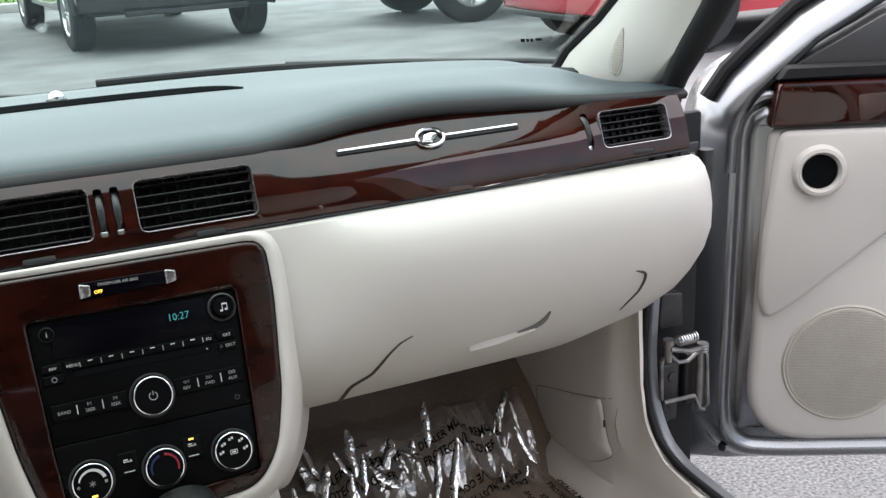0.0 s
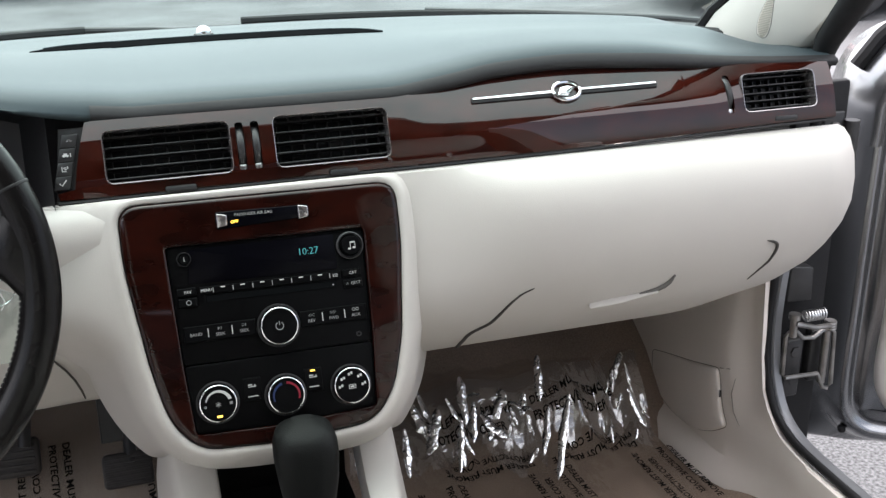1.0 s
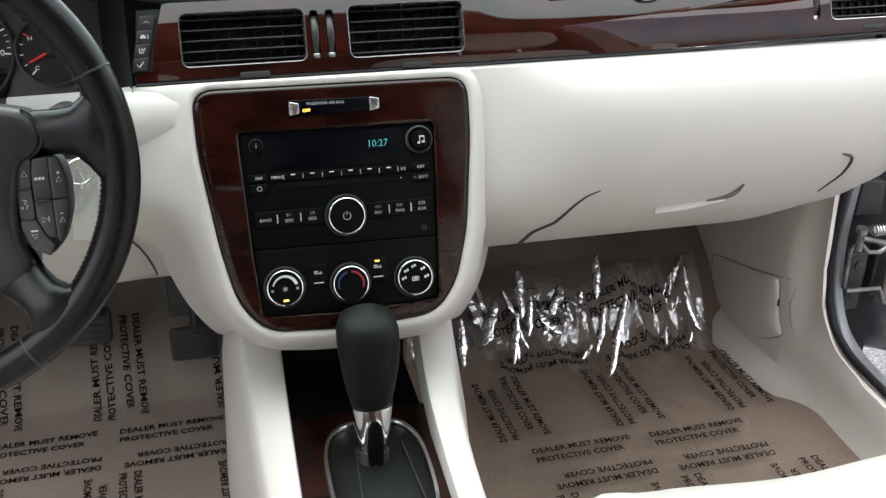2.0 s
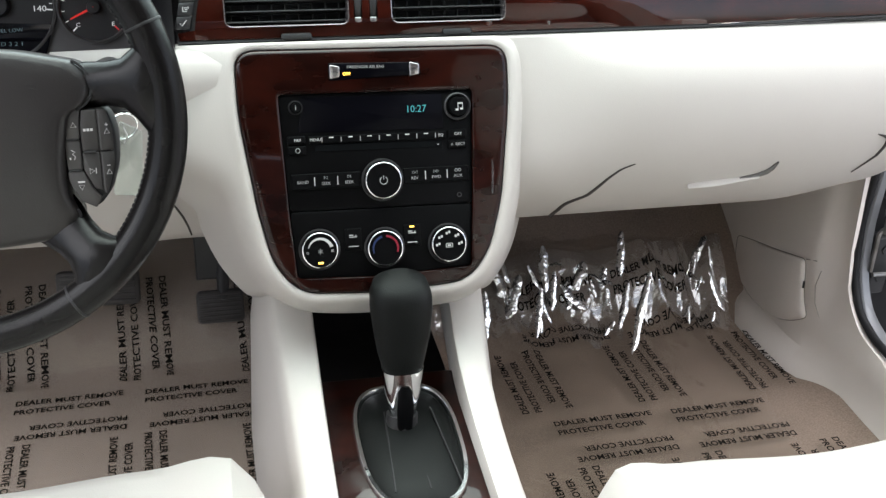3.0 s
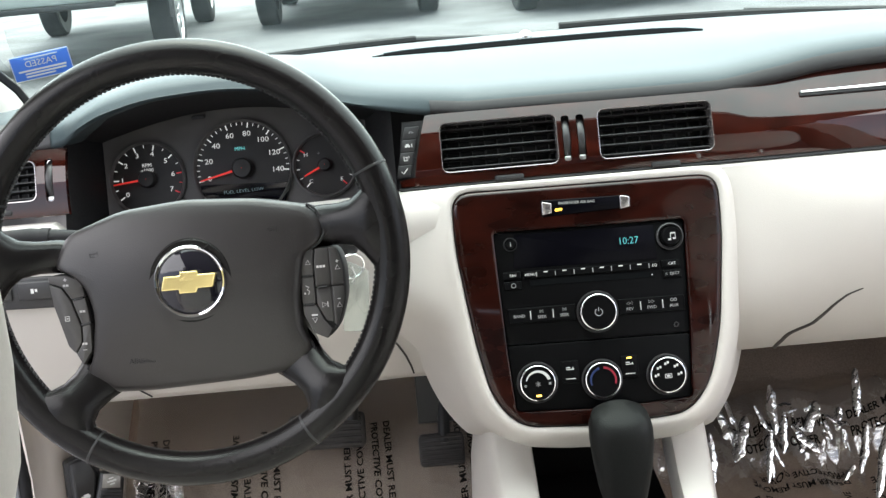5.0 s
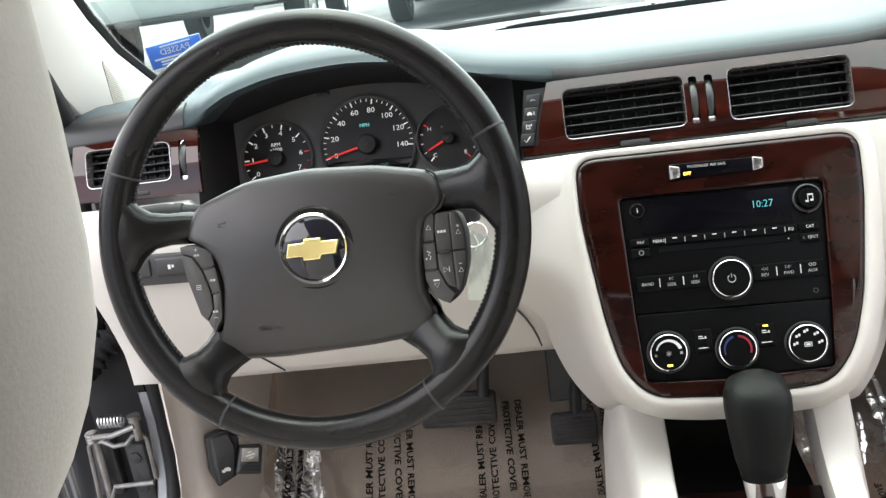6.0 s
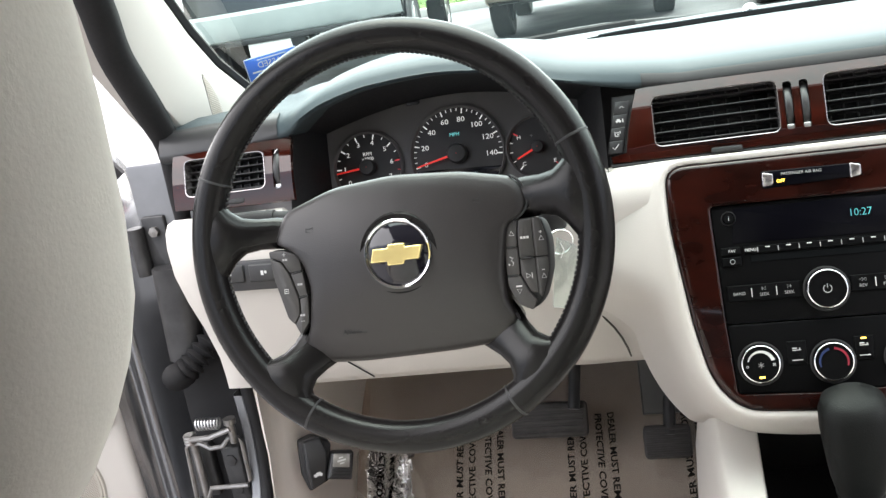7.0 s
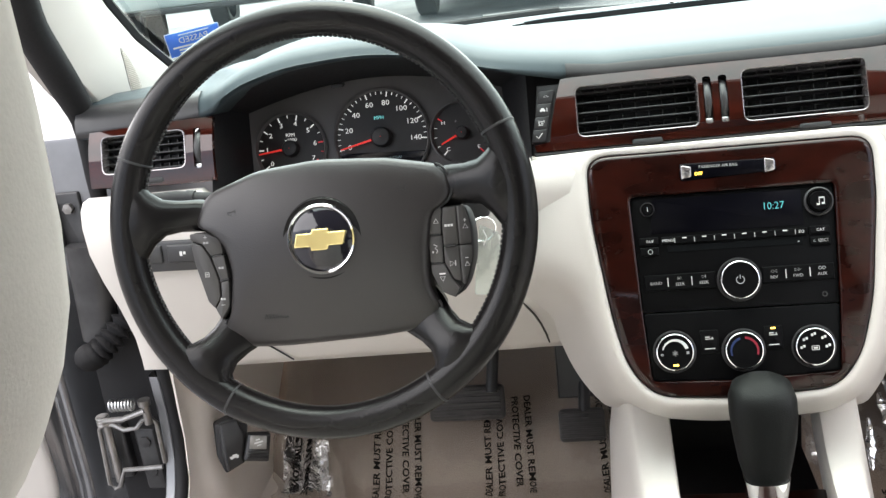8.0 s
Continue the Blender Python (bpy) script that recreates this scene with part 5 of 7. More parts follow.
shifter = thing("gear_shifter", (0.003, -0.145, 0.53), "black leather gear selector with chrome collar", "gear lever")


def oblong(c, rx, ry, p=0.75, tilt=0.0):
    out = []
    for k in range(28):
        a = 2 * math.pi * k / 28
        out.append(V((c[0] + rx * math.copysign(abs(math.cos(a)) ** p, math.cos(a)), c[1] + ry * math.copysign(abs(math.sin(a)) ** p, math.sin(a)), c[2] + tilt * math.sin(a))))
    return out


part("knob", loft([oblong((0.004, -0.1365, 0.5885), 0.0200, 0.017), oblong((0.004, -0.1355, 0.5930), 0.0220, 0.019), oblong((0.004, -0.1320, 0.6060), 0.0255, 0.021), oblong((0.005, -0.1260, 0.6270), 0.0295, 0.024), oblong((0.005, -0.1210, 0.6500), 0.0320, 0.026), oblong((0.005, -0.1180, 0.6653), 0.0318, 0.026, 0.75, 0.004), oblong((0.005, -0.1170, 0.6748), 0.0285, 0.023, 0.75, 0.005), oblong((0.005, -0.1170, 0.6801), 0.020, 0.016, 0.8, 0.005), oblong((0.005, -0.1170, 0.6815), 0.008, 0.006, 0.9, 0.002)], around=True, caps=True), boot_leather, shifter, "black leather knob")
part("collar", loft([oblong((0.003, -0.1480, 0.5220), 0.0125, 0.012), oblong((0.003, -0.1450, 0.5411), 0.0145, 0.014), oblong((0.0035, -0.1410, 0.5621), 0.0190, 0.0165), oblong((0.004, -0.1375, 0.5895), 0.0220, 0.018)], around=True, caps=True), chrome, shifter, "polished chrome collar")
part("release", loft([oblong((0.003, -0.1625, 0.5216), 0.008, 0.003), oblong((0.0035, -0.1605, 0.5500), 0.0090, 0.004), oblong((0.004, -0.1575, 0.5700), 0.0075, 0.003), oblong((0.004, -0.1560, 0.5760), 0.0040, 0.002)], around=True, caps=True), radio_black, shifter)
part("stem", tube([V((0.002, -0.150, 0.520)), V((0.003, -0.146, 0.535))], 0.017, 16), black, shifter)

# ---- protective film on the floors ----
def film_z(x, y, seed):
    fold = smooth01(0.23, 0.30, y) * smooth01(0.43, 0.35, y) * (1.0 if x > 0 else smooth01(-0.50, -0.57, x) + 0.25)
    w = 0.0012 * noise.noise(V((x * 7, y * 7, seed)))
    ridge = 1.0 - abs(noise.noise(V((x * 18 + 2.5 * y, y * 5, seed + 3)))) * 2.2
    w += fold * (0.017 * max(0.0, ridge) ** 1.5 + 0.008 * noise.noise(V((x * 42, y * 22, seed))) + 0.004 * noise.noise(V((x * 90, y * 50, seed))))
    if x > 0:
        loose = smooth01(-0.25, 0.35, noise.noise(V((x * 11, y * 4, seed + 8))))
        w += (0.016 + 0.030 * loose) * smooth01(0.262, 0.345, y + 0.03 * noise.noise(V((x * 16, 1.0, seed)))) * smooth01(0.45, 0.38, y)
    return floor_z(y) + 0.010 + w


def film(x0, x1, y0, y1, seed, bands, label):
    nx, ny = 150, 190
    outline = lambda j: 0.012 * noise.noise(V((j * 0.13, seed, 0)))
    rows = []
    for k in range(ny + 1):
        f = k / ny
        y = y0 + (y1 - y0) * f
        a, b = x0 + outline(k), x1 + outline(k + 300) - (0.05 * smooth01(0.25, 0.0, y) if x0 > 0 else 0)
        row = []
        for j in range(nx + 1):
            x = a + (b - a) * j / nx
            yj = y + f ** 6 * (0.035 * noise.noise(V((x * 8, seed, 1.0))) + 0.012 * noise.noise(V((x * 30, seed, 4.0))) + (0.015 * smooth01(-0.585, -0.610, x) if x0 < 0 else 0.0))
            row.append(V((x, yj, film_z(x, yj, seed))))
        rows.append(row)
    sheet = thing("floor_film", ((x0 + x1) / 2, (y0 + y1) / 2, FLOOR), label, "protective film")
    ob = part("sheet", loft(rows), film_sheet if x0 > 0 else film_milky_lit, sheet, "clear crinkled plastic film")
    ob.data.materials.append(film_crinkled)
    ob.data.materials.append(film_bunched_lit)
    for f in ob.data.polygons:
        x, y = f.center.x, f.center.y
        # the driver's bunched patch takes the film with its highlight painted white
        if ((x > 0 and y < 0.41) or (-0.668 + 0.10 * (0.44 - y) < x < -0.598 + 0.17 * (0.44 - y) + 0.016 * noise.noise(V((x * 9, y * 22, 3.0))))) and y + 0.05 * noise.noise(V((x * 14, y * 14, seed))) + 0.03 * noise.noise(V((x * 40, y * 20, seed))) > 0.295 and (x > 0 or y < 0.41):
            f.material_index = 2 if x < 0 else 1
    ob.visible_shadow = False
    stamps = bmesh.new()
    for x, y, turn in bands:
        for line, text in ((0.0098, "DEALER MUST REMOVE"), (-0.0098, "PROTECTIVE COVER")):
            flat = Matrix.Translation((x, y, 0)) @ Matrix.Rotation(radians(turn), 4, "Z") @ Matrix.Translation((-0.079, line, 0))
            first = len(stamps.verts)
            letters(text, 0.0143, flat, stamps, depth=0.0001, align="LEFT", wide=0.98, bold=0.02)
            stamps.verts.ensure_lookup_table()
            for v in stamps.verts[first:]:
                v.co.z += film_z(v.co.x, v.co.y, seed) + 0.0014
    part("printing", stamps, dark_print, sheet, "repeated dark printed warning lines", label_kind="stuff")
    return sheet


def stamp_rows(x0, y0):
    """Bands of upright and upside-down lines, with columns of sideways ones between."""
    out = []
    for band in range(-3, 3):
        y = y0 + 0.272 * band
        for k in range(-3, 4):
            x = x0 + 0.176 * k
            out += [(x, y, 1), (x - 0.003, y - 0.058, 181), (x - 0.103, y + 0.117, 92), (x - 0.058, y + 0.108, 273)]
    return out


def inside(spots, x0, x1, y0, y1):
    return [(x, y, t) for x, y, t in spots if x0 + (0.085 if t in (1, 181) else 0.02) < x < x1 - (0.085 if t in (1, 181) else 0.02) and y0 < y < y1]


passenger_film = film(0.13, 0.632, -0.75, 0.438, 3.1, inside(stamp_rows(0.340, 0.072), 0.11, 0.67, -0.5, 0.40), "clear crinkled floor film printed with dark words, passenger footwell")
film(-0.68, -0.130, -0.75, 0.60, 7.7, inside(stamp_rows(-0.220, 0.246), -0.66, -0.11, -0.5, 0.40), "clear floor film printed with dark words, driver's footwell")



def crease(sheet, a, b, width, seed):
    """A sharp standing fold in the film, frayed and tapering to both ends, whitened to paint its glint."""
    a, b = V(a), V(b)
    side = V((-(b - a).y, (b - a).x)).normalized()
    rows = []
    for k in range(15):
        t = k / 14
        w = width * (math.sin(math.pi * min(1.0, 0.06 + 0.94 * t)) ** 0.5) * (0.65 + 0.7 * abs(noise.noise(V((t * 6, seed, 2.0)))))
        c = a.lerp(b, t) + side * width * 0.4 * noise.noise(V((t * 3, seed, 5.0)))
        base = max(film_z(c.x, c.y, 3.1), film_z(b.x, b.y, 3.1) + 1.25 * (c.y - b.y)) + 0.001
        rows.append([V((c.x + side.x * w * u, c.y + side.y * w * u, base + h * w)) for u, h in ((-1.5, -0.5), (-0.7, 0.2), (-0.05, 0.4), (0.6, 0.15), (1.5, -0.6))])
    part("crease", loft(rows), film_glint, sheet, "creased fold with its glint painted white")


FOLDS = [(0.222, 0.335, 0.217, 0.288, 0.005), (0.256, 0.395, 0.276, 0.348, 0.0045), (0.331, 0.393, 0.326, 0.345, 0.006), (0.345, 0.365, 0.332, 0.325, 0.005), (0.316, 0.335, 0.296, 0.286, 0.004), (0.396, 0.374, 0.372, 0.345, 0.009), (0.430, 0.362, 0.418, 0.340, 0.006), (0.466, 0.394, 0.452, 0.347, 0.006), (0.462, 0.335, 0.437, 0.288, 0.005), (0.484, 0.308, 0.434, 0.228, 0.0055), (0.618, 0.395, 0.585, 0.366, 0.006), (0.605, 0.338, 0.622, 0.296, 0.006), (0.244, 0.366, 0.262, 0.326, 0.008), (0.280, 0.346, 0.252, 0.304, 0.009), (0.300, 0.366, 0.316, 0.340, 0.004), (0.352, 0.350, 0.392, 0.322, 0.010), (0.402, 0.352, 0.440, 0.338, 0.007)]
rng = random.Random(12)
for k, (xa, ya, xb, yb, w) in enumerate(FOLDS):
    crease(passenger_film, (xa, ya), (xb, yb), w, k * 1.7)
for k in range(18):
    xa, ya = rng.choice((rng.uniform(0.20, 0.45), rng.uniform(0.30, 0.44), rng.uniform(0.56, 0.62))), rng.uniform(0.29, 0.385)
    q = rng.gauss(-1.75, 0.6)
    d = rng.uniform(0.010, 0.026)
    crease(passenger_film, (xa, ya), (xa + d * math.cos(q), ya + d * math.sin(q)), rng.uniform(0.0016, 0.0045), 40 + k)

# ---- pedals ----
def pedal(name, corners, thick, label, grooves, arm):
    ob = thing(name, arm[-1], label, "pedal")
    a, b, c, d = (V(p) for p in corners)
    m = frame_of((a + b + c + d) / 4, b - a, d - a)
    w, h = (b - a).length, (d - a).length
    part("pad", plate(rect(0, 0, w, h, 0.008), m, -thick, 0.0, 0.003), pedal_rubber, ob, "ribbed black rubber pad")
    for k in range(grooves):
        y = -h / 2 + h * (k + 0.7) / (grooves + 0.6)
        part("rib", box((0, y, 0.0012), (w * 0.9, h / grooves * 0.45, 0.004), 0.0008, m, seg=1), pedal_rubber, ob)
    part("arm", tube(arm, 0.009, 10), black, ob)
    return ob


pedal("gas_pedal", [(-0.220, 0.312, 0.382), (-0.152, 0.312, 0.382), (-0.147, 0.332, 0.426), (-0.220, 0.332, 0.426)], 0.012, "ribbed black accelerator pedal over the floor", 7, [(-0.18, 0.33, 0.41), (-0.175, 0.40, 0.50), (-0.17, 0.45, 0.62)])
pedal("brake_pedal", [(-0.410, 0.312, 0.428), (-0.297, 0.312, 0.426), (-0.292, 0.330, 0.474), (-0.408, 0.330, 0.476)], 0.014, "wide ribbed black brake pedal", 5, [(-0.312, 0.315, 0.47), (-0.305, 0.35, 0.53), (-0.30, 0.42, 0.64)])
part("pedal_cover", plate([V((-0.035, -0.07)), V((0.035, -0.07)), V((0.035, 0.09)), V((-0.035, 0.09))], frame_of((-0.182, 0.375, 0.50), (1, 0, 0), (0, 0.35, 1)), -0.01, 0.0, 0.003), black, bpy.data.objects["gas_pedal"], "black cover above the pad")

cover_low = thing("hush_panel", (-0.40, 0.40, 0.50), "black insulating panel under the driver's side of the dash", "trim panel")
part("sheet", loft([[V((x, y + 0.02 * noise.noise(V((x * 5, y * 9, 2.0))), z + 0.008 * noise.noise(V((x * 6, z * 9, 5.0))))) for y, z in ((0.235, 0.668), (0.285, 0.650), (0.345, 0.630), (0.410, 0.612), (0.480, 0.600), (0.56, 0.592), (0.66, 0.588), (0.76, 0.588))] for x in [-0.685 + 0.50 * k / 30 for k in range(31)]]), hush_felt, cover_low)
part("bracket", box((-0.52, 0.33, 0.63), (0.05, 0.02, 0.03), 0.004), black, cover_low)
cover_right = thing("hush_panel", (0.40, 0.40, 0.60), "black insulating panel under the passenger's side of the dash", "trim panel")
part("sheet", loft([[V((x, y, z + 0.006 * noise.noise(V((x * 6, y * 9, 8.0))))) for y, z in ((0.165, 0.634), (0.22, 0.640), (0.30, 0.636), (0.42, 0.622), (0.56, 0.606), (0.76, 0.592))] for x in [-0.19 + 0.89 * k / 40 for k in range(41)]]), hush_felt, cover_right)
part("wiring", tube([V((-0.56, 0.30, 0.64)), V((-0.48, 0.33, 0.60)), V((-0.40, 0.34, 0.62)), V((-0.33, 0.33, 0.615))], 0.006, 8), rubber, cover_low)

# ---- kick panels, sills ----
def rolled(y, z):
    """How far the trim rolls outward as it nears the edge of the door opening."""
    edge = curve([(0.402, -0.3), (0.406, 0.0), (0.414, 0.07), (0.445, 0.115), (0.48, 0.135), (0.56, 0.144), (0.70, 0.150)], z)
    return 0.032 * smooth01(0.065, 0.0, y - edge) ** 1.3


for sx, nm in ((1, "wall_east"), (-1, "wall_west")):
    rows = []
    for y in [-1.9, -1.2, -0.7, -0.4, -0.2] + [-0.10 + 0.012 * k for k in range(26)] + [0.25, 0.35, 0.45, 0.55, 0.65]:
        bulge_in = 0.044 * smooth01(0.06, 0.22, y)
        top = curve([(-0.3, 0.402), (0.0, 0.406), (0.07, 0.414), (0.115, 0.445), (0.135, 0.48), (0.144, 0.56), (0.152, 0.70), (0.3, 0.72)], y)
        rows.append([V((sx * (min(x + rolled(y, z), 0.712) if x < 0.712 else x), y, z)) for x, z in ((0.690 - bulge_in, FLOOR + 0.002), (0.697 - bulge_in * 0.9, FLOOR + 0.022), (0.704 - bulge_in * 0.6, min(top, 0.345) - 0.006), (0.7055 - bulge_in * 0.55, min(top - 0.004, 0.37)), (0.708 - bulge_in * 0.5, min(top - 0.002, 0.40)), (0.709 - bulge_in * 0.5, min(top - 0.0015, 0.45)), (0.710 - bulge_in * 0.5, min(top - 0.001, 0.50)), (0.713 - bulge_in * 0.38, min(top - 0.0008, 0.58)), (0.7115 - bulge_in * 0.2, top - 0.0005), (0.714, top), (0.722, top - 0.002), (0.728, top - 0.03), (0.730, FLOOR - 0.02))])
    ob = part(nm, loft(rows), cream_dark)
    tagged(ob, "cream plastic sill and kick panel of the footwell", "wall", kind="structure")
def kick_x(y, z):
    b = 0.044 * smooth01(0.06, 0.22, y)
    low, high = 0.704 - 0.6 * b, 0.708 - 0.5 * b
    return (low + (high - low) * (z - 0.339) / 0.061 if z < 0.40 else high + 0.02 * (z - 0.40)) + rolled(y, z)


kick = thing("kick_panel", (0.68, 0.29, 0.33), "cream kick panel with a curved cover plate", "trim panel")
cover_poly = rounded([(0.409, 0.409), (0.361, 0.424), (0.283, 0.446), (0.208, 0.470), (0.202, 0.454), (0.196, 0.426), (0.187, 0.402), (0.174, 0.387), (0.199, 0.367), (0.232, 0.351), (0.28, 0.341), (0.324, 0.340), (0.367, 0.349), (0.397, 0.374)], 0.012, 3)
cc = V((0.29, 0.415))


def cover_ring(f, d):
    """The cover stands proud only towards its rear edge."""
    out = []
    for p in cover_poly:
        q = cc + (p - cc) * f
        proud = d * (0.12 + 0.88 * smooth01(0.40, 0.20, q.x)) if d > 0 else d
        out.append(V((kick_x(q.x, q.y) - proud, q.x, q.y)))
    return out


part("cover", loft([cover_ring(1.0, -0.004), cover_ring(1.0, 0.0030), cover_ring(0.985, 0.0050), cover_ring(0.95, 0.0064), cover_ring(0.8, 0.0088), cover_ring(0.6, 0.0104), cover_ring(0.3, 0.0115)], around=True, caps=True), cream_dark, kick)
part("cover_seam", tube(cover_ring(1.008, 0.0004), 0.0008, 6, closed=True), grille_hole, kick)
part("recess_edge", tube([V((kick_x(y, z) - 0.0003, y, z)) for y, z in ((0.206, 0.471), (0.186, 0.478), (0.169, 0.486), (0.175, 0.465), (0.175, 0.442), (0.167, 0.415), (0.152, 0.398))], [0.0008, 0.0008, 0.0006, 0.0008, 0.0008, 0.0006, 0.0002], 6), grille_hole, kick)
part("cover_mark", box((kick_x(0.19, 0.435) - 0.0062, 0.192, 0.435), (0.003, 0.002, 0.012), 0.0005), black_deep, kick)

for sx in (1, -1):
    seal_pts = [(0.580, -0.36, 1.36), (0.622, -0.22, 1.27), (0.668, -0.085, 1.145), (0.695, -0.03, 1.09), (0.708, 0.03, 1.035), (0.720, 0.095, 0.968), (0.735, 0.105, 0.87), (0.735, 0.13, 0.76), (0.726, 0.146, 0.66), (0.7225, 0.148, 0.56), (0.7225, 0.138, 0.485), (0.7225, 0.108, 0.436), (0.7225, 0.060, 0.416), (0.7225, -0.02, 0.411), (0.7225, -0.3, 0.406), (0.7225, -1.3, 0.402)]
    pts = []
    for (a, b) in zip(seal_pts, seal_pts[1:]):
        for k in range(4):
            pts.append(V(a).lerp(V(b), k / 4))
    for _ in range(2):
        pts = [pts[0]] + [(pts[i - 1] + pts[i] * 2 + pts[i + 1]) / 4 for i in range(1, len(pts) - 1)] + [pts[-1]]
    ob = part("trim", tube([V((sx * p.x, p.y, p.z)) for p in pts], [0.019 - (0.013 if sx > 0 else 0.010) * smooth01(16, 26, k) for k in range(len(pts))], 10), rubber)
    tagged(ob, "black rubber weatherstrip round the door opening", "weatherstrip", kind="structure")
    run = [p for p in pts if p.z < (0.74 if sx > 0 else 0.63) and p.z > 0.345 and p.y > -0.2]
    ob = part("wall_body", loft([[V((sx * (p.x + dx), p.y + dy, p.z)) for dx, dy in ((0.002, 0.010), (0.005, -0.003), (0.008, -0.006), (0.019, -0.005), (0.022, -0.001), (0.023, 0.03))] for p in run]), shaded_jamb)
    tagged(ob, "silver painted flange beside the weatherstrip, darkened for shade", "car body", kind="structure")

# hood release and parking brake release on the driver's side
release = thing("hood_release", (-0.66, 0.14, 0.44), "black release levers low on the driver's kick panel", "release lever")
RM = frame_of((-0.645, 0.175, 0.488), (0.88, 0.47, 0), (0, 0.25, 1))
part("recess", plate(rounded([(-0.0335, 0.0335), (-0.0385, -0.0151), (-0.033, -0.0364), (-0.004, -0.028), (0.010, 0.0224), (-0.0129, 0.0382)], 0.004), RM, -0.022, 0.001, 0.001), black_deep, release)
lever = part("hood_lever", plate(rounded([(-0.0285, 0.0343), (-0.0325, -0.0079), (-0.0308, -0.033), (-0.0093, -0.0276), (0.0018, 0.0113), (-0.003, 0.0346)], 0.003), RM, -0.004, 0.009, 0.003), black, release, "black hood lever")
bars(lever, shift(RM, -0.018, -0.0146, 0.0093), [(0, 0, 0.012, 0.003), (0.001, 0.0022, 0.0065, 0.0022), (-0.0035, -0.0018, 0.0026, 0.0018), (0.0038, -0.0018, 0.0026, 0.0018)])
brake = part("brake_release", plate(rounded([(0.0072, 0.011), (-0.0076, -0.0241), (0.0255, -0.0347), (0.0372, 0.003)], 0.003), RM, -0.004, 0.012, 0.003), black, release, "black ribbed brake release")
part("brake_sign", plate(rounded([(0.0093, 0.0089), (0.0035, -0.009), (0.0261, -0.0161), (0.0307, 0.0022)], 0.001), RM, 0.0118, 0.0126, 0.0002), steel, brake, "worn pale sign")
bars(brake, shift(RM, 0.0176, -0.0035, 0.0129), [(0, 0, 0.012, 0.0022), (0, 0.004, 0.006, 0.0016), (0, -0.004, 0.006, 0.0016)])
for k in range(3):
    part("rib", tube([RM @ V((0.0012 - 0.0012 * k, -0.0125 - 0.0042 * k, 0.0124)), RM @ V((0.0272 - 0.0012 * k, -0.0208 - 0.0042 * k, 0.0124))], 0.0010, 6), black, brake)

# ---- seats ----
def seat(cx, y_front, label):
    ob = thing("front_seat", (cx, y_front - 0.27, FLOOR), label, "car seat", group="front seats")
    rows = []
    n = 26
    for k in range(n + 1):
        x = -0.26 + 0.52 * k / n
        e = abs(x) / 0.26
        yf = y_front - 0.055 * e ** 6 - 0.006 * math.cos(x * 20)
        rise = 0.022 * smooth01(0.55, 0.85, e) - 0.05 * smooth01(0.88, 1.0, e)
        row = []
        for y, z in ((yf - 0.05, 0.36), (yf - 0.01, 0.40), (yf + 0.004, 0.46), (yf, 0.510), (yf - 0.016, 0.540), (yf - 0.045, 0.553), (yf - 0.12, 0.550), (yf - 0.25, 0.53), (yf - 0.40, 0.515), (yf - 0.52, 0.53)):
            row.append(V((cx + x, y, z + (rise if z > 0.5 else 0))))
        rows.append(row)
    part("cushion", loft(rows), cushion_cloth, ob, "cream leather seat cushion")
    # backrest made full so that it blocks light from the rear
    rows = []
    for k in range(20):
        t = k / 19
        z = 0.50 + 0.47 * t
        y = y_front - 0.50 - 0.15 * t
        w = 0.262 - 0.050 * smooth01(0.45, 1.0, t) - 0.06 * smooth01(0.92, 1.0, t)
        d = 0.06 - 0.015 * t - 0.03 * smooth01(0.95, 1.0, t)
        rows.append([V((cx + w * math.copysign(abs(math.cos(b)) ** 0.6, math.cos(b)), y + d * math.copysign(abs(math.sin(b)) ** 0.7, math.sin(b)) + 0.02 * abs(math.cos(b)) ** 3, z)) for b in [2 * math.pi * j / 32 for j in range(32)]])
    part("backrest", loft(rows, around=True, caps=True), fabric, ob, "beige cloth backrest")
    yh = -0.880
    hx = cx + 0.0140
    rows = []
    for k in range(24):
        t = k / 23
        a = -math.pi / 2 + math.pi * t
        z = 1.146 + 0.130 * math.copysign(abs(math.sin(a)) ** 0.62, math.sin(a))
        g = max(0.02, math.cos(a)) ** 0.42
        taper = 0.1400 - 0.0060 * smooth01(1.085, 1.035, z)
        rows.append([V((hx + taper * g * math.copysign(abs(math.cos(b)) ** 0.55, math.cos(b)), yh + 0.015 + 0.052 * g * math.copysign(abs(math.sin(b)) ** 0.75, math.sin(b)), z)) for b in [2 * math.pi * j / 36 for j in range(36)]])
    part("headrest", loft(rows, around=True, caps=True), fabric, ob, "beige cloth headrest")
    for dx in (-0.06, 0.06):
        part("post", tube([V((hx + dx, yh + 0.01, 0.88)), V((hx + dx, yh + 0.01, 1.02))], 0.006, 10), chrome, ob)
    return ob


seat(-0.395, -0.188, "cream front seat with beige cloth headrest, driver's side")
seat(0.40, -0.268, "cream front seat with beige cloth headrest, passenger's side")

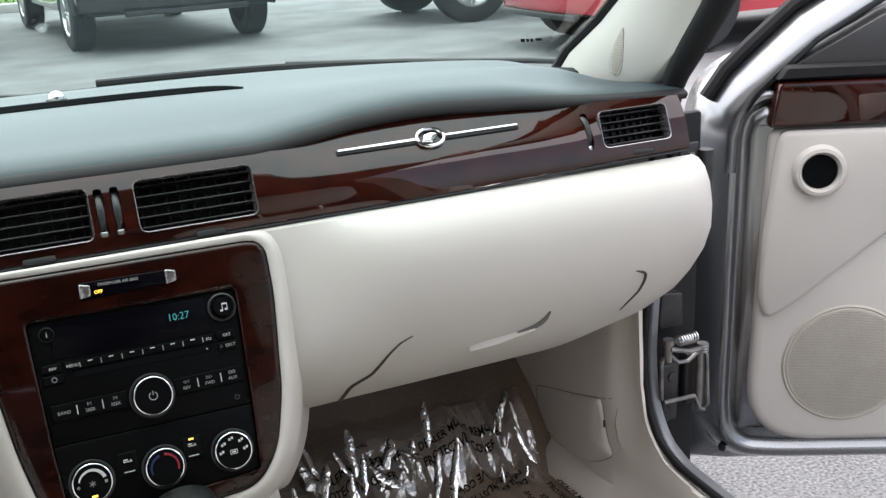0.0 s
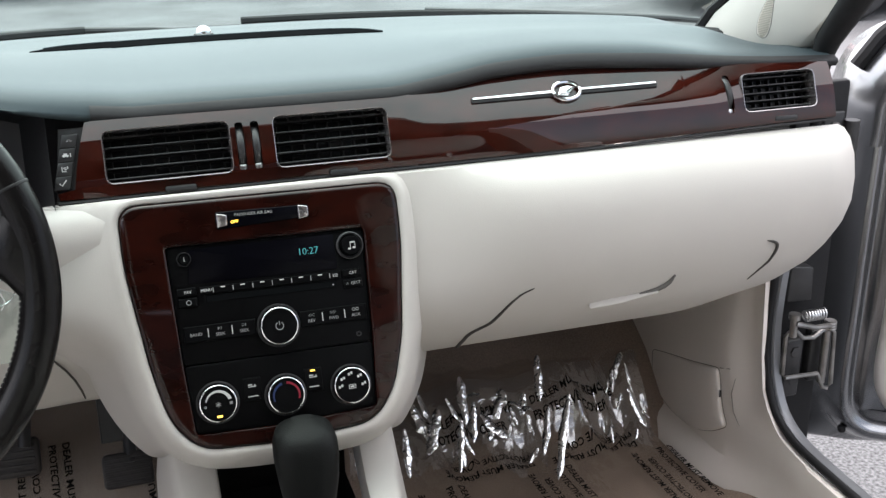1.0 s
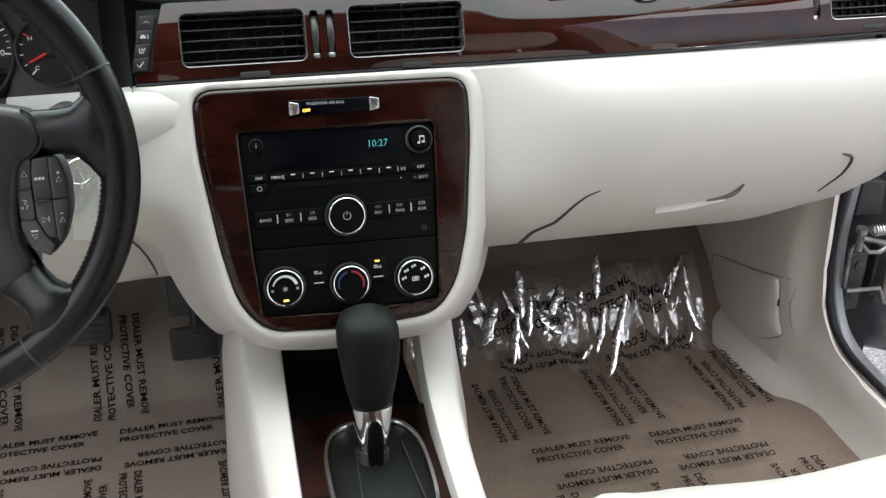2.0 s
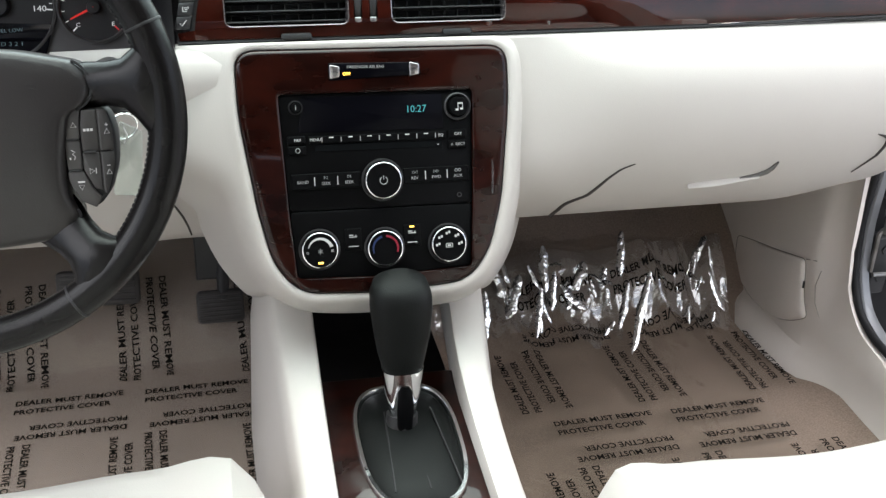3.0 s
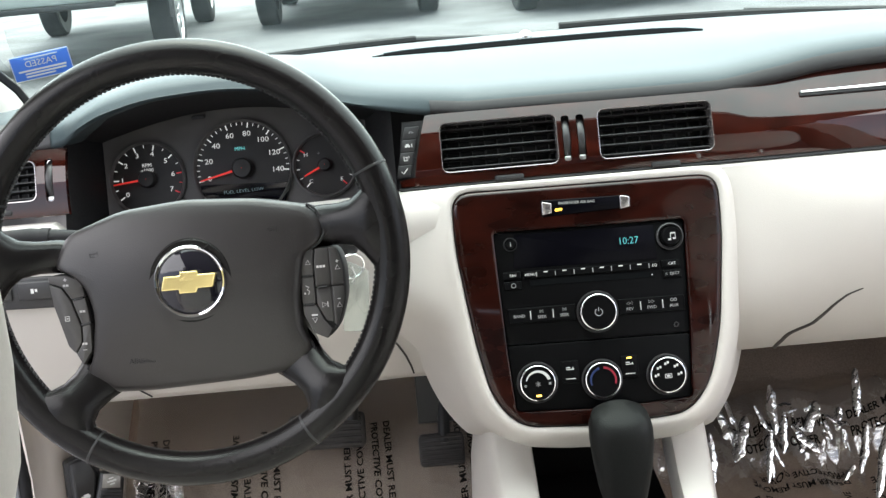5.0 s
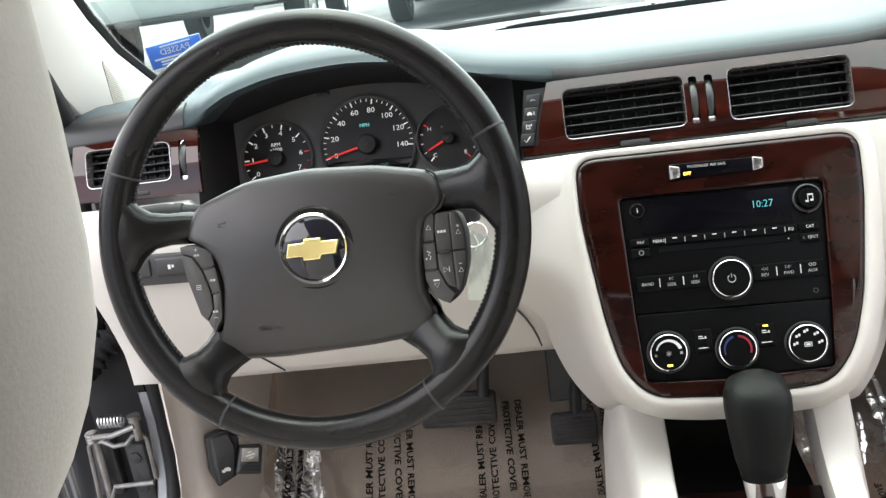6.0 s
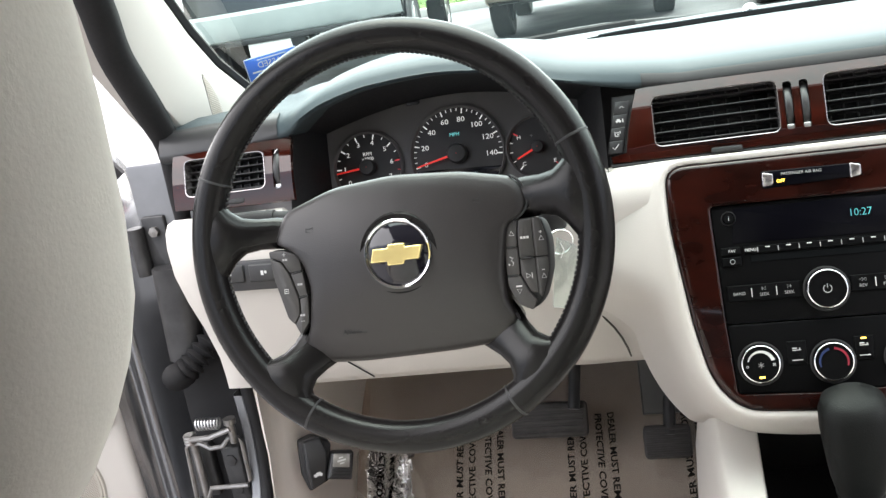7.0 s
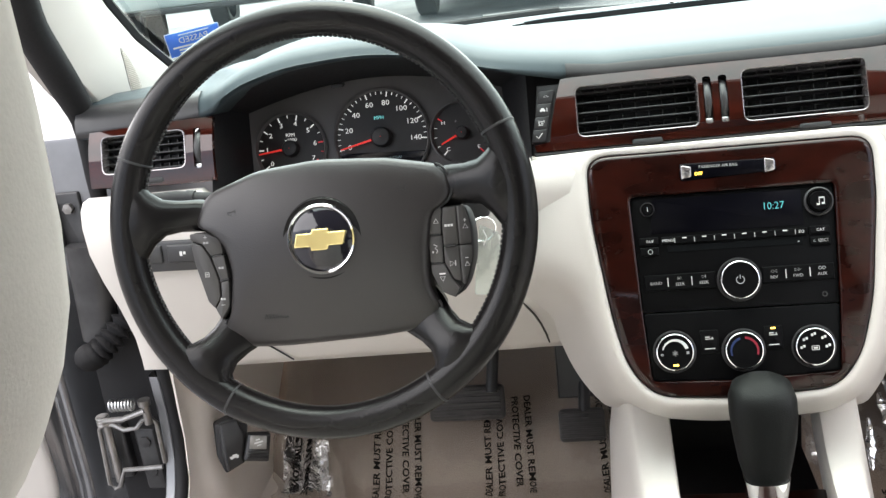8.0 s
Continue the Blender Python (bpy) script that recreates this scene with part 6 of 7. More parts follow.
# ---- windscreen pillars, glass, roof ----
for sx, nm in ((1, "column_1"), (-1, "column_2")):
    inner = [(0.680, 0.320, 0.955), (0.686, 0.290, 0.992), (0.697, 0.225, 1.040), (0.692, 0.155, 1.088), (0.672, 0.04, 1.165), (0.632, -0.15, 1.290), (0.592, -0.34, 1.385)]
    outer = [(0.705, 0.170, 0.945), (0.700, 0.120, 0.965), (0.694, 0.050, 1.020), (0.682, -0.005, 1.075), (0.658, -0.065, 1.135), (0.612, -0.200, 1.255), (0.572, -0.350, 1.352)]
    if sx < 0:
        outer[3:] = [(0.690, -0.010, 1.075), (0.677, -0.075, 1.135), (0.640, -0.215, 1.255), (0.600, -0.360, 1.352)]
    rows = []
    for a, b in zip(inner, outer):
        a, b = V(a), V(b)
        row = [a + V((0.03, 0.02, -0.005)), a + V((0.008, 0.006, 0.0))]
        for k in range(9):
            t = k / 8
            row.append(a.lerp(b, t) + V((-0.010, -0.006, 0.002)) * math.sin(math.pi * t) ** 0.8)
        row += [b + V((0.012, -0.008, 0)), b + V((0.045, 0.0, -0.005))]
        rows.append([V((sx * p.x, p.y, p.z)) for p in row])
    ob = part(nm, loft(rows), cream)
    tagged(ob, "cream windscreen pillar trim with a small grille", "pillar trim", kind="structure")
    def pillar_point(gx, gy, off):
        s = 1.5 + 1.9 * gx + 15.75 * gy
        t = 0.505 + 3.9 * gx - 4.67 * gy
        i = max(0, min(5, int(s)))
        a, b = V(inner[i]).lerp(V(inner[i + 1]), s - i), V(outer[i]).lerp(V(outer[i + 1]), s - i)
        p = a.lerp(b, t) + V((-0.010, -0.006, 0.002)) * math.sin(math.pi * t) ** 0.8 + V((-0.78, -0.58, 0.22)) * off
        return V((sx * p.x, p.y, p.z))

    gl = []
    for k in range(32):
        a = 2 * math.pi * k / 32
        gl.append(V((0.0150 * math.cos(a) * (1.0 - 0.5 * math.sin(a)), 0.036 * math.sin(a))))
    grille = part("pillar_grille", loft([[pillar_point(p.x * f, p.y * f, h) for p in gl] for f, h in ((1.0, -0.004), (1.0, 0.0010), (0.95, 0.0006), (0.90, 0.0006), (0.45, 0.0010), (0.05, 0.0012))], around=True, caps=True), cream_dark, ob, "fine cream grille")
    part("grille_edge", tube([pillar_point(p.x * 1.01, p.y * 1.01, 0.0002) for p in gl], 0.0006, 5, closed=True), grey_dark, grille)
    holes = bmesh.new()
    for iy in range(-14, 15):
        for ix in range(-6, 7):
            x, y = 0.0026 * (ix + 0.5 * (iy % 2)), 0.0024 * iy
            wide = 0.0130 * (1 - 0.5 * y / 0.036) * math.sqrt(max(0.0, 1 - (y / 0.034) ** 2))
            if abs(x) < wide:
                c0 = pillar_point(x, y, 0.0016)
                box(c0, (0.0012, 0.0012, 0.0012), 0, None, holes)
    part("grille_holes", holes, grille_beige, grille, label_kind="stuff")
    # outer dark edge and glass band
    band = [V((sx * (a[0] + 0.004), a[1] + 0.012, a[2] + 0.004)) for a in inner]
    ob = part("trim", loft([[p + V((sx * 0.004, -0.014, -0.004)), p + V((-sx * 0.005, -0.010, -0.002)), p + V((-sx * 0.008, -0.002, 0.001)), p + V((-sx * 0.006, 0.006, 0.001)), p + V((0, 0.008, -0.006))] for p in band]), rubber)
    tagged(ob, "black glass edge along the pillar", "weatherstrip", kind="structure")

rows = []
for k in range(25):
    x = -0.70 + 1.40 * k / 24
    yb = back_edge(x) + 0.03
    row = []
    for j in range(13):
        t = j / 12
        top_y = -0.32 - 0.06 * (abs(x) / 0.66) ** 2
        row.append(V((x * 1.03 * (1.0 - 0.13 * t), yb + (top_y - yb) * t + 0.10 * (abs(x) / 0.70) ** 14, 0.965 + 0.435 * t + 0.03 * math.sin(math.pi * t) - 0.035 * (abs(x) / 0.66) ** 2 * t)))
    rows.append(row)
ws = part("window_1", loft(rows), glass)
ws.visible_shadow = False
tagged(ws, "clear greenish windscreen, raked back", "windscreen", kind="structure")
ob = part("trim", tube([V((x, back_edge(x) + 0.022, 0.962)) for x in [-0.70 + 1.4 * k / 40 for k in range(41)]], 0.012, 8), rubber)
tagged(ob, "black band at the foot of the windscreen", "weatherstrip", kind="structure")
cowl = part("trim", loft([[V((x, back_edge(x) + 0.03, 0.955)), V((x, back_edge(x) + 0.10, 0.945)), V((x, back_edge(x) + 0.28, 0.90))] for x in [-0.76 + 1.52 * k / 30 for k in range(31)]]), black)
tagged(cowl, "black cowl below the windscreen", "cowl", kind="structure")

# wiper arms at rest outside the glass
WIPERS = []
for x0, x1 in ((-0.45, -0.17), (0.06, 0.60)):
    WIPERS.append([V((x0 + (x1 - x0) * k / 6, back_edge(x0 + (x1 - x0) * k / 6) + 0.050, 0.9735)) for k in range(7)])
for pts in WIPERS:
    r = 0.0075
    wp = thing("wiper", pts[0], "black wiper arm and blade resting on the windscreen", "wiper", group="wipers")
    part("blade", tube([V(p) for p in pts], r, 8), rubber, wp)
    part("arm", tube([pts[3] + V((0.02, 0.012, 0.004)), pts[5] + V((0, 0.016, 0.002)), pts[6] + V((0.10, 0.03, -0.008)), pts[6] + V((0.18, 0.05, -0.02))], 0.005, 8), black, wp)

# inspection sticker, seen from behind through the glass
sticker = thing("inspection_sticker", (-0.70, 0.42, 1.0), "blue and white inspection sticker on the windscreen", "sticker")
sticker_blue = material("sticker_blue", (0.05, 0.16, 0.62), 0.5, vary=0.05)
SM = frame_of((-0.638, 0.272, 1.027), (0.93, 0.30, 0.10), (-0.08, -0.35, 0.90))
part("sheet", plate(rect(0, 0, 0.072, 0.034, 0.002), SM, 0.0, 0.0006, 0.0002), sticker_blue, sticker)
part("printing", letters("PASSED", 0.0118, shift(SM, 0, 0.0045, 0.0009) @ Matrix.Diagonal((-1, 1, 1, 1)), depth=0.0002), white_print, sticker, "mirrored white word")
bars(sticker, shift(SM, 0, 0, 0.0009), [(0.002, 0.0125, 0.040, 0.0014), (0.0, -0.0040, 0.058, 0.0022), (0.003, -0.0080, 0.050, 0.0020), (-0.004, -0.0120, 0.036, 0.0018)], white_print, "small_print")
bars(sticker, shift(SM, 0, 0, 0.0008), [(0, 0.0164, 0.071, 0.0008), (0, -0.0164, 0.071, 0.0008), (0.0353, 0, 0.0008, 0.033), (-0.0353, 0, 0.0008, 0.033)], white_print, "edge")

# glass maker's mark
MM = frame_of((0.634, 0.310, 1.014), (0.80, -0.55, 0.0), (0.0, -0.5, 0.85))
mark = thing("glass_mark", (0.62, 0.31, 1.0), "small dark maker's mark etched on the windscreen", "mark")
bars(mark, MM, [(-0.012, 0, 0.006, 0.005), (-0.005, 0, 0.004, 0.005), (0.001, 0, 0.004, 0.005), (0.011, 0.001, 0.009, 0.004)], dark_print, "mark_bars")

# roof lining and plain rear closure
rows = []
for k in range(21):
    y = -0.36 - 1.65 * k / 20
    rows.append([V((0.60 * u, y, 1.402 + 0.03 * math.sin(math.pi * k / 20) - 0.04 * u * u)) for u in [-1 + j / 8 for j in range(17)]])
bm = loft(rows)
made = bmesh.ops.extrude_face_region(bm, geom=bm.faces[:])
for v in made["geom"]:
    if isinstance(v, bmesh.types.BMVert):
        v.co.z += 0.04
ob = part("ceiling", bm, lining_cloth)
tagged(ob, "pale cloth roof lining", "roof lining", kind="structure")
ob = part("wall_rear", box((0, -1.95, 0.74), (1.44, 0.12, 0.86), 0.04), lining_cloth)
tagged(ob, "plain cloth rear seat wall", "wall", kind="structure")
for sx, nm in ((1, "wall_rear_east"), (-1, "wall_rear_west")):
    ob = part(nm, box((sx * 0.76, -1.42, 0.63), (0.07, 1.2, 0.66), 0.03), cream_dark)
    tagged(ob, "plain cream rear door panel", "wall", kind="structure")
    # middle pillar out of view, added to darken the cabin
    ob = part(nm, loft([[V((sx * (0.735 - 0.13 * t + dx), -0.86 - 0.10 * t + dy, 0.30 + 1.10 * t)) for dx, dy in ((-0.025, -0.09), (-0.025, 0.08), (0.04, 0.08), (0.04, -0.09))] for t in [k / 8 for k in range(9)]], around=True, caps=True), lining_cloth)
    tagged(ob, "unseen cloth middle door pillar, added to darken the cabin", "wall", kind="structure")

# rear windows out of view, tinted dark to hold back light from behind
for sx, nm in ((1, "window_2"), (-1, "window_3")):
    ob = part(nm, loft([[V((sx * (0.745 - 0.14 * t), -0.90 - 1.11 * k / 4, 0.95 + 0.43 * t)) for k in range(5)] for t in (0, 0.5, 1)]), rear_block_glass)
    tagged(ob, "unseen rear side window, darkened against light from behind", "window", kind="structure")
ob = part("window_4", loft([[V((-0.70 + 1.4 * k / 6, -1.98 - 0.02 * t, 1.15 + 0.24 * t)) for k in range(7)] for t in (0, 0.5, 1)]), rear_block_glass)
tagged(ob, "unseen rear window, darkened against light from behind", "window", kind="structure")

# ---- open front doors ----
def door(sx, angle, name, label, out=0.86):
    ob = thing(name, (sx * 0.86, 0.22, 0.30), label, "car door")
    a = radians(angle)
    u = V((sx * math.sin(a), -math.cos(a), 0))
    n = V((-sx * math.cos(a), -math.sin(a), 0))
    h0 = V((sx * out, 0.22, 0.0))
    # local x along the door, y up, z towards the cabin
    m = Matrix(((u.x, 0, n.x, h0.x), (u.y, 0, n.y, h0.y), (u.z, 1, n.z, h0.z), (0, 0, 0, 1)))
    outer = rounded([(-0.002, 0.40), (0.004, 0.345), (0.030, 0.300), (0.075, 0.272), (0.14, 0.266), (1.06, 0.266), (1.10, 0.34), (1.12, 0.965), (0.075, 0.962), (0.022, 0.925), (0.002, 0.87)], 0.03, 4)
    # the sheet behind the bead keeps a squarer lower corner
    square = []
    for p in outer:
        r = V(((0.14 - p.x) / 0.142, (0.41 - p.y) / 0.144))
        k = (r.length / max(r.x, r.y)) ** 0.85 if r.x > 0 and r.y > 0 else 1.0
        square.append(V((0.14 - 0.142 * r.x * k, 0.41 - 0.144 * r.y * k)) if k > 1 else p)
    part("shell", rings([(inset(outer, 0.02), -0.19), (square, -0.16), (square, -0.085), ([p.lerp(q, 0.35) for p, q in zip(square, inset(outer, 0.010))], -0.066), (inset(outer, 0.010), -0.058), (inset(outer, 0.022), -0.034), (inset(outer, 0.033), -0.014), (inset(outer, 0.042), -0.003), (inset(outer, 0.050), 0.001), (inset(outer, 0.057), -0.003), (inset(outer, 0.062), -0.010), (inset(outer, 0.068), -0.011), (inset(outer, 0.073), -0.004), (inset(outer, 0.082), -0.002)], m), silver_paint, ob, "silver painted door shell", sharp=70)
    trim_poly = rounded([(0.088, 0.44), (0.093, 0.402), (0.112, 0.370), (0.142, 0.349), (0.18, 0.342), (1.02, 0.342), (1.04, 0.40), (1.05, 0.868), (0.102, 0.866)], 0.02, 4)
    panel = part("inner_panel", rings([(trim_poly, -0.012), (trim_poly, 0.004), (inset(trim_poly, 0.003), 0.009), (inset(trim_poly, 0.008), 0.012), (inset(trim_poly, 0.016), 0.0135)], m), cream, ob, "cream moulded inner panel")
    upper = rounded([(0.112, 0.864), (0.096, 0.70), (0.094, 0.60), (0.106, 0.560), (0.140, 0.580), (0.285, 0.702), (0.420, 0.760), (1.03, 0.765), (1.04, 0.864)], 0.02, 4)
    part("upper_panel", rings([(upper, 0.005), (upper, 0.016), (inset(upper, 0.003), 0.0195), (inset(upper, 0.008), 0.0215)], m), cream, panel, "cream padded upper panel")
    woodp = rounded([(0.097, 0.868), (0.30, 0.872), (1.04, 0.880), (1.04, 0.935), (0.28, 0.937), (0.108, 0.936)], 0.008, 3)
    part("wood_trim", rings([(woodp, 0.0), (woodp, 0.018), (inset(woodp, 0.002), 0.0215), (inset(woodp, 0.006), 0.023)], m), wood, ob, "glossy dark burl wood trim")
    sill = rounded([(0.104, 0.938), (1.06, 0.940), (1.06, 0.960), (0.118, 0.960)], 0.006, 3)
    part("window_ledge", rings([(sill, -0.03), (sill, 0.014), (inset(sill, 0.004), 0.020)], m), rubber, ob)
    rg = shift(m, 0.1735, 0.802, 0.0215)
    tw = part("round_bezel", turned([(0.041, -0.004), (0.040, 0.004), (0.036, 0.010), (0.031, 0.011), (0.0275, 0.007), (0.0260, 0.0), (0.0258, -0.018)], rg, 40), cream, ob, "cream ring round a dark opening")
    part("opening", turned([(0.0257, 0.0045), (0.0254, 0.0020), (0.0252, 0.0012), (0.0004, 0.0010)], rg, 32), slot_black, tw)
    sg = shift(m, 0.238, 0.482, 0.0135)
    spk = part("speaker_grille", turned([(0.1005, -0.004), (0.1000, 0.0010), (0.0975, 0.0032), (0.0950, 0.0020), (0.0935, 0.0035)] + [(0.0935 * (1 - k / 10) + 0.0004, 0.0075 - 0.0040 * (1 - k / 10) ** 2) for k in range(1, 11)], sg, 56), grille_beige, ob, "round beige speaker grille")
    bm = bmesh.new()
    for iy in range(-34, 35):
        for ix in range(-34, 35):
            x, y = 0.0028 * (ix + 0.5 * (iy % 2)), 0.0026 * iy
            r2 = x * x + y * y
            if r2 < 0.0905 ** 2:
                h = 0.0076 - 0.0041 * r2 / 0.0935 ** 2
                vs = [bm.verts.new(sg @ V((x + 0.0009 * math.cos(q), y + 0.0009 * math.sin(q), h + 0.0003))) for q in [math.pi / 3 * k for k in range(6)]]
                bm.faces.new(vs)
    part("grille_holes", bm, grille_hole, spk, label_kind="stuff")
    # window frame, sail panel and glass
    frame_pts = [V((-0.002, 0.80, 0)), V((0.000, 0.86, 0)), V((0.012, 0.905, 0)), V((0.040, 0.948, 0)), V((0.078, 0.986, 0)), V((0.135, 1.038, -0.004)), V((0.30, 1.135, -0.02)), V((0.48, 1.205, -0.05)), V((0.66, 1.26, -0.08)), V((0.85, 1.29, -0.10)), V((1.02, 1.29, -0.10)), V((1.08, 0.97, -0.04))]
    rows = []
    last = len(frame_pts) - 1
    for i, p in enumerate(frame_pts):
        d = (frame_pts[min(i + 1, last)] - frame_pts[max(i - 1, 0)]).normalized()
        s = V((d.y, -d.x, 0))
        rows.append([m @ (p + s * w + V((0, 0, h))) for w, h in ((0.0, -0.085), (0.003, -0.055), (0.014, -0.030), (0.027, -0.010), (0.038, 0.003), (0.048, 0.006), (0.056, 0.002), (0.061, -0.006), (0.063, -0.05), (0.03, -0.09))])
    part("window_frame", loft(rows, around=True, caps=True), silver_paint, ob, "silver window frame")
    rub = [m @ (p + V((0.002, 0.003, -0.040))) for p in frame_pts[2:10]]
    part("frame_seal", tube(rub, 0.011, 8), rubber, ob)
    part("sail_panel", plate([V((0.128, 0.955)), V((0.30, 0.955)), V((0.30, 1.045)), V((0.26, 1.030))], m, -0.04, 0.004, 0.002), black, ob, "black corner panel")
    pane = part("window", plate([V((0.27, 0.950)), V((1.05, 0.955)), V((1.0, 1.27)), V((0.70, 1.24)), V((0.45, 1.13))], m, -0.032, -0.028, 0.0005), dark_glass, ob, "tinted door glass")
    pane.visible_shadow = False
    part("bumper_stop", turned([(0.006, -0.004), (0.006, 0.004), (0.0005, 0.006)], shift(m, 0.055, 0.32, -0.012), 16), rubber, ob)


door(1, 62, "front_door", "open silver front door with cream panel and wood trim, passenger's side", 0.872)
door(-1, 66, "front_door", "open silver front door with cream panel, driver's side")

# body pillars that carry the hinges
for sx in (1, -1):
    ob = part("wall_body", box((sx * 0.795, 0.42, 0.57), (0.085, 0.48, 0.58), 0.018, seg=3), body_grey)
    tagged(ob, "silver painted hinge pillar of the body", "car body", kind="structure")
    ob = part("wall_body", box((sx * 0.79, -0.75, 0.175), (0.10, 1.9, 0.10), 0.03, seg=3), silver_paint)
    tagged(ob, "silver painted door sill of the body", "car body", kind="structure")
    if sx < 0:
        ob = part("wall_body", box((-0.787, 0.172, 0.836), (0.084, 0.017, 0.202), 0.006), shaded_jamb)
        tagged(ob, "silver painted upper hinge pillar", "car body", kind="structure")
    # black sheet that paints the shade in the gap beside the door
    ob = part("wall_body", box((sx * 0.788, 0.172, 0.60 if sx > 0 else 0.51), (0.084, 0.018, 0.62 if sx > 0 else 0.44), 0.006), rubber)
    tagged(ob, "black sheet on the hinge pillar, painting the shade of the door gap", "car body", kind="structure")
    rows = []
    for k in range(12):
        t = k / 11
        rows.append([V((sx * (0.93 - 0.035 * w - 0.02 * t), 0.33 + 1.35 * t, 0.30 + 0.40 * w - 0.12 * t * w)) for w in [j / 6 for j in range(7)]] + [V((sx * 0.70, 0.33 + 1.35 * t, 0.705 - 0.12 * t))])
    ob = part("wall_body", loft(rows), silver_paint)
    tagged(ob, "silver front wing of the car", "car body", kind="structure")
rows = [[V((x, 0.80 + 0.95 * t, 0.70 - 0.10 * t + 0.015 * math.cos(x * 2))) for x in [-0.8 + 1.6 * j / 12 for j in range(13)]] for t in [k / 8 for k in range(9)]]
ob = part("wall_hood", loft(rows), silver_paint)
tagged(ob, "silver engine hood beyond the windscreen", "car body", kind="structure")


def hinge(sx):
    ob = thing("door_hinge", (sx * 0.82, 0.20, 0.42), "greased steel door hinge with check spring", "hinge", group="lower door hinges")
    base = frame_of((sx * 0.80, 0.165, 0.50), (1, 0, 0), (0, 0, 1)) @ Matrix.Diagonal((sx, 1, 1, 1))
    s = 1
    pts = [(-0.058, 0.048), (-0.053, 0.054), (-0.040, 0.054), (-0.028, 0.042), (-0.010, 0.040), (0.004, 0.049), (0.020, 0.049), (0.025, 0.043), (0.030, -0.042), (0.024, -0.049), (0.016, -0.046), (0.004, -0.021), (-0.052, -0.019), (-0.057, -0.012)]
    part("bracket", tube([base @ V((x, y, 0.035)) for x, y in pts], 0.0034, 8, closed=True), steel, ob, "bright steel bracket")
    part("plate", plate(rounded([(-0.046, -0.060), (-0.018, -0.060), (-0.016, 0.034), (-0.046, 0.034)], 0.006), base, 0.0, 0.024, 0.003), hinge_dark, ob)
    part("plate", plate(rounded([(0.002, -0.045), (0.040, -0.045), (0.040, 0.040), (0.002, 0.040)], 0.006), base, 0.0, 0.016, 0.003), hinge_dark, ob)
    part("pin", tube([base @ V((0.016, -0.040, 0.03)), base @ V((0.016, 0.062, 0.03))], 0.006, 12), steel, ob)
    part("knuckle", tube([base @ V((0.016, 0.050, 0.036)), base @ V((0.016, 0.064, 0.036))], 0.0080, 18), steel, ob)
    for k in range(3):
        part("washer", tube([base @ V((0.016, 0.0515 + 0.0045 * k, 0.036)), base @ V((0.016, 0.0535 + 0.0045 * k, 0.036))], 0.0092, 18), satin, ob)
    part("knuckle", tube([base @ V((-0.050, 0.050, 0.04)), base @ V((-0.050, 0.082, 0.04))], 0.0055, 14), steel, ob)
    part("knuckle", tube([base @ V((-0.050, 0.078, 0.04)), base @ V((-0.050, 0.086, 0.04))], 0.0085, 14), steel, ob)
    coil = [base @ V((-0.038 + 0.034 * k / 90, 0.082 + 0.0075 * math.sin(k * 2 * math.pi / 12), 0.045 + 0.0075 * math.cos(k * 2 * math.pi / 12))) for k in range(91)]
    part("spring", tube(coil, 0.0014, 6), satin, ob, "steel coil spring")
    for y in (-0.03, 0.015):
        part("bolt", turned([(0.0085, 0.0), (0.0085, 0.007), (0.0005, 0.008)], shift(base, -0.030, y, 0.020), 6), hinge_dark, ob)
    part("link", tube([base @ V((-0.050, 0.072, 0.045)), base @ V((-0.020, 0.064, 0.05)), base @ V((0.016, 0.058, 0.04))], 0.004, 8), steel, ob)
    up = frame_of((sx * 0.80, 0.170, 0.835), (1, 0, 0), (0, 0, 1)) @ Matrix.Diagonal((sx, 1, 1, 1))
    top_ob = thing("upper_hinge", (sx * 0.81, 0.19, 0.79), "grey steel upper door hinge with bolts", "hinge", group="upper door hinges")
    part("plate", plate(rounded([(-0.012, -0.075), (0.020, -0.075), (0.022, 0.032), (-0.012, 0.032)], 0.004), up, -0.005, 0.012, 0.002), hinge_dark, top_ob)
    part("knuckle", tube([up @ V((0.030, -0.045, 0.016)), up @ V((0.030, 0.020, 0.016))], 0.011, 14), hinge_dark, top_ob)
    for y in (0.012, -0.055):
        part("bolt", turned([(0.0070, 0.0), (0.0070, 0.007), (0.0005, 0.008)], shift(up, 0.004, y, 0.012), 6), steel, top_ob)
    return ob


hinge(1)
hinge(-1)
for sx in (-1,):
    boot = thing("wiring_boot", (sx * 0.79, 0.18, 0.66), "ribbed black rubber wiring boot between body and door", "wiring boot")
    path = [V((sx * (0.752 + 0.080 * t), (0.150 if sx < 0 else 0.165) - 0.03 * math.sin(math.pi * t), 0.700 - 0.055 * t - 0.012 * math.sin(math.pi * t))) for t in [k / 48 for k in range(49)]]
    part("bellows", tube(path, [(0.0150 + 0.0040 * math.sin(k * math.pi / 2.0 + 0.3)) * (1.0 - 0.35 * smooth01(36, 48, k)) for k in range(49)], 16), rubber, boot)

cap = part("wall_body", plate(rounded([(-0.022, -0.028), (0.020, -0.030), (0.018, 0.022), (-0.020, 0.028)], 0.004), frame_of((0.772, 0.150, 0.622), (1, 0, 0), (0, 0, 1)), -0.02, 0.004, 0.002), hinge_dark)
tagged(cap, "grey painted plate on the hinge pillar", "car body", kind="structure")
pillar_cap = part("wall_body", loft([oblong((-0.790 - 0.010 * t, 0.150, 0.800 - 0.13 * t), 0.026 - 0.003 * t, 0.018, 0.7) for t in [k / 6 for k in range(7)]], around=True, caps=True), hinge_dark)
tagged(pillar_cap, "dark grey rounded cover on the hinge pillar", "car body", kind="structure")

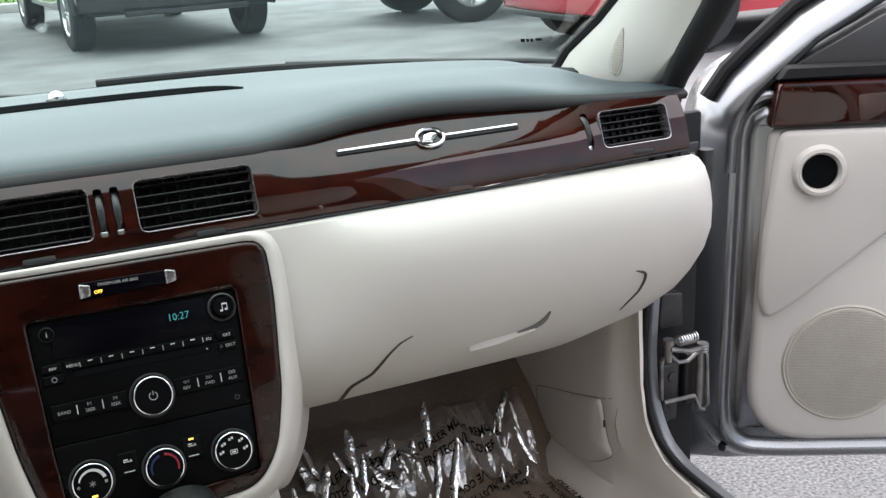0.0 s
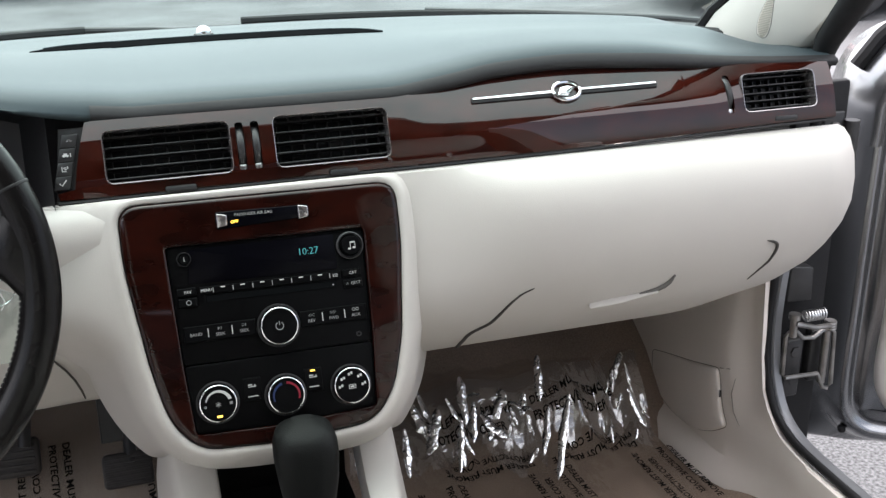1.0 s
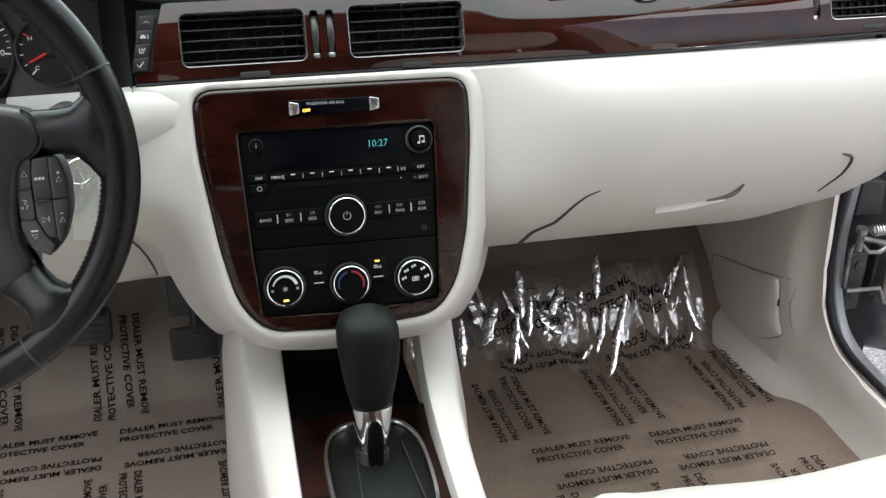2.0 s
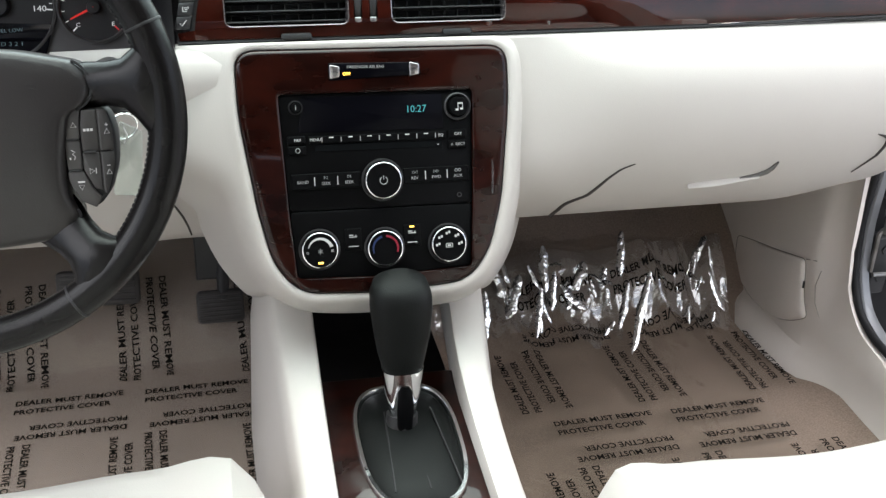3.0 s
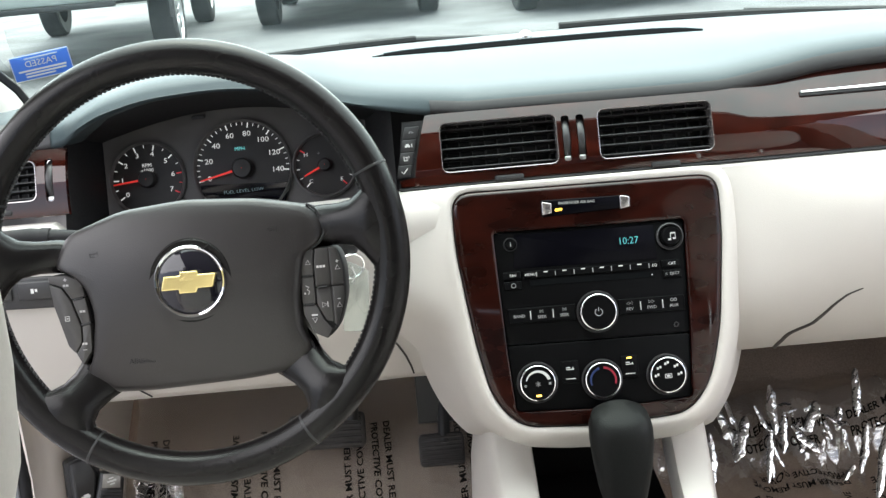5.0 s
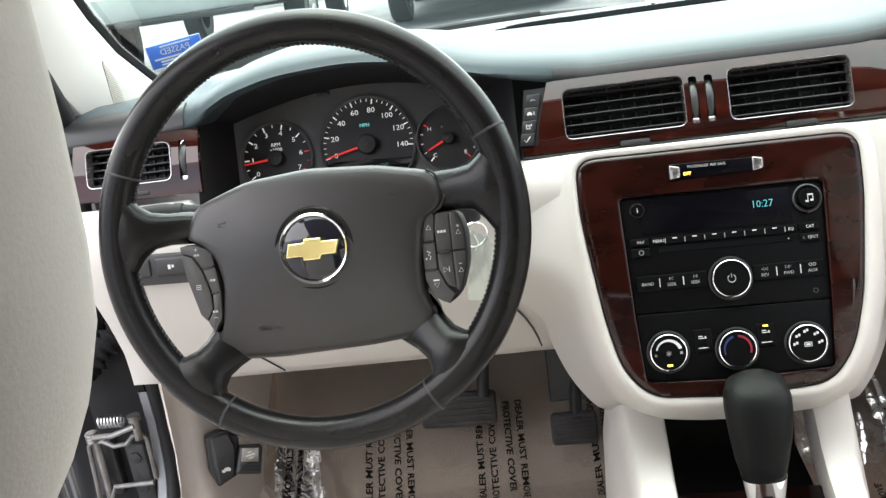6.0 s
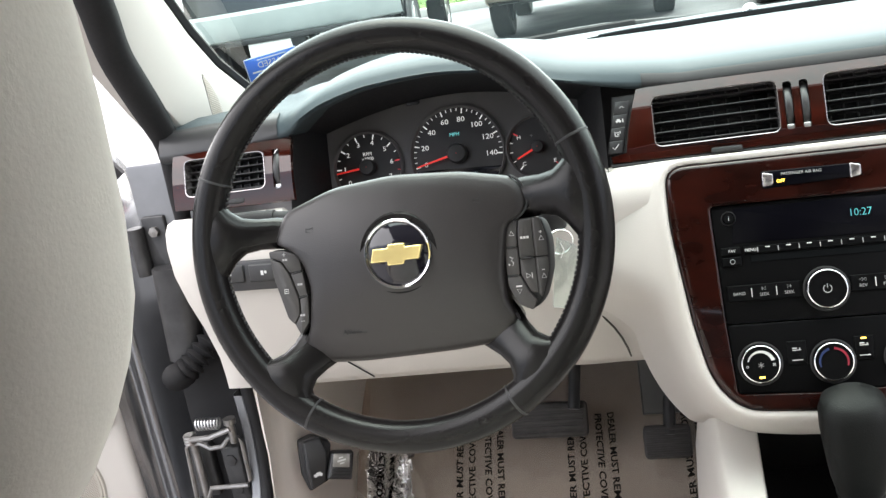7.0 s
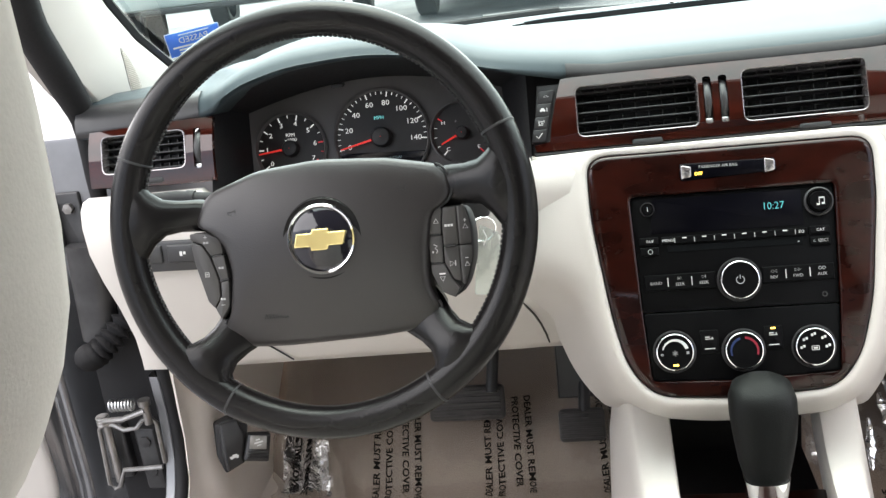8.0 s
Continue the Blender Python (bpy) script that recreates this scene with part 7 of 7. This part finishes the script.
# ---- outside: lot, grass and parked vehicles ----
nx, ny = 40, 40
grid = []
for k in range(ny + 1):
    y = -60 + 260 * (k / ny)
    grid.append([V((-120 + 240 * j / nx, y, -0.02 * smooth01(20, 100, y))) for j in range(nx + 1)])
ob = part("ground", loft(grid), asphalt)
tagged(ob, "grey worn asphalt car park", "asphalt", kind="structure")
ob = part("lawn", box((10, 34, -0.02), (40, 34, 0.16), 0.04), grass_green)
tagged(ob, "green grass verge behind the parked cars", "grass", kind="structure")
ob = part("kerb", box((-6, 16.85, 0.04), (70, 0.24, 0.20), 0.03), material("concrete", (0.42, 0.41, 0.39), 0.9, vary=0.15, scale=3, bump=0.5, fine=80))
tagged(ob, "pale concrete kerb along the grass", "kerb", kind="structure")
tuft = bmesh.new()
rng = random.Random(4)
for k in range(4200):
    x, y = rng.uniform(-12, 6), rng.uniform(17.05, 21)
    h, q = rng.uniform(0.04, 0.11), rng.uniform(0, 6.28)
    d = V((math.cos(q), math.sin(q), 0)) * 0.012
    b = V((x, y, 0.058))
    tuft.faces.new([tuft.verts.new(p) for p in (b - d, b + d, b + V((d.y * 3, -d.x * 3, h)))])
ob = part("grass_blades", tuft, grass_green)
tagged(ob, "short mown grass blades", "grass", kind="stuff")

tyre_mat = material("tyre", (0.018, 0.018, 0.019), 0.75, vary=0.2, scale=20, bump=0.4, fine=120)
plate_white = material("plate_white", (0.7, 0.7, 0.68), 0.4)
tail_red = material("tail_lamp", (0.35, 0.01, 0.01), 0.15, vary=0.1, coat=1.0)
lamp_clear = material("lamp_lens", (0.6, 0.62, 0.64), 0.1, vary=0.1, coat=1.0)


def vehicle(name, at, heading, paint, label, width=1.82, length=4.7, ride=0.24, waist=0.95, roof=1.50, wheel_r=0.33, base=2.75, rim=None, bumper=None, truck=False):
    """A parked vehicle; its near end faces the camera at local y = 0, its body runs to +y."""
    ob = thing(name, (at[0], at[1], 0.0), label, "car", group="parked vehicles")
    m = Matrix.Translation((at[0], at[1], 0)) @ Matrix.Rotation(radians(heading), 4, "Z")
    hw = width / 2
    side = [(0.0, ride + 0.12), (0.02, waist - 0.12), (0.10, waist), (0.85 if not truck else 1.2, waist + 0.05), (1.35 if not truck else 1.6, roof - 0.03), (1.9, roof), (3.0, roof - 0.02), (3.75, waist + 0.04), (length - 0.1, waist - 0.08), (length, ride + 0.15)]
    rows = []
    for u in [-1 + k / 8 for k in range(17)]:
        e = abs(u)
        row = []
        for y, z in side:
            tuck = 0.10 * smooth01(waist, roof, z)
            row.append(m @ V((u * (hw - tuck), y + 0.16 * e ** 3 * (1 if y < length / 2 else -1) * (1 if z < waist else 0.4), z - 0.05 * e ** 4 * smooth01(waist, roof, z))))
        rows.append(row)
    body_ob = part("body", loft(rows), paint, ob, "painted body")
    for sx in (-1, 1):
        edge = [m @ V((sx * (hw - 0.10 * smooth01(waist, roof, z)), y + 0.16 * (1 if y < length / 2 else -1) * (1 if z < waist else 0.4), z - 0.05 * smooth01(waist, roof, z))) for y, z in side]
        low = [m @ V((sx * (hw - 0.02), y + 0.16 * (1 if y < length / 2 else -1), ride)) for y, z in side]
        bm = loft([edge, [a.lerp(b, 0.5) + (m.to_3x3() @ V((sx * 0.03, 0, 0))) for a, b in zip(edge, low)], low])
        part("side_panel", bm, paint, body_ob)
        part("side_window", loft([[m @ V((sx * (hw - 0.015 - 0.085 * w), y, waist + 0.06 + (roof - waist - 0.14) * w)) for y in (1.35 + 0.25 * w, 2.2, 3.5 - 0.45 * w)] for w in (0, 0.5, 1)]), piano, body_ob, "dark side glass")
    part("rear_window", loft([[m @ V((u * (hw - 0.16 - 0.06 * w), 0.92 + 0.42 * w - 0.012 if not truck else 1.24 + 0.3 * w, waist + 0.085 + (roof - waist - 0.16) * w)) for u in (-1, -0.5, 0, 0.5, 1)] for w in (0, 0.5, 1)]), piano, body_ob, "dark end glass")
    part("underside", box((0, length / 2, ride + 0.06), (width - 0.22, length - 0.3, 0.10), 0.02, m), black_deep, ob)
    bz = ride + 0.17
    rows = []
    for u in [-1 + k / 10 for k in range(21)]:
        e = abs(u)
        rows.append([m @ V((u * (hw + 0.01), dy + 0.20 * e ** 3, bz + dz)) for dy, dz in ((0.06, -0.13), (-0.04, -0.11), (-0.075, -0.03), (-0.07, 0.10), (-0.04, 0.13), (0.06, 0.135))])
    part("bumper", loft(rows), bumper or paint, ob, "wrap-round bumper")
    part("lower_grille", box((0, -0.045, ride + 0.03), (width * 0.62, 0.06, 0.05), 0.01, m), black, ob)
    for sx in (-1, 1):
        part("lamp", box((sx * (hw - 0.17), 0.045, waist - (0.16 if not truck else 0.0)), (0.28, 0.10, 0.15), 0.03, m), tail_red if truck else lamp_clear, ob, "moulded lamp")
    pz = bz + (0.09 if not truck else 0.30)
    pl = part("number_plate", box((0, -0.088 if not truck else 0.0, pz), (0.31, 0.012, 0.16), 0.006, m), plate_white, ob, "pale number plate")
    bars(pl, m @ frame_of((0, -0.096 if not truck else -0.008, pz), (1, 0, 0), (0, 0, 1)), [(-0.08, 0, 0.05, 0.06), (0.0, 0, 0.05, 0.06), (0.08, 0, 0.05, 0.06)], dark_print, "plate_bars")
    for sx in (-1, 1):
        for y in (0.88, 0.88 + base):
            wm = m @ Matrix.Translation((sx * (hw - 0.085), y, wheel_r)) @ Matrix.Rotation(radians(90 * sx), 4, "Y")
            w = part("wheel", turned([(wheel_r * 0.62, -0.10), (wheel_r * 0.93, -0.115), (wheel_r, -0.095), (wheel_r, 0.095), (wheel_r * 0.93, 0.115), (wheel_r * 0.64, 0.11), (wheel_r * 0.62, 0.07)], wm, 40), tyre_mat, ob, "black tyre on its wheel")
            part("rim", turned([(wheel_r * 0.64, 0.105), (wheel_r * 0.60, 0.112), (wheel_r * 0.57, 0.085), (wheel_r * 0.50, 0.06), (wheel_r * 0.18, 0.085), (wheel_r * 0.05, 0.095), (0.0005, 0.095)], wm, 32), rim or satin, w, "wheel rim")
            for k in range(7):
                part("spoke", box((wheel_r * 0.34, 0, 0.088), (wheel_r * 0.46, 0.045, 0.03), 0.008, wm @ Matrix.Rotation(2 * math.pi * k / 7, 4, "Z"), seg=1), rim or satin, w)
            part("arch", tube([m @ V((sx * (hw + 0.004), y + (wheel_r + 0.05) * math.cos(q), wheel_r + (wheel_r + 0.05) * math.sin(q))) for q in [math.pi * k / 14 for k in range(15)]], 0.022, 6), black, ob)
    return ob


car_black = material("black_car_paint", (0.012, 0.013, 0.015), 0.2, vary=0.1, coat=1.0)
car_tan = material("tan_car_paint", (0.36, 0.31, 0.25), 0.3, metal=0.3, vary=0.06, coat=0.8)
car_red = material("red_car_paint", (0.42, 0.025, 0.04), 0.25, vary=0.08, coat=1.0)
car_grey = material("dark_grey_paint", (0.05, 0.055, 0.06), 0.25, metal=0.3, vary=0.08, coat=0.8)
bumper_grey = material("grey_bumper", (0.33, 0.36, 0.35), 0.35, vary=0.08, scale=4)
gold_rim = material("gold_rim", (0.62, 0.52, 0.32), 0.3, metal=0.8, vary=0.1)
vehicle("dark_suv", (1.97, 9.57), 4, car_black, "dark parked car on the asphalt", width=2.0, length=5.2, base=3.3, wheel_r=0.385, ride=0.36)
vehicle("tan_suv", (-0.94, 10.27), 2, car_tan, "tan parked car with a dark underside", width=2.0, ride=0.39, waist=1.08, wheel_r=0.40, bumper=car_tan)
vehicle("dark_pickup", (-3.33, 7.87), 6, car_black, "dark parked truck with a grey bumper", width=1.98, ride=0.575, waist=1.28, roof=1.95, wheel_r=0.415, base=3.5, length=5.7, bumper=bumper_grey, truck=True)
vehicle("dark_truck", (4.23, 10.43), -90, car_grey, "dark parked truck seen from the side", width=1.95, ride=0.60, waist=1.30, roof=1.95, wheel_r=0.46, base=3.6, length=5.9, truck=True)
vehicle("red_car", (4.39, 6.70), -90, car_red, "red parked car with gold wheels", width=1.95, ride=0.30, wheel_r=0.40, base=2.9, length=5.0, rim=gold_rim)
